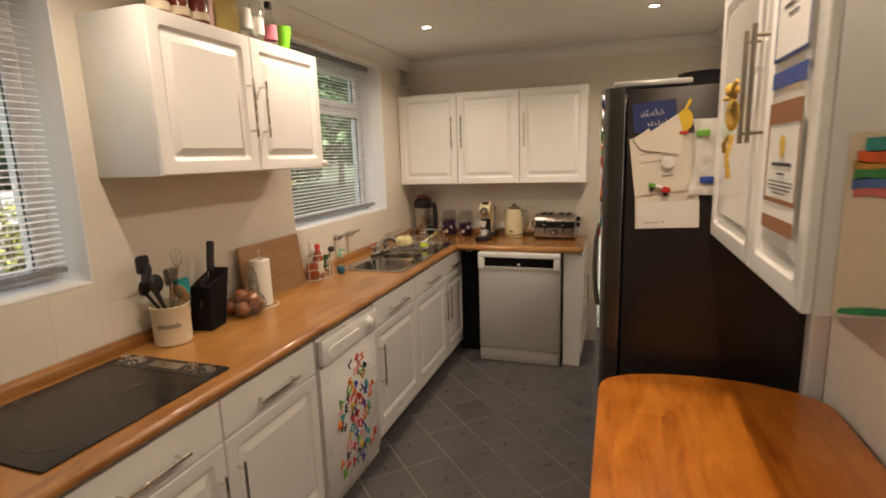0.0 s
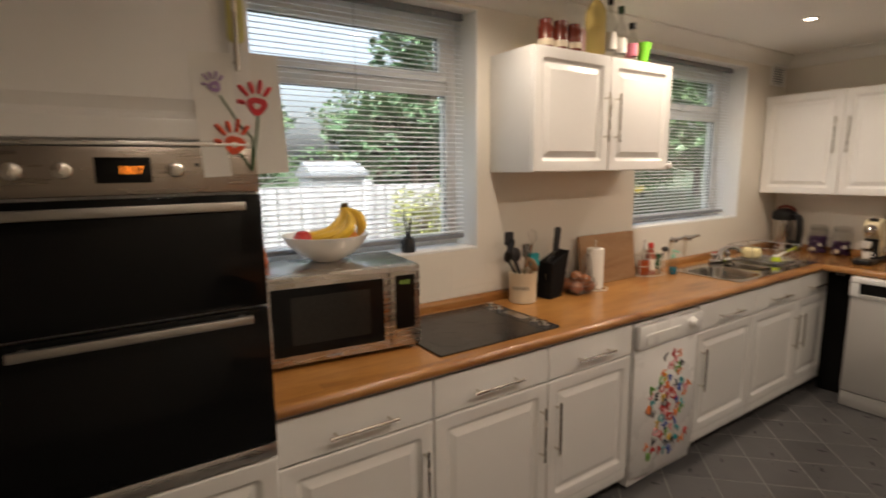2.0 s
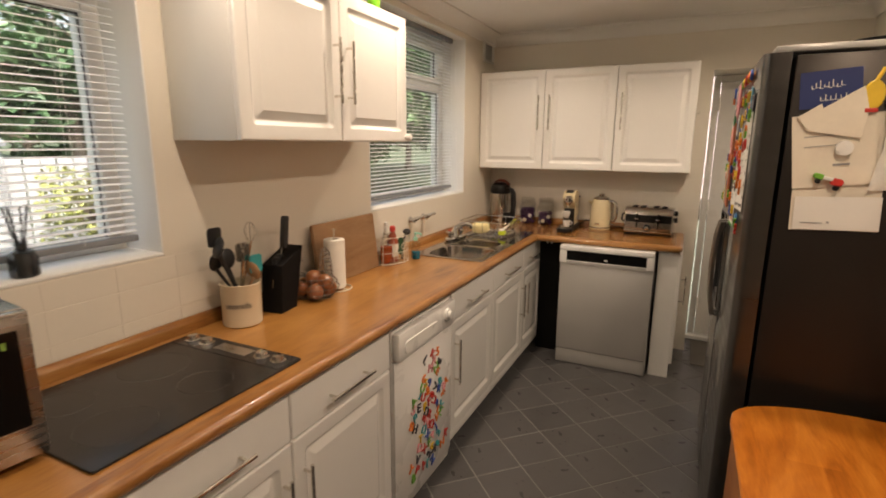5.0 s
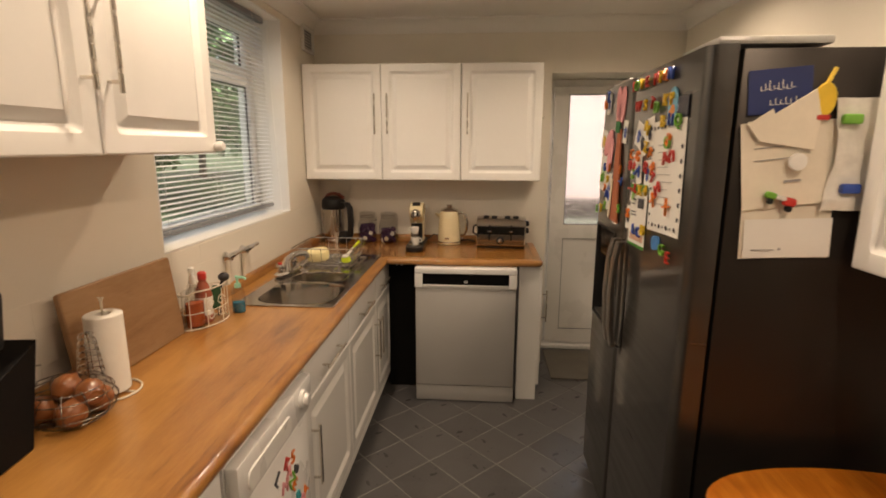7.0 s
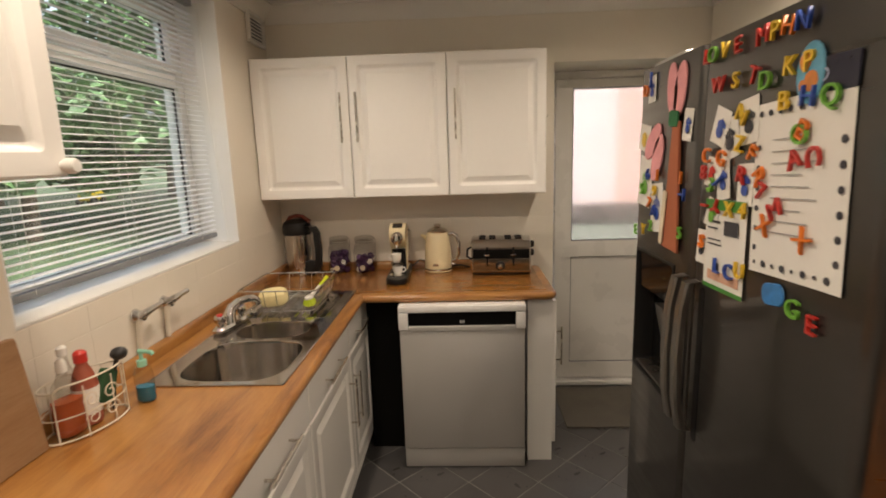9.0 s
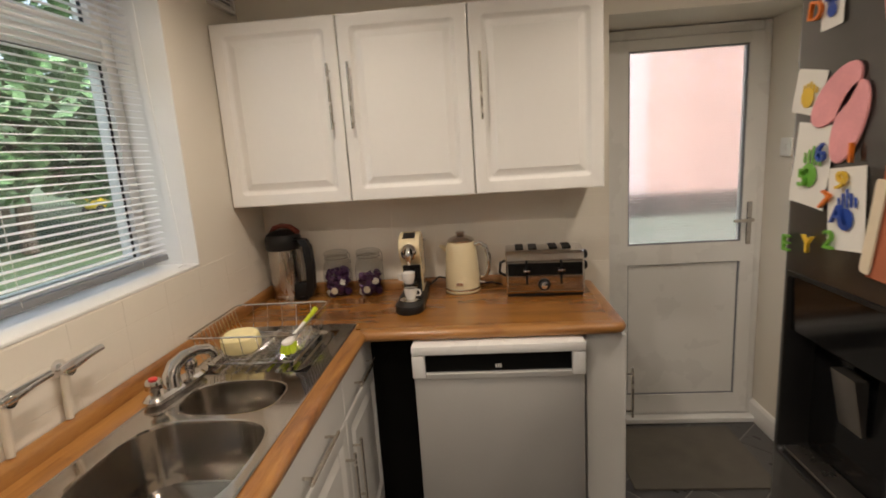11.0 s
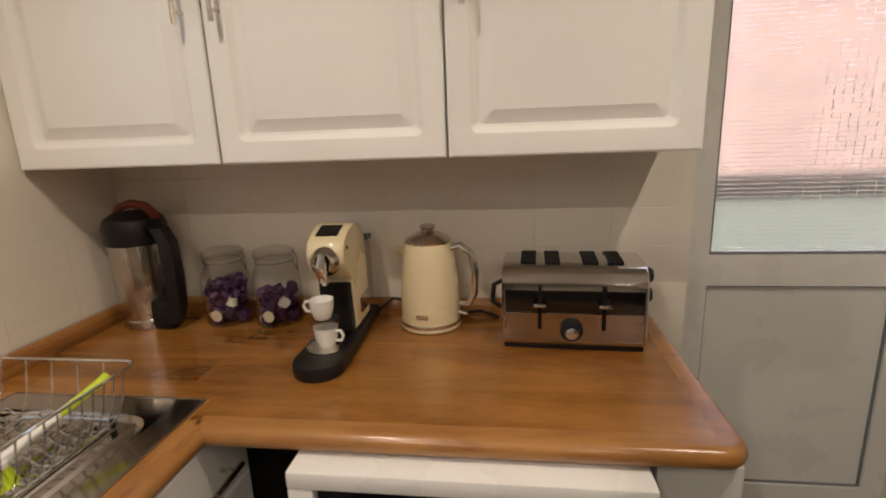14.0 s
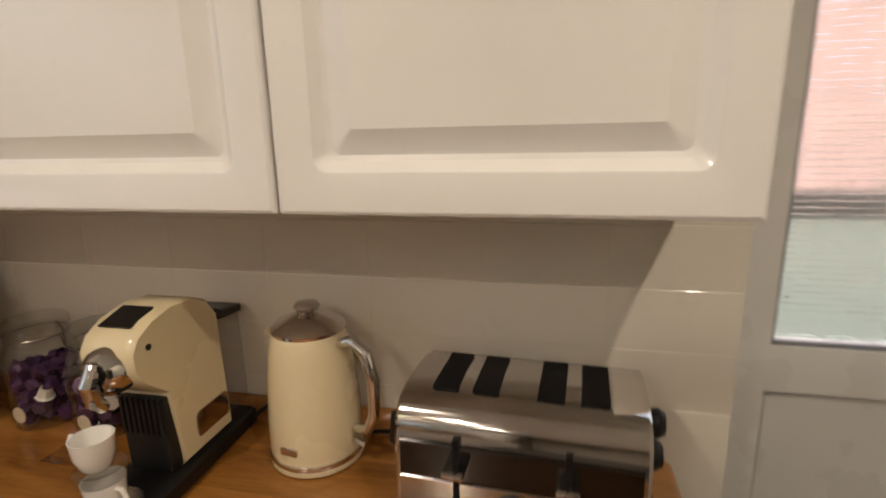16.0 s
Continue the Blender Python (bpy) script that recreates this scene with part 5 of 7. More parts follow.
CM = cd.matrix_world
bottle("washing_up_bottle", CM @ pose(-0.045, 0.0, 0.004), [(0.030, 0), (0.034, 0.01), (0.034, 0.10), (0.026, 0.135), (0.012, 0.155), (0.012, 0.165)], CLEAR_PLASTIC, "clear washing-up bottle half full of orange liquid", CERAMIC, [(0.013, 0.165), (0.012, 0.19), (0.006, 0.20), (0.001, 0.2)], [(0.030, 0.004), (0.033, 0.012), (0.033, 0.092), (0.001, 0.093)], mat("orange_liquid", (0.50, 0.10, 0.03), 0.25, var=0.08, scale=14, bump=0.0), sx=1.1, sy=0.8)
bottle("washing_up_bottle", CM @ pose(0.012, 0.012, 0.004), [(0.028, 0), (0.031, 0.01), (0.031, 0.105), (0.022, 0.140), (0.013, 0.160), (0.013, 0.167)], mat("red_bottle", (0.36, 0.10, 0.06), 0.3, var=0.1, scale=10, bump=0.0), "red bottle with a red cap", RED, [(0.016, 0.167), (0.016, 0.190), (0.010, 0.197), (0.001, 0.197)], [(0.0316, 0.03), (0.0316, 0.10)], PAPER)
bottle("spray_bottle", CM @ pose(-0.020, 0.028, 0.004), [(0.022, 0), (0.025, 0.01), (0.025, 0.13), (0.012, 0.17), (0.010, 0.195)], CLEAR_PLASTIC, "clear plastic bottle in the caddy", CERAMIC, [(0.012, 0.195), (0.012, 0.215), (0.001, 0.222)])
bm = bm_new()
prism(bm, rrect(-0.030, 0.030, -0.045, 0.045, 0.008), -0.009, 0.009, "y", 0.003)
solo("scouring_sponge", bm, mat("dark_green_scourer", (0.02, 0.07, 0.025), 0.9, var=0.2, scale=60, fine=250, bump=0.5), CM @ pose(0.060, 0.0, 0.085, 0, 25, 20), "dark green scouring pad in the caddy", "sponge")
db = thing("dish_brush", CM @ pose(0.080, 0.010, 0.006), "black dish brush standing in the caddy", "brush")
bm = bm_new()
tube(bm, [(0, 0, 0), (0.006, 0, 0.09), (0.02, -0.01, 0.14)], 0.006, 8)
part("handle", bm, UTENSIL, db)
bm = bm_new()
ball(bm, (0.026, -0.012, 0.152), 0.022, 0.8, 12)
part("head", bm, UTENSIL, db)
sp = thing("soap_dispenser", pose(-1.195, 2.842, WT), "clear pump bottle of teal hand soap", "bottle")
bm = bm_new()
lathe(bm, [(0.024, 0.0), (0.027, 0.004), (0.027, 0.085), (0.022, 0.100), (0.012, 0.108)], 24, sy=0.75)
part("bottle", bm, CLEAR_PLASTIC, sp)
bm = bm_new()
lathe(bm, [(0.023, 0.003), (0.0255, 0.006), (0.0255, 0.045), (0.001, 0.046)], 24, sy=0.73)
part("soap", bm, mat("teal_liquid", (0.006, 0.17, 0.29), 0.2, var=0.05, scale=10, bump=0.0), sp, "teal liquid soap")
bm = bm_new()
lathe(bm, [(0.013, 0.105), (0.013, 0.122), (0.005, 0.124), (0.005, 0.145)], 16)
tube(bm, [(0.004, 0, 0.148), (-0.006, 0, 0.149), (0.030, 0, 0.146), (0.036, 0, 0.139)], 0.006, 8)
part("pump", bm, mat("mint_plastic", (0.30, 0.62, 0.48), 0.35, var=0.05, scale=10, bump=0.0), sp, "pale green pump")

# wall-mounted bracket taps under the window
for y in (3.085, 3.245):
    wb = thing("wall_bracket", pose(WX + 0.0035, y, 1.085), "small chrome bracket fixed to the wall tiles", "bracket", "chrome wall brackets")
    bm = bm_new()
    lathe(bm, [(0.024, 0.0), (0.024, 0.005), (0.018, 0.014), (0.016, 0.034)], 18, axis="x")
    part("boss", bm, CHROME, wb)
    bm = bm_new()
    tube(bm, [(0.020, -0.010, 0.0), (0.034, 0.004, 0.008), (0.038, 0.050, 0.014), (0.038, 0.098, 0.016)], [0.014, 0.014, 0.010, 0.009], 12)
    part("arm", bm, CHROME, wb)
    bm = bm_new()
    tube(bm, [(0.018, -0.004, -0.010), (0.012, -0.006, -0.07), (0.010, -0.008, -0.125)], [0.011, 0.010, 0.009], 10)
    part("tail", bm, WIRE_WHITE, wb)

# ---------------------------------------------------------------- sink
sk = thing("sink", pose(-1.262, 2.925, WT, 0, 0, 0), "stainless steel sink with one and a half bowls and drainer", "sink")
SX, SY = 0.434, 1.065


def super_ring(cx, cy, rx, ry, z, n=32, p=3.4):
    out = []
    for k in range(n):
        a = 2 * math.pi * k / n
        c, s = math.cos(a), math.sin(a)
        out.append((cx + rx * math.copysign(abs(c) ** (2 / p), c), cy + ry * math.copysign(abs(s) ** (2 / p), s), z))
    return out


def bowl(name, cx, cy, rx, ry, depth, p):
    bm = bm_new()
    loft(bm, [super_ring(cx, cy, rx * a, ry * b, z, 40, p) for a, b, z in ((1.04, 1.04, 0.0038), (1.0, 1.0, 0.003), (0.985, 0.985, -0.006), (0.95, 0.95, -depth * 0.8), (0.90, 0.90, -depth * 0.95), (0.80, 0.80, -depth), (0.15, 0.15, -depth - 0.004))], cap=False)
    b = part(name, bm, SINK_STEEL, sk)
    bm = bm_new()
    lathe(bm, [(0.045, -depth - 0.001), (0.040, -depth + 0.001), (0.028, -depth - 0.003), (0.001, -depth - 0.003)], 24, at=(cx, cy, 0))
    part("waste", bm, CHROME, b)
    return b


B1 = (0.232, 0.197, 0.174, 0.170)
B2 = (0.226, 0.494, 0.137, 0.099)
bowl("main_bowl", *B1, 0.16, 3.6)
bowl("half_bowl", *B2, 0.12, 2.8)
bm = bm_new()
# deck: strips round the two bowls and the drainer
n = 40


def deck(cx, cy, rx, ry, x0, x1, y0, y1, p):
    inner = super_ring(cx, cy, rx * 1.04, ry * 1.04, 0.0038, n, p)
    outer = []
    for (x, y, z) in inner:
        dx, dy = x - cx, y - cy
        s = min((x1 - cx) / dx if dx > 1e-6 else ((x0 - cx) / dx if dx < -1e-6 else 1e9), (y1 - cy) / dy if dy > 1e-6 else ((y0 - cy) / dy if dy < -1e-6 else 1e9))
        outer.append((cx + dx * s, cy + dy * s, 0.0038))
    for cxx, cyy in ((x0, y0), (x0, y1), (x1, y0), (x1, y1)):
        k = min(range(n), key=lambda q: (outer[q][0] - cxx) ** 2 + (outer[q][1] - cyy) ** 2)
        outer[k] = (cxx, cyy, 0.0038)
    loft(bm, [inner, outer], cap=False)


deck(*B1, 0.0, SX, 0.0, 0.3825, 3.6)
deck(*B2, 0.0, SX, 0.3825, 0.605, 2.8)
box(bm, 0.0, SX, 0.605, 0.640, 0.0002, 0.0038)
for q in ((0, SX, 1.005, SY), (0, 0.05, 0.640, 1.005), (SX - 0.05, SX, 0.640, 1.005)):
    box(bm, *q, 0.0002, 0.0038)
part("deck", bm, SINK_STEEL, sk, smooth=False)
bm = bm_new()
ringo = super_ring(SX / 2, 0.8225, SX / 2 - 0.05, 0.1825, 0.0038, 40, 5)
ringi = super_ring(SX / 2, 0.8225, SX / 2 - 0.062, 0.170, -0.004, 40, 5)
loft(bm, [ringo, ringi], cap=False)
bm.faces.new([bm.verts.new(p) for p in ringi])
drainer = part("drainer", bm, SINK_STEEL, sk, "ribbed draining board")
for i in range(9):
    x = 0.080 + i * 0.033
    bm = bm_new()
    loft(bm, [[(x - 0.006, y, -0.0042), (x, y, 0.0018), (x + 0.006, y, -0.0042)] for y in (0.665, 0.70, 0.96, 0.98)])
    part("rib", bm, SINK_STEEL, drainer)
bm = bm_new()
for q in ((0, SX, -0.003, 0.004), (0, SX, SY - 0.004, SY + 0.003)):
    box(bm, q[0], q[1], q[2], q[3], 0.0, 0.0048, 0.0015)
for q in ((-0.003, 0.004), (SX - 0.004, SX + 0.003)):
    box(bm, q[0], q[1], 0.004, SY - 0.004, 0.0, 0.0048, 0.0015)
part("rim", bm, SINK_STEEL, sk)

tp = thing("mixer_tap", pose(-1.228, 3.450, WT + 0.004, 0, 0, -8), "chrome two-handle mixer tap on the sink", "tap")
bm = bm_new()
prism(bm, rrect(-0.030, 0.030, -0.100, 0.118, 0.028, 5), 0.0, 0.026, "z", 0.009)
part("base", bm, CHROME, tp)
bm = bm_new()
tube(bm, [(0.0, -0.004, 0.018), (-0.002, 0.0, 0.052), (0.002, 0.014, 0.078), (0.018, 0.040, 0.096), (0.036, 0.070, 0.101), (0.052, 0.096, 0.096), (0.060, 0.108, 0.084), (0.062, 0.111, 0.068)], [0.027, 0.024, 0.020, 0.017, 0.0155, 0.015, 0.0145, 0.0135], 14)
part("spout", bm, CHROME, tp)
for y in (-0.066, 0.072):
    bm = bm_new()
    lathe(bm, [(0.016, 0.014), (0.013, 0.030), (0.014, 0.040), (0.022, 0.046), (0.024, 0.060), (0.020, 0.070), (0.001, 0.073)], 12, at=(0, y, 0))
    hnd = part("handle", bm, CHROME, tp)
    bm = bm_new()
    lathe(bm, [(0.012, 0.0725), (0.011, 0.076), (0.001, 0.077)], 14, at=(0, y, 0))
    part("button", bm, RED if y < 0 else BLUE, hnd)

# ---------------------------------------------------------------- dish rack
rk = thing("dish_rack", pose(-1.258, 3.585, WT + 0.009), "chrome wire dish rack on the drainer", "dish rack")
RX, RY, RZ = 0.348, 0.345, 0.105
bm = bm_new()
c = [(x, y, RZ) for x, y in rrect(0, RX, 0, RY, 0.02, 4)]
tube(bm, c, 0.0030, 8, closed=True)
part("top_rail", bm, CHROME, rk)
bm = bm_new()
tube(bm, [(x, y, 0.006) for x, y in rrect(0.03, RX - 0.03, 0.03, RY - 0.03, 0.02, 4)], 0.0026, 8, closed=True)
part("bottom_rail", bm, CHROME, rk)
for i in range(13):
    y = 0.035 + i * 0.023
    bm = bm_new()
    pts = [(0.001, y, RZ), (0.012, y, 0.05), (0.032, y, 0.008)]
    pts += [(0.032 + (RX - 0.064) * k / 12, y, 0.008 + (0.014 if k % 4 == 2 else 0.0)) for k in range(1, 12)]
    pts += [(RX - 0.032, y, 0.008), (RX - 0.012, y, 0.05), (RX - 0.001, y, RZ)]
    tube(bm, pts, 0.0014, 5)
    part("wire", bm, CHROME, rk)
for x in (0.06, 0.115, 0.17, 0.225, 0.28):
    bm = bm_new()
    tube(bm, [(x, 0.001, RZ), (x, 0.012, 0.05), (x, 0.032, 0.006), (x, RY - 0.032, 0.006), (x, RY - 0.012, 0.05), (x, RY - 0.001, RZ)], 0.0014, 5)
    part("wire", bm, CHROME, rk)
for x in (0.04, RX - 0.04):
    for y in (0.04, RY - 0.04):
        bm = bm_new()
        lathe(bm, [(0.005, -0.009), (0.006, 0.006)], 10, at=(x, y, 0))
        part("foot", bm, BLACK, rk, "black rubber foot")
bm = bm_new()
loft(bm, [super_ring(0, 0, a, b, z, 24, 2.8) for a, b, z in ((0.050, 0.034, -0.032), (0.060, 0.042, -0.024), (0.063, 0.045, 0.0), (0.060, 0.042, 0.022), (0.050, 0.034, 0.030))])
solo("bath_sponge", bm, SPONGE, pose(-1.138, 3.690, WT + 0.062, 12, -5, 4), "oval cream sponge lying in the dish rack", "sponge")
wb = thing("washing_up_brush", pose(-0.977, 3.690, WT + 0.052, 0, 0, -7), "lime green and white washing-up brush", "brush")
bm = bm_new()
loft(bm, [super_ring(0, 0, a, b, z, 20, 2.4) for a, b, z in ((0.014, 0.022, -0.004), (0.018, 0.030, 0.0), (0.018, 0.030, 0.008), (0.012, 0.022, 0.012))])
part("brush_back", bm, CERAMIC, wb, "white brush back")
for u in range(-2, 3):
    for v in range(-3, 4):
        if (u / 2.6) ** 2 + (v / 3.6) ** 2 < 1:
            bm = bm_new()
            tube(bm, [(u * 0.0068, v * 0.0080, -0.002), (u * 0.0085, v * 0.0092, -0.016), (u * 0.0105, v * 0.0102, -0.030)], [0.0034, 0.0040, 0.0046], 6)
            part("bristle_tuft", bm, LIME, wb)
bm = bm_new()
tube(bm, [(0.0, 0.022, 0.006), (0.0, 0.070, 0.016), (0.0, 0.120, 0.026)], [0.010, 0.0075, 0.0075], 10)
part("white_handle", bm, CERAMIC, wb)
bm = bm_new()
tube(bm, [(0.0, 0.116, 0.025), (0.0, 0.160, 0.034), (0.0, 0.200, 0.042), (0.0, 0.212, 0.045)], [0.008, 0.0075, 0.0085, 0.010], 10)
part("green_grip", bm, LIME, wb)

# ---------------------------------------------------------------- appliances on the end counter
sm = thing("soup_maker", pose(-1.245, 4.395, WT), "steel jug soup maker with a black lid and handle", "soup maker")
bm = bm_new()
lathe(bm, [(0.062, 0.0), (0.066, 0.004), (0.067, 0.024), (0.065, 0.028), (0.066, 0.032), (0.072, 0.12), (0.074, 0.235), (0.073, 0.24)], 36)
part("jug", bm, JUG_STEEL, sm, "brushed steel jug")
bm = bm_new()
lathe(bm, [(0.077, 0.238), (0.081, 0.246), (0.081, 0.285), (0.074, 0.306), (0.050, 0.322), (0.001, 0.328)], 36)
part("lid", bm, BLACK, sm)
bm = bm_new()
tube(bm, [(-0.055, 0.0, 0.310), (-0.035, 0.0, 0.336), (0.0, 0.0, 0.345), (0.04, 0.0, 0.338), (0.078, -0.01, 0.310)], [0.010, 0.011, 0.012, 0.012, 0.014], 10)
part("lid_handle", bm, mat("dark_red_grip", (0.16, 0.03, 0.015), 0.4, var=0.1, scale=20, bump=0.02), sm, "dark red lid grip")
bm = bm_new()
loft(bm, [[(x + u, y + v, z) for u, v in ((-0.017, -0.018), (0.017, -0.018), (0.020, 0.0), (0.017, 0.018), (-0.017, 0.018))] for x, y, z in ((0.060, -0.03, 0.288), (0.105, -0.045, 0.285), (0.128, -0.052, 0.250), (0.134, -0.054, 0.16), (0.128, -0.052, 0.06), (0.110, -0.046, 0.022), (0.062, -0.03, 0.02))])
part("handle", bm, BLACK, sm)
bm = bm_new()
box(bm, 0.045, 0.105, -0.055, 0.0, 0.001, 0.085, 0.01)
part("socket_block", bm, BLACK, sm)

for jx, fill in ((-1.012, 0.13), (-0.862, 0.108)):
    jr = thing("clip_top_jar", pose(jx, 4.415, WT), "clip-top glass jar part full of purple coffee pods", "jar", "jars of pods")
    bm = bm_new()
    lathe(bm, [(0.050, 0.0), (0.062, 0.006), (0.066, 0.03), (0.066, 0.125), (0.060, 0.150), (0.050, 0.172), (0.050, 0.188)], 32, cap=False)
    lathe(bm, [(0.050, 0.0), (0.001, 0.002)], 32, cap=False)
    part("glass", bm, CLEAR_PLASTIC, jr)
    bm = bm_new()
    lathe(bm, [(0.054, 0.190), (0.056, 0.194), (0.056, 0.206), (0.048, 0.212), (0.030, 0.216), (0.001, 0.216)], 32)
    part("lid", bm, CLEAR_PLASTIC, jr, "glass lid")
    bm = bm_new()
    tube(bm, [(0.053 * math.cos(a), 0.053 * math.sin(a), 0.180) for a in [2 * math.pi * q / 24 for q in range(24)]], 0.0015, 5, closed=True)
    tube(bm, [(0.054, 0.0, 0.180), (0.066, 0.0, 0.150), (0.064, 0.0, 0.195), (0.052, 0, 0.207)], 0.0015, 5)
    part("clip", bm, WIRE, jr, "wire clip")
    rng = random.Random(int(-jx * 1000))
    k = 0
    for lay in range(int(fill / 0.024)):
        for q in range(9):
            a = q * 0.70 + lay
            r = 0.040 if q < 7 else 0.012
            bm = bm_new()
            lathe(bm, [(0.011, -0.010), (0.014, 0.008), (0.017, 0.010), (0.001, 0.012)], 9)
            solo("coffee_pod", bm, [PURPLE, PAPER][1 if (q == 5 and lay in (0, 2)) else 0], pose(jx + r * math.cos(a), 4.415 + r * math.sin(a), WT + 0.020 + lay * 0.024 + rng.uniform(-0.004, 0.004), rng.uniform(0, 360), rng.uniform(0, 360), 0), "foil coffee pod in the glass jar", "coffee pod", "coffee pods")
    for a in (-95,):
        bm = bm_new()
        lathe(bm, [(0.016, 0.0), (0.016, 0.002), (0.001, 0.0022)], 16)
        solo("coffee_pod", bm, PAPER_CREAM, pose(jx + 0.0585 * math.cos(radians(a)), 4.415 + 0.0585 * math.sin(radians(a)), WT + 0.036 + (0.02 if a > -80 else 0), 90, 0, a + 90), "pale foil coffee pod facing out of the jar", "coffee pod", "coffee pods")

cf = thing("coffee_machine", pose(-0.640, 4.128, WT, 0, 0, 1), "slim cream pod coffee machine with a chrome head", "coffee machine")
bm = bm_new()
prism(bm, [(0.058 * math.cos(radians(a)), 0.055 - 0.058 + 0.003 + 0.058 * math.sin(radians(a))) for a in range(180, 361, 15)] + [(0.054, 0.345), (0.04, 0.355), (-0.04, 0.355), (-0.054, 0.345)], 0.0, 0.032, "z", 0.004)
part("base", bm, BLACK, cf, "black plastic base")
bm = bm_new()
side = [(0.165, 0.032), (0.150, 0.165), (0.108, 0.200), (0.092, 0.225), (0.092, 0.252), (0.105, 0.272), (0.135, 0.288), (0.180, 0.298), (0.225, 0.294), (0.262, 0.278), (0.285, 0.248), (0.290, 0.032)]
prism(bm, side, -0.044, 0.044, "x", 0.008)
part("body", bm, CREAM, cf, "cream body shell")
bm = bm_new()
box(bm, -0.038, 0.038, 0.140, 0.164, 0.034, 0.160, 0.002)
for k in range(8):
    box(bm, -0.036 + k * 0.0095, -0.031 + k * 0.0095, 0.136, 0.141, 0.100, 0.160)
part("grille", bm, BLACK, cf, smooth=False)
bm = bm_new()
lathe(bm, [(0.001, -0.012), (0.024, -0.010), (0.034, 0.002), (0.036, 0.020), (0.034, 0.04)], 28, at=(0, 0.085, 0.226), axis="y")
tube(bm, [(0, 0.077, 0.244), (0, 0.063, 0.219), (0, 0.067, 0.194), (0, 0.079, 0.179)], [0.010, 0.012, 0.011, 0.009], 10)
part("head", bm, CHROME, cf, "chrome pod head")
bm = bm_new()
lathe(bm, [(0.001, -0.0145), (0.016, -0.0135), (0.018, -0.010)], 20, at=(0, 0.085, 0.230), axis="y")
part("eye", bm, BLACK_GLASS, cf)
bm = bm_new()
prism(bm, [(0.118, 0.281), (0.165, 0.2950), (0.165, 0.298), (0.116, 0.284)], -0.026, 0.026, "x")
part("top_slide", bm, BLACK, cf)
bm = bm_new()
lathe(bm, [(0.0015, 0.0), (0.005, 0.0), (0.005, 0.002), (0.001, 0.002)], 12, at=(0.0, 0.125, 0.232), axis="x")
bmesh.ops.translate(bm, verts=bm.verts, vec=(0.0435, 0, 0.02))
part("button", bm, BLACK, cf)
bm = bm_new()
prism(bm, [(0.292, 0.05), (0.348, 0.05), (0.346, 0.225), (0.292, 0.235)], -0.042, 0.042, "x", 0.006)
part("water_tank", bm, CLEAR_PLASTIC, cf, "clear smoky water tank")
bm = bm_new()
prism(bm, [(0.286, 0.232), (0.350, 0.226), (0.350, 0.240), (0.286, 0.252)], -0.045, 0.045, "x", 0.004)
part("tank_lid", bm, BLACK, cf)
bm = bm_new()
prism(bm, rrect(0.195, 0.278, 0.060, 0.105, 0.008), 0.0435, 0.0465, "x", 0.001)
part("badge", bm, POLISHED, cf, "raised chrome badge")
bm = bm_new()
lathe(bm, [(0.046, 0.032), (0.046, 0.036), (0.001, 0.036)], 28, at=(0, 0.055, 0))
part("drip_tray", bm, STEEL_BAR, cf)


def cup(m, label, r=0.028, h=0.046, material=None, ang=0):
    c = thing("espresso_cup", m @ pose(0, 0, 0, 0, 0, ang), label, "cup", "espresso cups")
    bm = bm_new()
    lathe(bm, [(r * 0.62, 0.0), (r * 0.70, 0.003), (r * 0.92, h * 0.45), (r, h), (r * 0.94, h), (r * 0.85, h * 0.45), (r * 0.58, 0.006), (0.001, 0.006)], 26)
    part("body", bm, material or CERAMIC, c)
    bm = bm_new()
    tube(bm, [(r * 0.90, 0, h * 0.82), (r * 1.35, 0, h * 0.86), (r * 1.58, 0, h * 0.62), (r * 1.40, 0, h * 0.35), (r * 0.88, 0, h * 0.32)], 0.0036, 8)
    part("handle", bm, material or CERAMIC, c)
    return c


CFM = cf.matrix_world
cup(CFM @ pose(0.0, 0.058, 0.036), "white espresso cup on the machine's drip tray", ang=-12)
bm = bm_new()
lathe(bm, [(0.026, 0.0), (0.032, 0.002), (0.034, 0.018), (0.032, 0.020), (0.028, 0.016), (0.001, 0.004)], 26)
solo("glass_saucer", bm, CLEAR_PLASTIC, CFM @ pose(0, 0.058, 0.083), "clear glass dish between two espresso cups", "glass")
cup(CFM @ pose(-0.004, 0.056, 0.103), "white espresso cup stacked on a glass dish", ang=175)

kt = thing("kettle", pose(-0.432, 4.412, WT), "cream retro kettle with chrome trim and handle", "kettle")
bm = bm_new()
lathe(bm, [(0.078, 0.020), (0.079, 0.028), (0.078, 0.08), (0.074, 0.14), (0.067, 0.200), (0.062, 0.222), (0.058, 0.231)], 40)
part("body", bm, CREAM, kt)
bm = bm_new()
lathe(bm, [(0.080, 0.011), (0.0815, 0.014), (0.0805, 0.021), (0.076, 0.022)], 40, cap=False)
part("band", bm, CHROME, kt, "chrome band")
bm = bm_new()
lathe(bm, [(0.074, 0.0), (0.080, 0.003), (0.081, 0.011), (0.07, 0.012)], 40)
part("base", bm, CREAM, kt)
bm = bm_new()
lathe(bm, [(0.060, 0.229), (0.061, 0.235), (0.053, 0.243), (0.026, 0.255), (0.017, 0.258), (0.017, 0.262), (0.022, 0.268), (0.018, 0.274), (0.001, 0.276)], 36)
part("lid", bm, POLISHED, kt, "steel lid with a knob")
bm = bm_new()
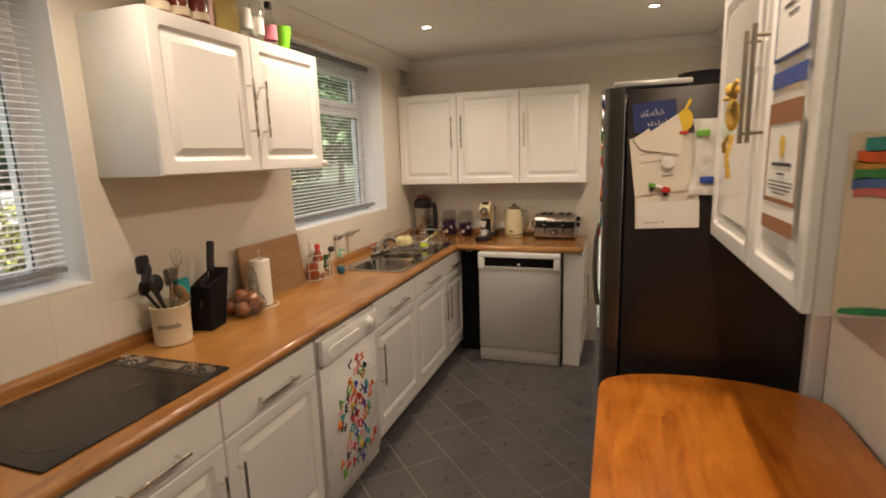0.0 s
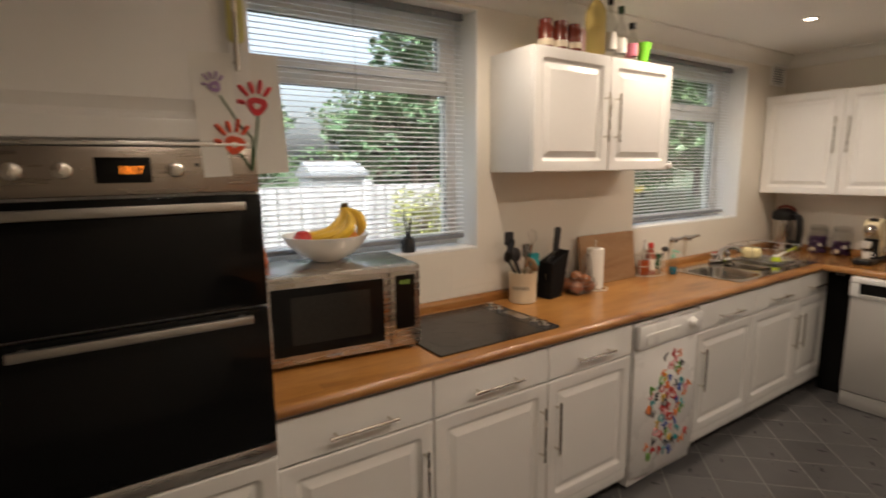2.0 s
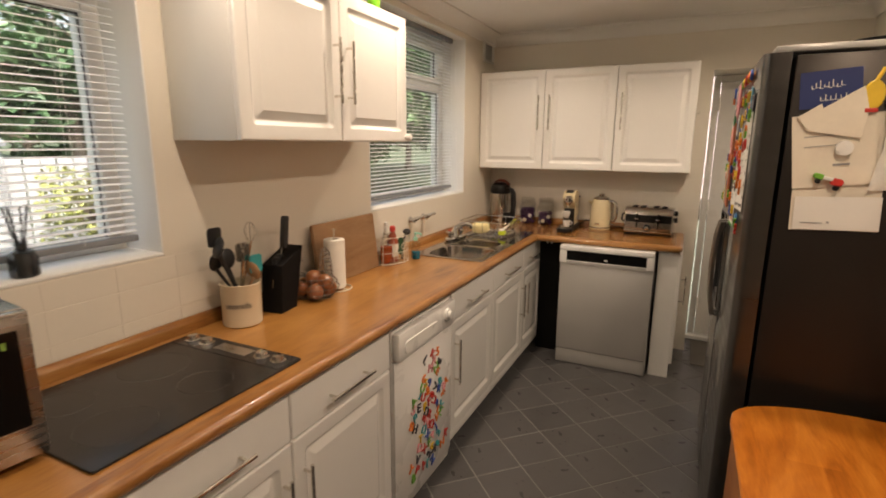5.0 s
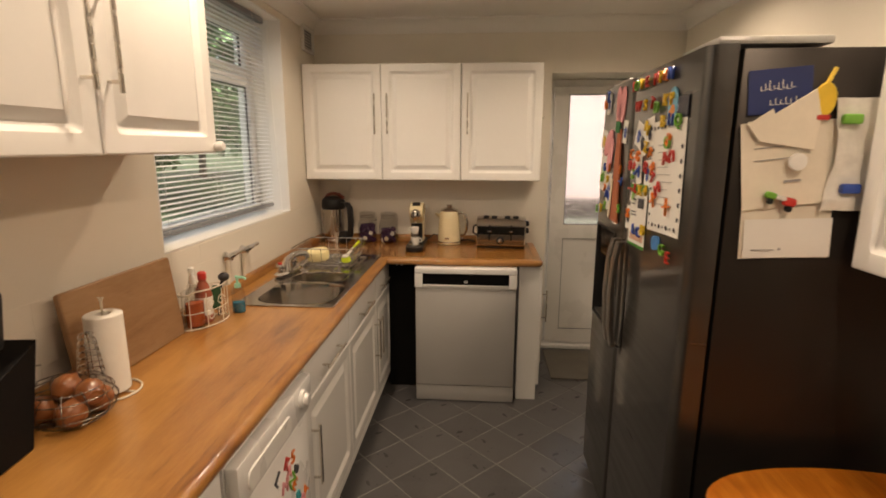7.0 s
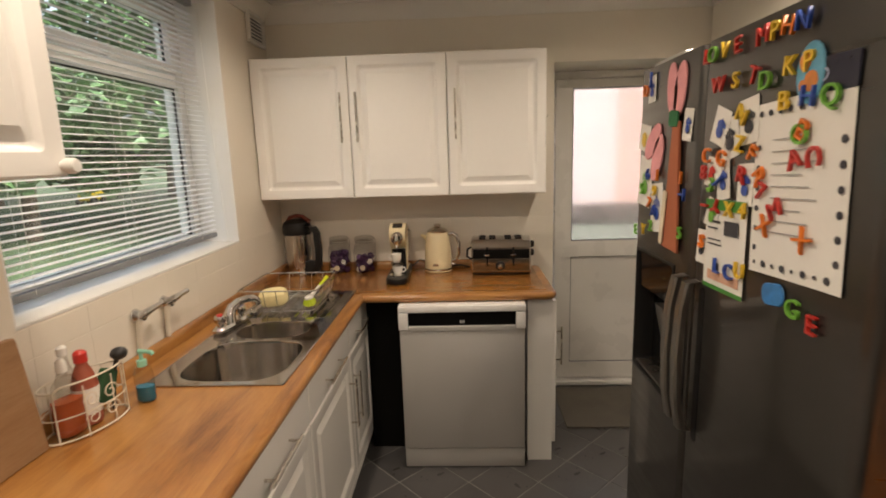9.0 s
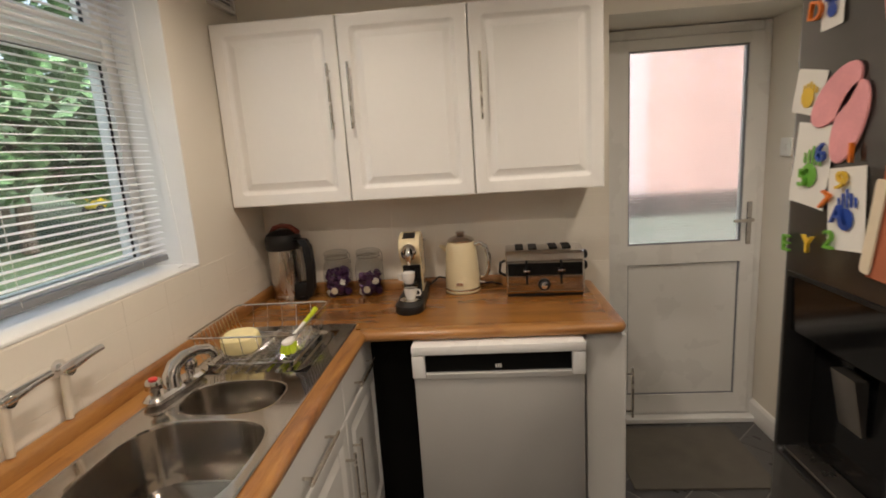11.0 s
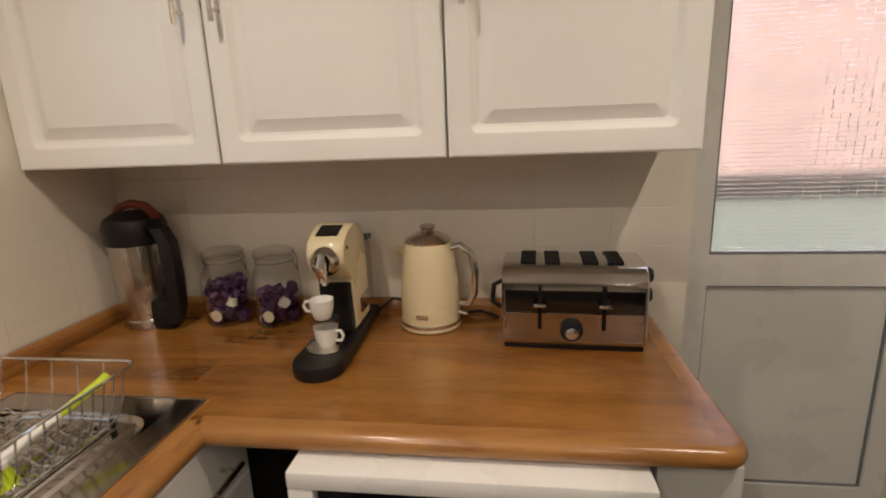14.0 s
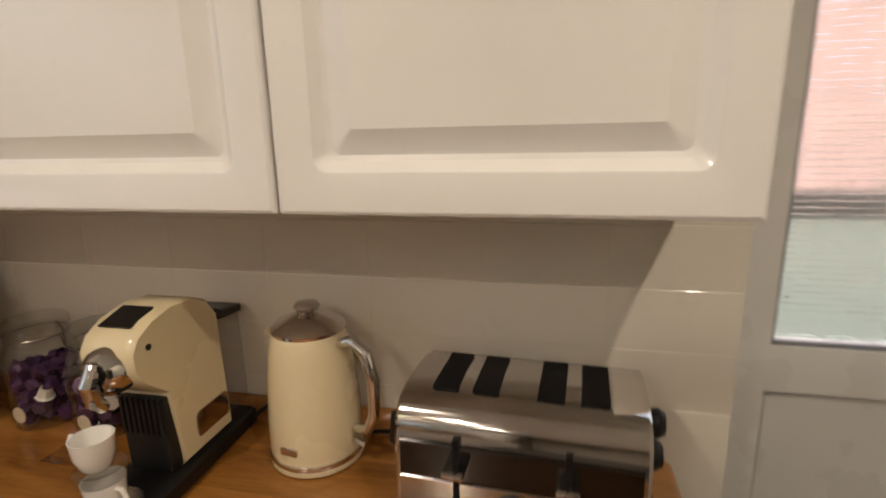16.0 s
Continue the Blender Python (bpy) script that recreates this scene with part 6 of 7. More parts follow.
tube(bm, [(0.058, -0.015, 0.212), (0.085, -0.022, 0.222), (0.110, -0.030, 0.205), (0.122, -0.033, 0.160), (0.120, -0.032, 0.100), (0.106, -0.028, 0.070), (0.080, -0.020, 0.066)], [0.009, 0.010, 0.011, 0.011, 0.010, 0.009, 0.008], 12)
part("handle", bm, CHROME, kt, "chrome loop handle")
bm = bm_new()
tube(bm, [(-0.055, 0.02, 0.185), (-0.085, 0.028, 0.200), (-0.098, 0.032, 0.205)], [0.016, 0.010, 0.007], 10)
part("spout", bm, CREAM, kt)
bm = bm_new()
prism(bm, rrect(-0.016, 0.016, 0.040, 0.054, 0.004), -0.0805, -0.074, "y", 0.001)
bmesh.ops.rotate(bm, verts=bm.verts, cent=(0, 0, 0), matrix=Matrix.Rotation(radians(-8), 3, "Z"))
part("badge", bm, POLISHED, kt)
bm = bm_new()
tube(bm, [(0.074, -0.02, 0.045), (0.10, -0.027, 0.040)], 0.006, 8)
part("switch", bm, POLISHED, kt)

TXW = 0.318
ts = thing("toaster", pose(-0.247, 4.262, WT, 0, 0, -3) @ Matrix.Diagonal((1.06, 1.13, 1.06, 1)), "polished steel four-slot toaster", "toaster")
bm = bm_new()
prof2 = [(0.006, 0.014), (0.0, 0.022), (0.004, 0.140), (0.008, 0.158), (0.016, 0.172), (0.032, 0.182), (0.055, 0.1868), (0.095, 0.188), (0.135, 0.1868), (0.158, 0.182), (0.172, 0.172), (0.178, 0.155), (0.184, 0.022), (0.178, 0.014)]
prism(bm, prof2, 0.006, TXW - 0.006, "x", 0.004)
part("casing", bm, mat("bright_polished_steel", (0.56, 0.53, 0.50), 0.10, 1.0, var=0.05, scale=8, fine=120, bump=0.02, rvar=0.05), ts)
bm = bm_new()
box(bm, 0.010, TXW - 0.010, 0.010, 0.176, 0.0, 0.014, 0.003)
part("base", bm, BLACK, ts)
# Front panels: reflections of worktop and dark room are put into their colours.
bm = bm_new()
prism(bm, [(0.014, 0.026), (TXW - 0.014, 0.026), (TXW - 0.014, 0.088), (0.014, 0.088)], -0.0012, 0.006, "y", 0.001)
part("lower_front", bm, mat("worktop_reflection_front", (0.40, 0.36, 0.32), 0.10, 1.0, var=0.05, scale=8, fine=120, bump=0.01, rvar=0.03), ts, "polished steel front panel tinted like the worktop's reflection")
bm = bm_new()
prism(bm, [(0.014, 0.089), (TXW - 0.014, 0.089), (TXW - 0.014, 0.138), (0.014, 0.138)], -0.0006, 0.008, "y", 0.001)
part("upper_front", bm, mat("dark_reflection_front", (0.045, 0.042, 0.040), 0.08, 0.9, var=0.05, scale=8, fine=120, bump=0.0, rvar=0.02), ts, "polished front band coloured like the dark room's reflection")
for x in (0.045, 0.098, 0.180, 0.233):
    bm = bm_new()
    prism(bm, rrect(x, x + 0.034, 0.045, 0.145, 0.003), 0.170, 0.1884, "z")
    part("slot", bm, SOOT, ts, "dark bread slot", smooth=False)
for x in (0.088, 0.222):
    bm = bm_new()
    box(bm, x - 0.004, x + 0.004, -0.0025, 0.01, 0.052, 0.148)
    part("lever_track", bm, SOOT, ts, smooth=False)
    bm = bm_new()
    box(bm, x - 0.014, x + 0.014, -0.024, -0.002, 0.108, 0.116, 0.003)
    part("lever", bm, CHROME, ts)
bm = bm_new()
lathe(bm, [(0.001, -0.026), (0.014, -0.025), (0.016, -0.020), (0.017, -0.012), (0.024, -0.010), (0.025, 0.002)], 24, at=(0.155, 0, 0.052), axis="y")
part("dial", bm, BLACK, ts)
bm = bm_new()
lathe(bm, [(0.001, -0.0268), (0.012, -0.0262), (0.013, -0.0255)], 20, at=(0.155, 0, 0.052), axis="y")
part("dial_cap", bm, POLISHED, ts)
for z in (0.105, 0.150):
    bm = bm_new()
    lathe(bm, [(0.018, 0.0), (0.019, 0.012), (0.014, 0.020), (0.001, 0.021)], 18, at=(TXW - 0.004, 0.085, z), axis="x")
    part("side_knob", bm, BLACK, ts)
bm = bm_new()
tube(bm, [(0.004, 0.06, 0.14), (-0.016, 0.06, 0.13), (-0.020, 0.06, 0.09), (0.004, 0.06, 0.075)], 0.006, 8)
part("side_handle", bm, BLACK, ts)
bm = bm_new()
pts = [(-0.59, 4.455, WT + 0.02), (-0.545, 4.462, WT + 0.055), (-0.50, 4.465, WT + 0.045), (-0.46, 4.47, WT + 0.012), (-0.36, 4.466, WT + 0.010), (-0.30, 4.462, WT + 0.02), (-0.25, 4.44, WT + 0.010)]
tube(bm, pts, 0.004, 8)
solo("appliance_cable", bm, BLACK, Matrix(), "black flex lying behind the kettle", "cable")

# ---------------------------------------------------------------- on top of the wall cupboard
LT = 1.556 + 0.5455
for x, y, h in ((-1.13, 1.655, 0.125), (-1.12, 1.735, 0.125), (-1.11, 1.815, 0.118)):
    bottle("sauce_jar", pose(x, y, LT), [(0.030, 0.0), (0.035, 0.004), (0.036, h * 0.72), (0.028, h * 0.84), (0.027, h * 0.87)], SAUCE, "dark red sauce jar with a red lid", SAUCE, [(0.030, h * 0.86), (0.030, h), (0.026, h + 0.003), (0.001, h + 0.003)], [(0.0366, 0.012), (0.0370, h * 0.32)], PAPER_CREAM, group="jars on the cupboard")
bm = bm_new()
box(bm, -0.02, 0.02, -0.02, 0.02, 0, 0.11, 0.003)
solo("small_carton", bm, mat("pink_carton", (0.62, 0.38, 0.34), 0.6, var=0.15, scale=30, bump=0.02), pose(-1.125, 1.875, LT, 0, 0, 15), "small pink and white carton", "carton")
jg = bottle("oil_bottle", pose(-1.115, 1.965, LT), [(0.044, 0.0), (0.050, 0.006), (0.050, 0.12), (0.047, 0.13), (0.050, 0.14), (0.048, 0.20), (0.030, 0.235), (0.016, 0.25), (0.016, 0.27)], clear_mat("pale_oil", (0.86, 0.70, 0.28), 0.08, 1.30), "large pale yellow cooking oil bottle", YELLOW, [(0.019, 0.262), (0.019, 0.285), (0.001, 0.287)])
bottle("olive_oil_bottle", pose(-1.12, 2.075, LT), [(0.030, 0.0), (0.033, 0.004), (0.033, 0.16), (0.014, 0.21), (0.012, 0.255)], CLEAR_PLASTIC, "tall clear bottle with a paper label", BLACK, [(0.014, 0.25), (0.014, 0.285), (0.001, 0.287)], [(0.0335, 0.04), (0.0335, 0.12)], PAPER)
bottle("olive_oil_bottle", pose(-1.115, 2.150, LT), [(0.028, 0.0), (0.031, 0.004), (0.031, 0.14), (0.013, 0.19), (0.012, 0.225)], CLEAR_PLASTIC, "clear oil bottle with a dark cap", mat("dark_green_cap", (0.02, 0.06, 0.02), 0.4, var=0.1, scale=20, bump=0.0), [(0.015, 0.22), (0.015, 0.252), (0.001, 0.254)], [(0.0316, 0.03), (0.0316, 0.10)], PAPER)
bottle("vinegar_bottle", pose(-1.11, 2.235, LT), [(0.027, 0.0), (0.030, 0.004), (0.030, 0.10), (0.014, 0.145), (0.013, 0.16)], CLEAR_PLASTIC, "small bottle with a dark cap", BLACK, [(0.017, 0.158), (0.017, 0.185), (0.001, 0.187)], [(0.0306, 0.025), (0.0306, 0.085)], mat("pink_label", (0.55, 0.16, 0.22), 0.6, var=0.1, scale=20, bump=0.0))
bm = bm_new()
lathe(bm, [(0.022, 0.0), (0.024, 0.002), (0.036, 0.100), (0.034, 0.100), (0.023, 0.006), (0.001, 0.005)], 28)
solo("plastic_beaker", bm, mat("bright_green_plastic", (0.16, 0.50, 0.03), 0.35, var=0.05, scale=15, bump=0.02), pose(-1.105, 2.325, LT), "bright green plastic beaker", "beaker")

# ---------------------------------------------------------------- paper things


def paper(m, w, h, label, category, material=None, curl=0.004, name="paper_sheet", group=""):
    """A sheet in the plane x, z that faces -y, its corners lifting a little."""
    p = thing(name, m, label, category, group)
    bm = bm_new()
    nx, nz = 6, 6
    front = [[bm.verts.new((w * i / nx, -0.0012 - curl * (abs(2 * i / nx - 1) ** 3) * (0.3 + 0.7 * (1 - j / nz)), h * j / nz)) for i in range(nx + 1)] for j in range(nz + 1)]
    back = [[bm.verts.new((v.co.x, v.co.y + 0.0006, v.co.z)) for v in row] for row in front]
    for j in range(nz):
        for i in range(nx):
            bm.faces.new((front[j][i], front[j][i + 1], front[j + 1][i + 1], front[j + 1][i]))
            bm.faces.new((back[j][i], back[j + 1][i], back[j + 1][i + 1], back[j][i + 1]))
    rim = [(0, i) for i in range(nx)] + [(j, nx) for j in range(nz)] + [(nz, i) for i in range(nx, 0, -1)] + [(j, 0) for j in range(nz, 0, -1)]
    for a, b in zip(rim, rim[1:] + rim[:1]):
        bm.faces.new((front[a[0]][a[1]], back[a[0]][a[1]], back[b[0]][b[1]], front[b[0]][b[1]]))
    part("sheet", bm, material or PAPER, p)
    return p


def marks(p, name, material, shapes, y=-0.0050, label=""):
    """Flat printed shapes, each a part: (x0, x1, z0, z1) bars or (x, z, r) dots."""
    for s in shapes:
        bm = bm_new()
        if len(s) == 4:
            box(bm, s[0], s[1], y, y + 0.0006, s[2], s[3])
        else:
            lathe(bm, [(s[2], y + 0.0006), (s[2], y), (s[2] * 0.5, y - 0.0001)], 10, at=(s[0], 0, s[1]), axis="y")
        part(name, bm, material, p, label, smooth=False)


# ---- fridge front: local x runs from the far edge, z up


def on_front(y, z, roll=0.0, out=0.0):
    return FR @ pose(3.312 - y, -0.0005 - out, z + 0.015) @ pose(0, 0, 0, 0, roll, 0)


cert = paper(on_front(2.592, 1.305, -3), 0.262, 0.335, "white letter with a printed toy border and magnets", "letter", curl=0.003)
marks(cert, "border_print", INK, [(0.018 + 0.03 * i, 0.020, 0.007 if i % 2 else 0.004) for i in range(8)] + [(0.018 + 0.03 * i, 0.315, 0.006) for i in range(8)] + [(0.016, 0.05 + 0.04 * i, 0.006) for i in range(6)] + [(0.246, 0.05 + 0.04 * i, 0.007) for i in range(6)])
marks(cert, "text_line", INK_GREY, [(0.06, 0.19 - 0.02 * (i % 3), 0.085 + i * 0.022, 0.0868 + i * 0.022) for i in range(9)])
flyer = paper(on_front(2.788, 1.222, -2), 0.178, 0.215, "green and white leaflet held by magnets", "leaflet", curl=0.003)
marks(flyer, "header", mat("leaflet_green", (0.06, 0.25, 0.04), 0.6, var=0.15, scale=20, bump=0.0), [(0.0, 0.178, 0.190, 0.215), (0.0, 0.178, 0.0, 0.010)])
marks(flyer, "print", INK, [(0.015, 0.07, 0.16, 0.165), (0.015, 0.06, 0.145, 0.149), (0.09, 0.15, 0.135, 0.168), (0.015, 0.075, 0.118, 0.121), (0.015, 0.08, 0.107, 0.110), (0.05, 0.07, 0.04, 0.065)])
marks(flyer, "picture_strip", mat("leaflet_peach", (0.65, 0.38, 0.26), 0.6, var=0.3, scale=40, bump=0.0), [(0.02, 0.16, 0.022, 0.045)], y=-0.0045)
# small handprint cards
rng = random.Random(21)
CARDS = [(2.800, 1.575, 0.070, 0.085, 18, BLUE), (2.735, 1.525, 0.075, 0.090, -14, INK), (2.665, 1.560, 0.070, 0.095, -8, INK), (2.815, 1.470, 0.055, 0.070, 10, RED), (2.745, 1.435, 0.058, 0.090, -12, BLUE), (2.660, 1.432, 0.060, 0.090, -4, BLUE),
         (2.805, 1.375, 0.060, 0.070, 14, GREEN), (2.835, 1.272, 0.050, 0.085, 0, INK), (3.225, 1.700, 0.060, 0.080, -4, BLUE), (2.960, 1.580, 0.055, 0.085, 6, BLUE), (3.290, 1.380, 0.110, 0.160, 6, GREEN), (3.160, 1.300, 0.095, 0.150, -6, BLUE), (3.300, 1.560, 0.090, 0.085, 10, YELLOW)]
for y, z, w, h, roll, ink in CARDS:
    cdp = paper(on_front(y, z, roll), w, h, "small white card with a painted handprint", "card", name="handprint_card", curl=0.003, group="cards on the fridge")
    marks(cdp, "print", ink, [(w * 0.5, h * 0.38, w * 0.22)] + [(w * (0.3 + 0.11 * k), w * (0.3 + 0.11 * k) + 0.006, h * 0.52, h * (0.74 - 0.05 * abs(k - 2))) for k in range(5)])
# felt rabbit ears and carrot
for y, z, r in ((3.035, 1.72, -8), (2.985, 1.715, 12), (3.170, 1.580, 52), (3.130, 1.530, 24)):
    bm = bm_new()
    prism(bm, [(0.037 * math.cos(a), 0.076 * math.sin(a)) for a in [2 * math.pi * q / 22 for q in range(22)]], -0.006, 0.0, "y", 0.002)
    solo("felt_petal", bm, PINK, on_front(y, z, r, 0.0005), "pink felt petal stuck on the fridge", "decoration", "pink felt petals")
bm = bm_new()
prism(bm, [(-0.020, 0.36), (0.022, 0.36), (0.060, 0.0), (-0.050, 0.0)], -0.008, 0.0, "y", 0.002)
solo("terracotta_cutout", bm, FELT_BROWN, on_front(3.000, 1.272, 2, 0.004), "long terracotta card stem on the fridge", "decoration")
bm = bm_new()
prism(bm, rrect(-0.030, 0.030, -0.022, 0.022, 0.008), -0.006, 0.0, "y", 0.002)
solo("felt_leaf", bm, mat("green_felt", (0.03, 0.16, 0.06), 0.85, var=0.15, scale=14, bump=0.2), on_front(3.000, 1.640, 5, 0.009), "dark green felt leaf on the fridge", "decoration")
bm = bm_new()
prism(bm, rrect(-0.012, 0.012, -0.08, 0.08, 0.006), -0.004, 0.0, "y", 0.001)
solo("card_strip", bm, PAPER_CREAM, on_front(3.035, 1.360, 8, 0.014), "cream paper strip on the card stem", "decoration")

LETTER_CACHE = {}


def magnet(ch, material, m, size=0.040, depth=0.005, name="letter_magnet", label="plastic letter fridge magnet", group="letter magnets"):
    key = (ch, material.name, size)
    if key not in LETTER_CACHE:
        o = word(ch, size * 1.35, material, None, Matrix(), name, depth / 2)
        me = o.data
        bpy.data.objects.remove(o)
        zs = [v.co.y for v in me.vertices]
        mid = (max(zs) + min(zs)) / 2
        for v in me.vertices:
            x, y, z = v.co
            v.co = (x * 1.15, -z - depth / 2, y - mid)
        LETTER_CACHE[key] = me
    o = new(name, LETTER_CACHE[key])
    o.matrix_world = m
    return tagged(o, label, "magnet", group)


R_, O_, Y_, G_, B_ = RED, ORANGE, YELLOW, GREEN, BLUE
CN = {"red_plastic": "red", "orange_plastic": "orange", "yellow_plastic": "yellow", "green_plastic": "green", "blue_plastic": "blue"}
MAG = [("L", R_, 2.830, 1.795, 0), ("O", G_, 2.800, 1.795, 0), ("V", Y_, 2.745, 1.795, 8), ("E", R_, 2.690, 1.795, -6), ("M", R_, 2.600, 1.792, -5), ("K", Y_, 2.505, 1.70, 4), ("P", Y_, 2.455, 1.70, -5),
       ("W", R_, 2.765, 1.700, 0), ("S", Y_, 2.690, 1.700, 10), ("T", R_, 2.620, 1.700, 20), ("D", G_, 2.580, 1.685, 0), ("N", Y_, 2.655, 1.625, 30), ("B", Y_, 2.515, 1.640, 0), ("B", O_, 2.455, 1.585, 25), ("Q", G_, 2.395, 1.635, 8), ("H", B_, 2.450, 1.642, 6),
       ("A", R_, 2.470, 1.535, -20), ("C", R_, 2.420, 1.540, 80), ("O", G_, 2.462, 1.578, 15), ("Z", Y_, 2.655, 1.565, 10), ("G", O_, 2.730, 1.535, 20), ("C", O_, 2.800, 1.540, 0), ("F", O_, 2.605, 1.545, 30), ("8", R_, 2.810, 1.500, 0), ("3", G_, 2.770, 1.470, 20), ("J", B_, 2.740, 1.480, 60),
       ("R", R_, 2.640, 1.500, 15), ("R", O_, 2.575, 1.500, 60), ("X", Y_, 2.680, 1.422, 0), ("4", Y_, 2.625, 1.425, 0), ("I", R_, 2.795, 1.420, 90), ("Y", R_, 2.745, 1.418, 70), ("S", O_, 2.800, 1.330, 15), ("L", B_, 2.720, 1.285, 0), ("C", B_, 2.665, 1.283, 0), ("U", Y_, 2.620, 1.295, 0),
       ("7", R_, 2.565, 1.470, 20), ("M", R_, 2.515, 1.440, -30), ("X", O_, 2.545, 1.405, 20), ("X", O_, 2.430, 1.395, 40), ("G", G_, 2.435, 1.268, 0), ("E", R_, 2.383, 1.255, 0), ("5", G_, 3.240, 1.430, 0), ("6", B_, 3.190, 1.480, 0), ("1", O_, 3.110, 1.480, 0), ("9", Y_, 3.130, 1.430, 20),
       ("7", O_, 3.170, 1.390, 20), ("A", B_, 3.130, 1.370, 0), ("2", G_, 3.150, 1.320, 0), ("Y", Y_, 3.210, 1.300, 0), ("E", G_, 3.280, 1.290, 0), ("1", O_, 2.940, 1.480, 5), ("T", B_, 2.930, 1.435, 90), ("S", G_, 2.930, 1.330, 0), ("D", O_, 3.235, 1.740, 10), ("J", B_, 3.195, 1.770, 0), ("P", Y_, 2.560, 1.805, 0), ("H", O_, 2.520, 1.823, 10), ("N", B_, 2.480, 1.795, 5)]
for ch, m_, y, z, roll in MAG:
    magnet(ch, m_, on_front(y, z if z < 1.775 else 1.772, roll, 0.006), 0.037, 0.007, label="%s plastic letter magnet on the fridge door" % CN[m_.name])
mp = thing("picture_magnet", on_front(2.455, 1.68, 0, 0.001), "round blue and orange picture magnet", "magnet")
bm = bm_new()
prism(bm, [(0.036 * math.cos(a), 0.052 * math.sin(a)) for a in [2 * math.pi * q / 20 for q in range(20)]], -0.006, 0.0, "y", 0.002)
part("disc", bm, mat("sky_blue_print", (0.12, 0.36, 0.52), 0.4, var=0.3, scale=30, bump=0.0), mp)
marks(mp, "print", mat("orange_print", (0.62, 0.22, 0.05), 0.5, var=0.3, scale=40, bump=0.0), [(-0.012, 0.020, 0.016), (0.006, -0.014, 0.018), (-0.016, -0.02, 0.010)], y=-0.0068)
dm = thing("picture_magnet", on_front(2.395, 1.672, 0, 0.001), "dark rectangular magnet with a pale letter D", "magnet")
bm = bm_new()
prism(bm, rrect(-0.050, 0.050, -0.028, 0.028, 0.004), -0.004, 0.0, "y", 0.001)
part("plate", bm, mat("black_navy_print", (0.010, 0.010, 0.030), 0.3, var=0.2, scale=20, bump=0.0), dm)
word("D", 0.030, mat("lilac_print", (0.45, 0.45, 0.62), 0.5, var=0.1, scale=20, bump=0.0), dm, pose(-0.025, -0.0045, -0.010, 90, 0, 0))
bm = bm_new()
prism(bm, rrect(-0.035, 0.035, -0.022, 0.022, 0.018), -0.005, 0.0, "y", 0.002)
solo("picture_magnet", bm, mat("bright_blue_print", (0.04, 0.20, 0.50), 0.4, var=0.4, scale=30, bump=0.0), on_front(2.505, 1.275, -10, 0.001), "bright blue picture magnet low on the fridge door", "magnet")

# ---- fridge side: faces the table; local x = world x
SIDE = pose(0, 2.2675, 0.012)
pk = paper(SIDE @ pose(0.448, 0, 1.285, 0, -2, 0), 0.218, 0.345, "creased cream letters held by a magnet on the fridge side", "letter", PAPER_AGED, 0.006)
pk3 = paper(SIDE @ pose(0.456, -0.0085, 1.288, 0, -2, 0), 0.212, 0.100, "white lower sheet of the letters on the fridge side", "letter", PAPER, 0.002)
marks(pk3, "text_line", INK_GREY, [(0.02, 0.075, 0.020, 0.0225), (0.085, 0.091, 0.020, 0.026)])
marks(pk, "text_line", INK_GREY, [(0.03, 0.07, 0.03, 0.0315), (0.10, 0.15, 0.29, 0.2915)], y=-0.0075)
pk2 = paper(SIDE @ pose(0.442, -0.007, 1.410, 0, -7, 0), 0.200, 0.215, "folded cream letter on the fridge side", "letter", PAPER_AGED, 0.003)
marks(pk2, "text_line", INK_GREY, [(0.03, 0.11, 0.15, 0.152), (0.03, 0.14, 0.12, 0.122), (0.10, 0.14, 0.06, 0.066)])
nv = paper(SIDE @ pose(0.432, -0.003, 1.644, 0, -5, 0), 0.148, 0.105, "navy blue card with white handwriting", "card", NAVY, 0.001)
marks(nv, "handwriting", PAPER, [(0.028 + 0.010 * i, 0.030 + 0.010 * i, 0.055 + 0.003 * (i % 2), 0.066 + 0.006 * (i % 3)) for i in range(8)] + [(0.030 + 0.010 * i, 0.038 + 0.010 * i, 0.055 + 0.003 * (i % 2), 0.0566 + 0.003 * (i % 2)) for i in range(8)] + [(0.050 + 0.012 * i, 0.052 + 0.012 * i, 0.020, 0.032 + 0.005 * (i % 2)) for i in range(6)] + [(0.052 + 0.012 * i, 0.060 + 0.012 * i, 0.020, 0.0216) for i in range(5)], y=-0.0032)
bm = bm_new()
prism(bm, [(0.0, 0.0), (0.055, 0.038), (0.06, 0.025), (0.150, 0.085), (0.168, 0.02), (0.160, -0.06), (0.03, -0.04)], -0.004, 0.0, "y", 0.001)
solo("paper_leaflet", bm, PAPER_AGED, SIDE @ pose(0.428, -0.016, 1.622), "torn cream leaflet on the fridge side", "leaflet")
ty = thing("toy_magnet", SIDE @ pose(0.602, -0.010, 1.682), "yellow and red rocket-shaped magnet", "magnet")
bm = bm_new()
prism(bm, [(0.026 * math.cos(a), 0.040 * math.sin(a)) for a in [2 * math.pi * q / 18 for q in range(18)]], -0.008, 0.0, "y", 0.003)
part("shell", bm, YELLOW, ty)
bm = bm_new()
box(bm, -0.018, 0.014, -0.012, -0.001, -0.049, -0.036, 0.004)
part("base", bm, RED, ty)
bm = bm_new()
tube(bm, [(0.0, -0.004, 0.036), (0.015, -0.004, 0.072)], 0.005, 8)
part("tip", bm, YELLOW, ty)
bm = bm_new()
lathe(bm, [(0.020, 0.0), (0.022, -0.004), (0.021, -0.010), (0.012, -0.012), (0.001, -0.011)], 24, axis="y")
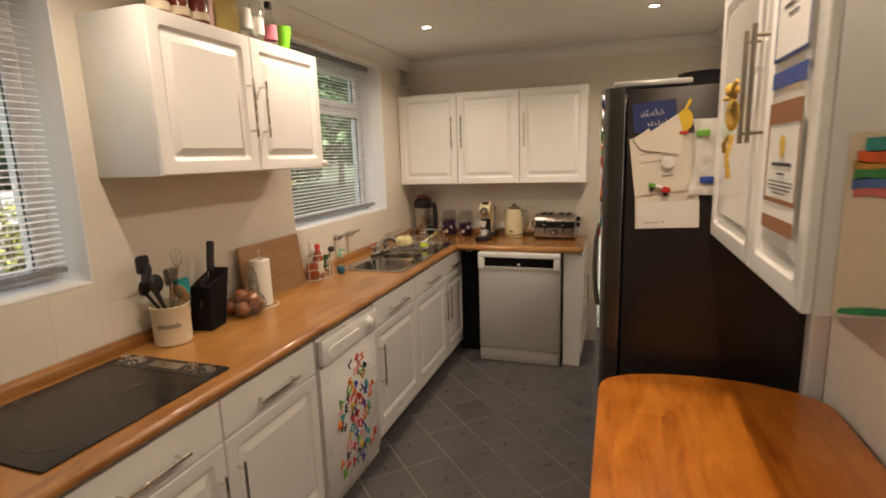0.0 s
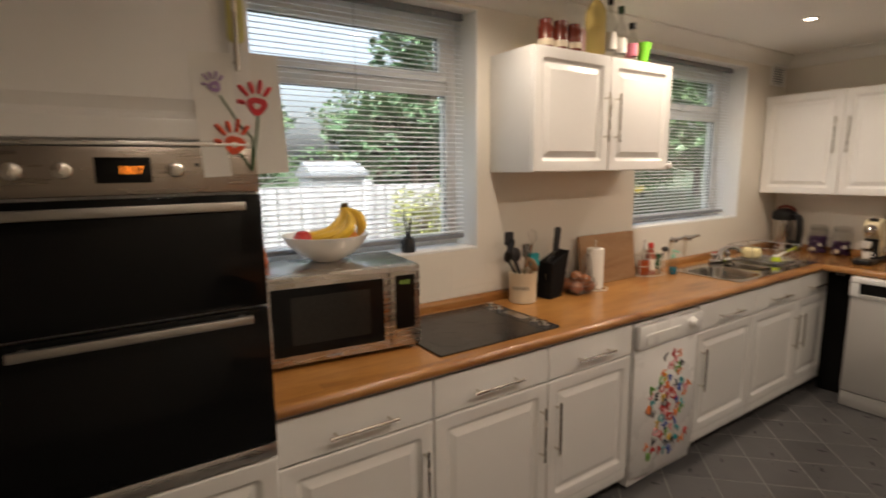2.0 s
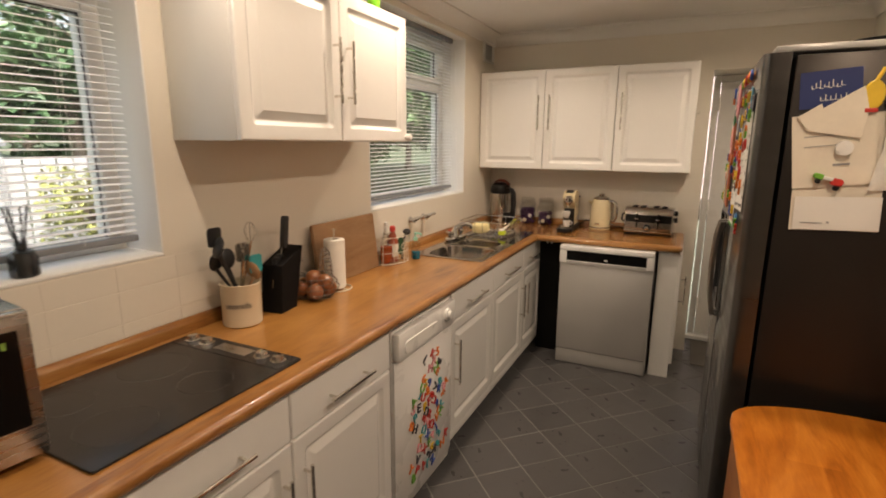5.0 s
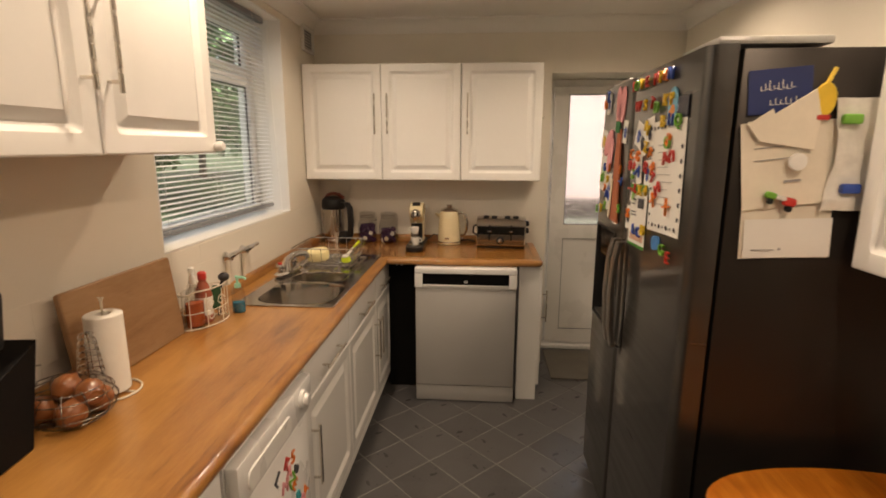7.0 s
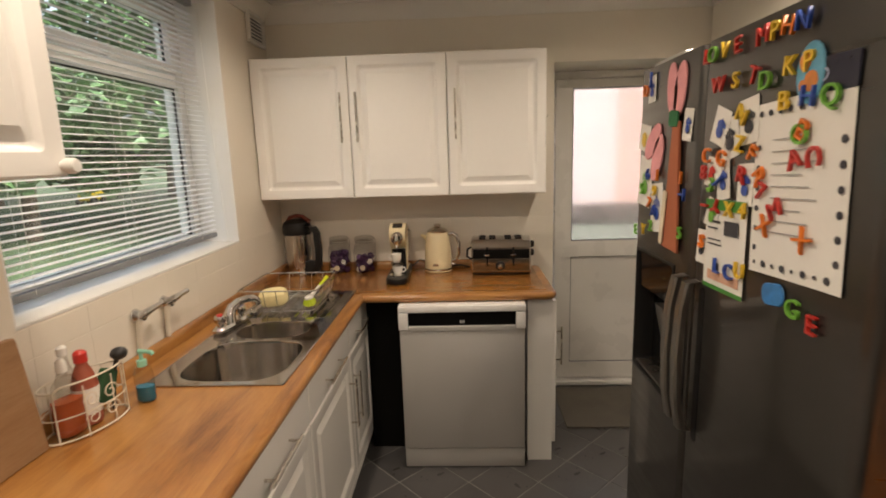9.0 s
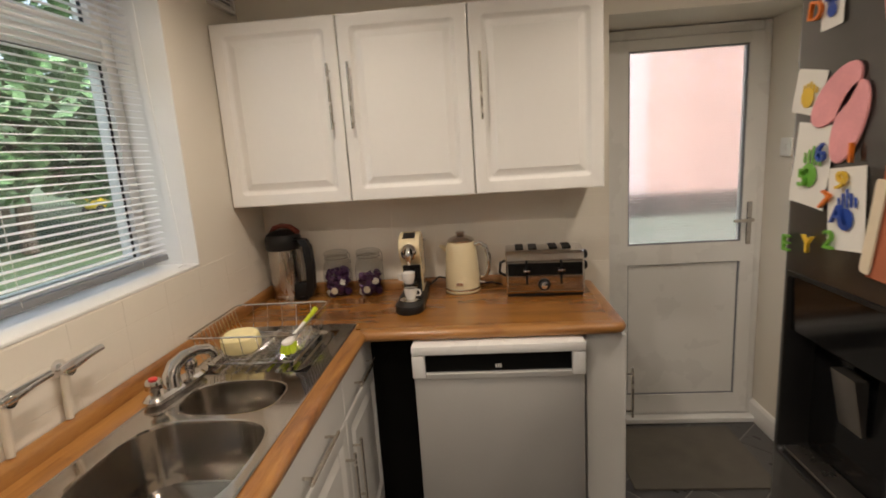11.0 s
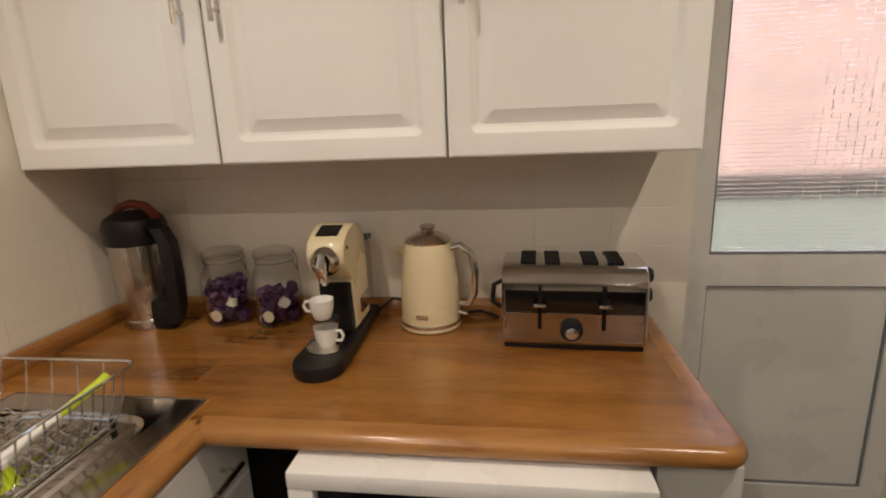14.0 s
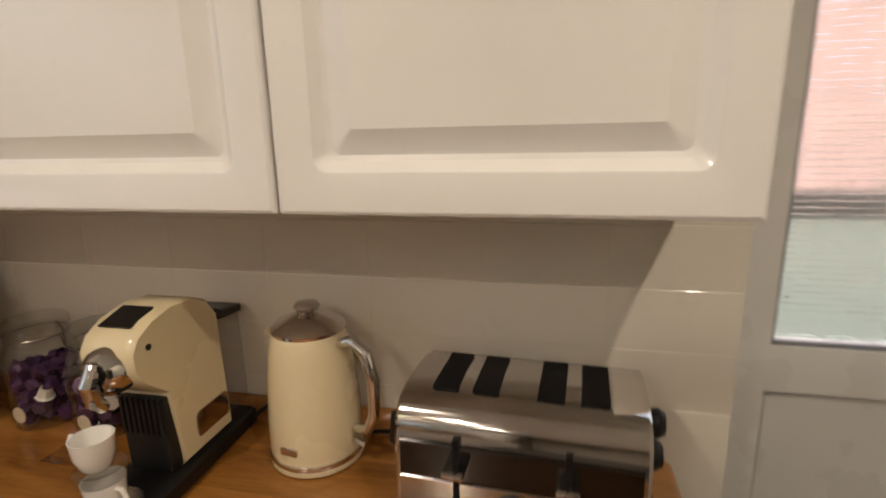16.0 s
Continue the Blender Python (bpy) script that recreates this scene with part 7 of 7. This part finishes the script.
solo("button_magnet", bm, CERAMIC, SIDE @ pose(0.552, -0.020, 1.534), "round white button magnet on the fridge side", "magnet")
cm = thing("toy_magnet", SIDE @ pose(0.528, -0.014, 1.438) @ pose(0, 0, 0, 0, 15, 0), "small green and red toy car magnet", "magnet")
for n, m_, x, z, sx_, sz_ in (("bonnet", GREEN, -0.028, 0.006, 0.014, 0.008), ("cabin", CERAMIC, -0.004, 0.006, 0.016, 0.006), ("boot", RED, 0.020, 0.002, 0.016, 0.011), ("wheel", BLACK, 0.024, -0.014, 0.008, 0.008), ("wheel", BLACK, -0.026, -0.008, 0.007, 0.007)):
    bm = bm_new()
    prism(bm, rrect(x - sx_, x + sx_, z - sz_, z + sz_, min(sx_, sz_) * 0.8), -0.014, 0.0, "y", 0.003)
    part(n, bm, m_, cm)
bg = thing("plastic_bag", SIDE @ pose(0.632, -0.002, 1.420), "crumpled clear bag pinned up with coloured clips", "bag")
bm = bm_new()
bmesh.ops.create_grid(bm, x_segments=14, y_segments=16, size=0.5, matrix=Matrix.Translation((0.07, -0.012, 0.13)) @ Matrix.Rotation(radians(90), 4, "X") @ Matrix.Diagonal((0.16, 0.27, 1, 1)))
for v in bm.verts:
    v.co.y += 0.012 * noise.noise(v.co * 28) - 0.004
    v.co.x += 0.02 * math.sin(v.co.z * 11)
bmesh.ops.solidify(bm, geom=bm.faces[:], thickness=0.0006)
part("bag", bm, mat("milky_plastic", (0.74, 0.71, 0.65), 0.35, var=0.15, scale=25, bump=0.05), bg)
for n, m_, x, z in (("clip", GREEN, 0.030, 0.215), ("clip", YELLOW, 0.110, 0.185), ("clip", BLUE, 0.050, 0.050)):
    bm = bm_new()
    box(bm, x - 0.022, x + 0.022, -0.034, -0.016, z - 0.012, z + 0.012, 0.005)
    part(n, bm, m_, bg)

# ---- on the fridge
bm = bm_new()
lathe(bm, [(0.10, 0.0), (0.105, 0.004), (0.112, 0.100), (0.115, 0.104), (0.108, 0.104), (0.100, 0.012), (0.001, 0.010)], 32)
solo("stock_pot", bm, BLACK, pose(0.735, 2.80, 1.8155), "black pot standing on top of the fridge", "pot")

# ---- notices and toy on the tall wall cupboard
ED = ecab.matrix_world
n1 = paper(ED @ pose(0.672, -0.0005, 0.482), 0.219, 0.290, "white notice with a navy border on the cupboard door", "notice", curl=0.001)
marks(n1, "border", NAVY, [(0.0, 0.219, 0.0, 0.008), (0.0, 0.007, 0.008, 0.29), (0.212, 0.219, 0.008, 0.29)], y=-0.003)
marks(n1, "text_line", INK, [(0.045, 0.175, 0.20, 0.207), (0.070, 0.150, 0.16, 0.172), (0.045, 0.175, 0.105, 0.110), (0.080, 0.140, 0.085, 0.089)], y=-0.003)
n1b = paper(ED @ pose(0.672, -0.0005, 0.427), 0.219, 0.034, "blue printed strip on the cupboard door", "notice", mat("blue_card", (0.03, 0.07, 0.30), 0.5, var=0.1, scale=12, bump=0.0), curl=0.001)
n2 = paper(ED @ pose(0.675, -0.0005, 0.127), 0.217, 0.270, "cream notice with a brown border on the cupboard door", "notice", curl=0.001)
marks(n2, "border", BROWN, [(0.0, 0.217, 0.225, 0.270), (0.0, 0.007, 0.07, 0.225), (0.210, 0.217, 0.07, 0.225), (0.0, 0.217, 0.060, 0.070), (0.0, 0.217, 0.0, 0.030)], y=-0.003)
marks(n2, "emblem", YELLOW, [(0.108, 0.185, 0.018), (0.108, 0.168, 0.015)], y=-0.003)
marks(n2, "text_line", INK, [(0.045, 0.175, 0.138, 0.145), (0.085, 0.135, 0.120, 0.124), (0.03, 0.19, 0.104, 0.1065), (0.03, 0.19, 0.096, 0.0985), (0.04, 0.18, 0.088, 0.0905), (0.07, 0.15, 0.080, 0.0825)], y=-0.003)
bm = bm_new()
S0 = Vector((0.575, -0.060, 0.385))
ball(bm, S0 + Vector((0, 0, 0)), 0.016, 2.5, 14)
ball(bm, S0 + Vector((0.0, -0.004, 0.058)), 0.017, 1.0, 14)
for dx_, dz_, dx2, dz2 in ((0.02, 0.04, 0.055, 0.075), (-0.02, 0.04, -0.085, 0.045), (0.012, -0.05, 0.022, -0.155), (-0.014, -0.05, -0.045, -0.09)):
    tube(bm, [S0 + Vector((dx_, 0, dz_)), S0 + Vector(((dx_ + dx2) / 2, -0.010, (dz_ + dz2) / 2)), S0 + Vector((dx2, -0.004, dz2))], [0.006, 0.005, 0.006], 8)
solo("soft_toy", bm, mat("orange_plush", (0.60, 0.36, 0.07), 0.9, var=0.75, scale=24, fine=160, bump=0.4), ED, "small orange and yellow soft toy hung on the cupboard handle", "soft toy")
END = pose(0, 1.2595, 0)
pt = paper(END @ pose(0.748, 0, 1.296), 0.300, 0.318, "child's painting with bands of bright paint", "painting", PAPER_CREAM, 0.002)
PB = (("teal_paint", (0.03, 0.28, 0.26), 0.286, 0.308, 0.022), ("orange_paint", (0.66, 0.11, 0.02), 0.266, 0.288, 0.012), ("ochre_paint", (0.52, 0.26, 0.04), 0.256, 0.268, 0.008), ("green_paint", (0.05, 0.28, 0.08), 0.238, 0.258, 0.010), ("blue_paint", (0.08, 0.16, 0.40), 0.222, 0.240, 0.008), ("pink_paint", (0.62, 0.16, 0.15), 0.210, 0.224, 0.012))
rng = random.Random(44)
for n_, c_, z0, z1, x0 in PB:
    bm = bm_new()
    xs = [x0 + (0.286 - x0) * k / 14 for k in range(15)]
    up_ = [(x, z1 + rng.uniform(-0.003, 0.003)) for x in xs]
    lo_ = [(x, z0 + rng.uniform(-0.003, 0.003)) for x in xs]
    prism(bm, lo_ + up_[::-1], -0.0052 - 0.0002 * (z0 > 0.24), -0.0046, "y")
    part("paint_band", bm, mat(n_, c_, 0.6, var=0.35, scale=30, bump=0.1), pt, smooth=False)

for n_, c_, m_ in (("tree_crown", [(0.098, 0.120), (0.112, 0.100), (0.150, 0.094), (0.186, 0.104), (0.196, 0.130), (0.180, 0.158), (0.146, 0.166), (0.112, 0.152)], ("yellow_green_paint", (0.42, 0.42, 0.05))), ("tree_trunk", [(0.126, 0.012), (0.156, 0.012), (0.150, 0.060), (0.152, 0.092), (0.132, 0.092), (0.136, 0.060)], ("brown_paint", (0.16, 0.07, 0.025))), ("grass_band", [(0.006, 0.001), (0.060, -0.001), (0.150, 0.001), (0.290, 0.0), (0.288, 0.014), (0.200, 0.010), (0.120, 0.011), (0.050, 0.014), (0.010, 0.010)], ("grass_paint", (0.02, 0.24, 0.10)))):
    bm = bm_new()
    prism(bm, c_, -0.0052, -0.0046, "y")
    part(n_, bm, mat(m_[0], m_[1], 0.6, var=0.4, scale=40, bump=0.1), pt, smooth=False)

# ---- handprint painting on the oven housing
HP = pose(-0.7615, 0.155, 1.562, 0, 0, 90) @ pose(0, 0, 0, 0, -3, 0)
hp = paper(HP, 0.208, 0.295, "white sheet with red handprint flowers and green stems", "painting", PAPER, 0.004)
PR, PO, PG, PP = mat("red_hand_paint", (0.60, 0.03, 0.04), 0.6, var=0.3, scale=40, bump=0.05), mat("orange_hand_paint", (0.70, 0.09, 0.03), 0.6, var=0.3, scale=40, bump=0.05), mat("green_stem_paint", (0.05, 0.13, 0.04), 0.6, var=0.3, scale=40, bump=0.05), mat("lilac_paint", (0.35, 0.22, 0.42), 0.6, var=0.3, scale=40, bump=0.05)


def flower(p, material, x, z, s):
    """A painted handprint: a ring-shaped palm and five finger dabs."""
    bm = bm_new()
    rim = [(1.0 + 0.10 * math.sin(3 * a + x * 90), a) for a in [2 * math.pi * k / 20 for k in range(20)]]
    for y0, y1 in ((-0.0046, -0.0054),):
        loft(bm, [[(x + s * 0.80 * q * w * math.cos(a), y, z + s * 0.72 * q * w * math.sin(a)) for w, a in rim] for q, y in ((1.0, y0), (1.0, y1), (0.34, y1), (0.34, y0))], cap=False)
    part("palm_print", bm, material, p, smooth=False)
    for k in range(5):
        a = radians(50 + k * 26) if k < 4 else radians(165)
        n0, n1 = (1.0, 1.9 + 0.15 * (k % 2)) if k < 4 else (0.95, 1.55)
        bm = bm_new()
        tube(bm, [(x + s * q * math.cos(a), -0.005, z + s * q * math.sin(a)) for q in (n0, (n0 + n1) / 2, n1)], [s * 0.13, s * 0.19, s * 0.15], 7)
        part("finger_print", bm, material, p, smooth=False)


flower(hp, PR, 0.145, 0.170, 0.031)
flower(hp, PO, 0.080, 0.076, 0.031)
flower(hp, PP, 0.050, 0.215, 0.018)
bm = bm_new()
for a in ([(0.060, 0.195), (0.10, 0.12), (0.125, 0.09), (0.115, 0.01)], [(0.145, 0.145), (0.135, 0.09), (0.115, 0.01)], [(0.09, 0.055), (0.115, 0.01)]):
    tube(bm, [(x, -0.005, z) for x, z in a], 0.0022, 6)
part("stem", bm, PG, hp, smooth=False)
bm = bm_new()
prism(bm, rrect(-0.02, 0.02, -0.06, 0.05, 0.016), -0.008, 0.0, "y", 0.003)
solo("hanging_tag", bm, mat("lemon_card", (0.62, 0.58, 0.22), 0.7, var=0.1, scale=20, bump=0.05), pose(-0.795, 0.252, 1.945, 0, 0, 90) @ pose(0, -0.036, 0), "pale yellow card tag hanging from the door handle", "tag")

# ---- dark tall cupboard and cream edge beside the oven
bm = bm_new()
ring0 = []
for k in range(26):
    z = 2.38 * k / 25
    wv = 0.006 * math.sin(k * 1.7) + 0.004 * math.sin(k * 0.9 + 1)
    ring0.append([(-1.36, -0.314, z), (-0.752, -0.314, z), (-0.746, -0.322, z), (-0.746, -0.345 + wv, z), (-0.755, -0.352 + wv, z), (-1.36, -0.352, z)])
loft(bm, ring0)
# The nib's shade is put into this darker paint; its own colour is unknown.
solo("wall_nib", bm, mat("shaded_nib_paint", (0.40, 0.34, 0.26), 0.65, var=0.12, scale=5, fine=120, bump=0.12), Matrix(), "narrow plaster edge beside the oven housing, coloured as in shade", "wall", kind="structure")
dc = thing("dark_cupboard", pose(-0.765, -1.20, 0, 0, 0, 90), "tall dark brown cupboard door beside the oven", "cupboard")
bm = bm_new()
box(bm, 0.0, 0.838, 0.012, 0.58, 0.0, 2.30)
part("body", bm, DARK_GAP, dc, smooth=False)
bm = bm_new()
box(bm, 0.002, 0.836, -0.010, 0.011, 0.02, 2.29, 0.004)
part("door", bm, DARK_GAP, dc)
tw = paper(pose(-0.777, -0.68, 1.43, 0, 0, 90), 0.29, 0.36, "orange and white printed sheet on the dark door", "poster", PAPER, 0.002)
marks(tw, "print", mat("orange_sheet_print", (0.72, 0.36, 0.04), 0.6, var=0.4, scale=14, bump=0.0), [(0.0, 0.284, 0.06, 0.30), (0.0, 0.288, 0.32, 0.36)], y=-0.004)
marks(tw, "figure", PAPER, [(0.245, 0.17, 0.025), (0.20, 0.23, 0.03), (0.15, 0.12, 0.04)], y=-0.0046)

# ---------------------------------------------------------------- wall fittings, floor things
vt = thing("wall_vent", pose(WX, 4.24, 2.175, 0, 0, 90), "square white louvred vent high on the wall", "vent")
bm = bm_new()
for q in ((0, 0.21, 0, 0.016), (0, 0.21, 0.144, 0.16), (0, 0.016, 0.016, 0.144), (0.194, 0.21, 0.016, 0.144)):
    box(bm, q[0], q[1], -0.022, -0.001, q[2], q[3], 0.004)
part("frame", bm, WHITE_PLASTIC, vt)
bm = bm_new()
box(bm, 0.016, 0.194, -0.006, -0.001, 0.016, 0.144)
part("backing", bm, RAIL_GREY, vt, smooth=False)
for i in range(7):
    bm = bm_new()
    prism(bm, [(-0.018, 0.020 + i * 0.0178), (-0.016, 0.019 + i * 0.0178), (-0.006, 0.031 + i * 0.0178), (-0.008, 0.032 + i * 0.0178)], 0.016, 0.194, "x")
    part("louvre", bm, WHITE_PLASTIC, vt, smooth=False)
sw = thing("light_switch", pose(EX, 4.705, 1.415, 0, 0, -90), "white single rocker light switch", "switch")
bm = bm_new()
prism(bm, rrect(0, 0.086, 0, 0.086, 0.006), -0.009, 0.0, "y", 0.002)
part("plate", bm, WHITE_PLASTIC, sw)
bm = bm_new()
prism(bm, [(-0.009, 0.030), (-0.014, 0.058), (-0.009, 0.058)], 0.036, 0.050, "x")
part("rocker", bm, WHITE_PLASTIC, sw)
bm = bm_new()
loft(bm, [[(EX, y, 0.0), (EX - 0.016, y, 0.0), (EX - 0.016, y, 0.095), (EX - 0.008, y, 0.110), (EX, y, 0.112)] for y in (4.575, 4.832)])
structure("baseboard", bm, GLOSS_WHITE, "short white painted skirting by the door", "baseboard")
bm = bm_new()
box(bm, DX0, DX1, 4.775, 4.832, 0.0, 0.030, 0.006)
structure("threshold", bm, REVEAL_PAINT, "white painted door threshold", "trim")
bm = bm_new()
bmesh.ops.create_grid(bm, x_segments=22, y_segments=16, size=0.5, matrix=Matrix.Translation((0.60, 4.48, 0.010)) @ Matrix.Diagonal((0.62, 0.50, 1, 1)))
for v in bm.verts:
    v.co.z += 0.0025 * noise.noise(v.co * 60)
ret = bmesh.ops.extrude_face_region(bm, geom=bm.faces[:])
for v in ret["geom"]:
    if isinstance(v, bmesh.types.BMVert):
        v.co.z = 0.0005
solo("doormat", bm, MAT_FIBRE, Matrix(), "worn grey-beige doormat before the back door", "mat")
bn = thing("waste_bin", pose(0.922, 4.115, 0), "small pale grey round bin by the wall", "bin")
bm = bm_new()
lathe(bm, [(0.075, 0.0), (0.080, 0.004), (0.095, 0.233), (0.098, 0.240), (0.092, 0.240), (0.074, 0.012), (0.001, 0.010)], 30)
part("bucket", bm, SILVER_DOOR, bn)
bm = bm_new()
tube(bm, [(0.096 * math.cos(a), 0.096 * math.sin(a), 0.240) for a in [2 * math.pi * q / 30 for q in range(30)]], 0.006, 8, closed=True)
part("rim", bm, STEEL_BAR, bn, "dull steel rim")
# White board added in place of a bright strip on the wall.
bm = bm_new()
box(bm, 1.035, EX - 0.001, 2.205, 2.285, 0.0, 1.285, 0.004)
solo("bright_strip_board", bm, GLOSS_WHITE, Matrix(), "narrow white board added for the bright strip between table and fridge", "boxing")
ky = thing("key_hook", pose(0.1488, 4.300, 1.760, 0, 0, 90), "small brass hook on the side of the wall cupboard", "hook")
bm = bm_new()
box(bm, -0.008, 0.008, -0.0115, -0.0085, -0.02, 0.02, 0.001)
part("plate", bm, STEEL_BAR, ky)
bm = bm_new()
tube(bm, [(0, -0.010, 0.0), (0, -0.025, -0.004), (0, -0.030, 0.008)], 0.0022, 6)
part("hook", bm, STEEL_BAR, ky)
for x in (-0.765, -0.735):
    bm = bm_new()
    lathe(bm, [(0.008, 0.0), (0.008, -0.004), (0.001, -0.005)], 14, axis="y")
    solo("screw_cap", bm, SILVER_DOOR, pose(x + 0.02, 4.0595, 0.835), "small grey cap on the dark corner board", "cap", "screw caps")
# bead chain of the sink blind, crumpled on the sill
bm = bm_new()
tube(bm, [(WX - 0.060, 3.865, 2.22), (WX - 0.055, 3.868, 1.80), (WX - 0.045, 3.872, 1.45), (WX - 0.040, 3.880, 1.25), (WX - 0.035, 3.870, 1.203), (WX - 0.030, 3.83, 1.201), (WX - 0.020, 3.86, 1.202), (WX - 0.028, 3.89, 1.201)], 0.0018, 6)
cord = part("pull_cord", bm, WHITE_PLASTIC, blind_b, "thin white pull cord trailing on to the sill")
cord.matrix_parent_inverse = blind_b.matrix_world.inverted()
bm = bm_new()
tube(bm, [(WX - 0.055, 0.86, 2.25), (WX - 0.055, 0.862, 1.30)], 0.0030, 6)
wand = part("tilt_wand", bm, CLEAR_PLASTIC, blind_a, "clear tilting wand")
wand.matrix_parent_inverse = blind_a.matrix_world.inverted()

# ---- magnets on the slimline dishwasher
rng = random.Random(77)
SDM = sd.matrix_world
cols = [R_, R_, O_, O_, G_, B_, PINK, TEAL, INK, Y_]
cname = ["red", "red", "orange", "orange", "green", "blue", "pink", "teal", "black", "yellow"]
spots = []
while len(spots) < 64:
    x, z = rng.gauss(0.275, 0.085), rng.uniform(0.14, 0.665)
    if abs(x - 0.27) > 0.17 - 0.06 * (z > 0.55) or (z > 0.52 and rng.random() < 0.65):
        continue
    if any((x - a) ** 2 + (z - b) ** 2 < 0.030 ** 2 for a, b in spots):
        continue
    spots.append((x, z))
for i, (x, z) in enumerate(spots):
    k = rng.randrange(10)
    ydr = -0.018 * (1 - ((x - 0.265) / 0.262) ** 4)
    magnet(rng.choice("ABCDEFGHJKLMNPRSTUVXYZ235689"), cols[k], SDM @ pose(x, ydr - 0.0005, z) @ pose(0, 0, 0, 0, rng.uniform(-60, 60), 0), 0.041, 0.005, label="%s plastic letter magnet on the dishwasher" % cname[k], group="dishwasher magnets")

# ---------------------------------------------------------------- floor tiles, wall tiles
TS, TH = 0.2404, 0.0030
bm = bm_new()
h = TS / 2 - 0.0030
loft(bm, [[(sx * (h - i), sy * (h - i), z) for sx, sy in ((1, 1), (-1, 1), (-1, -1), (1, -1))] for i, z in ((0, -0.003), (0, -0.0008), (0.0012, 0.0))])
tile_me = as_mesh("tile", bm, FLOOR_TILE, False)
rng = random.Random(11)
D = TS * math.sqrt(2)
for i in range(-3, 5):
    for j in range(-15, 6):
        for k in (0, 1):
            x, y = -0.283 + (i + k / 2) * D, 3.24 + (j + k / 2) * D
            if -1.0 < x < 1.25 and -1.75 < y < 4.9:
                o = new("tile", tile_me)
                o.parent = floor
                o.matrix_basis = pose(x, y, rng.uniform(-0.0004, 0.0), 0, 0, 45 + 90 * rng.randrange(4))
# painted wall tiles
bm = bm_new()
loft(bm, [[(px, -y, pz) for px, pz in rrect(0.0002 + i * 0.3, 0.1998 - i * 0.3, 0.001 + i, 0.1015 - i, 0.002, 1)] for i, y in ((0, 0.0), (0, 0.0010), (0.0006, 0.0014))])
wt_full = as_mesh("wall_tile", bm, TILE_PAINT, False)
bm = bm_new()
loft(bm, [[(px, -y, pz) for px, pz in rrect(0.0002 + i * 0.3, 0.1998 - i * 0.3, 0.001 + i, 0.042 - i, 0.002, 1)] for i, y in ((0, 0.0), (0, 0.0010), (0.0006, 0.0014))])
wt_low = as_mesh("wall_tile", bm, TILE_PAINT, False)
bm = bm_new()
loft(bm, [[(px, -y, pz) for px, pz in rrect(0.0002 + i * 0.3, 0.1998 - i * 0.3, 0.001 + i, 0.078 - i, 0.002, 1)] for i, y in ((0, 0.0), (0, 0.0010), (0.0006, 0.0014))])
wt_top = as_mesh("wall_tile", bm, TILE_PAINT, False)
ROWS_Z = [(0.9575, wt_low), (1.0005, wt_full), (1.1030, wt_top)]
for i in range(21):
    for z, me in ROWS_Z:
        o = new("wall_tile", me)
        o.parent, o.matrix_basis = wall_west, pose(WX - 0.0003, 0.294 + i * 0.2, z, 0, 0, 90)
for i in range(8):
    for z, me in ((0.9575, wt_low), (1.0005, wt_full), (1.1030, wt_full), (1.2055, wt_full), (1.3080, wt_full)):
        o = new("wall_tile", me)
        o.parent, o.matrix_basis = wall_north, pose(DX0 - 0.2 - i * 0.2, BY + 0.0003, z)
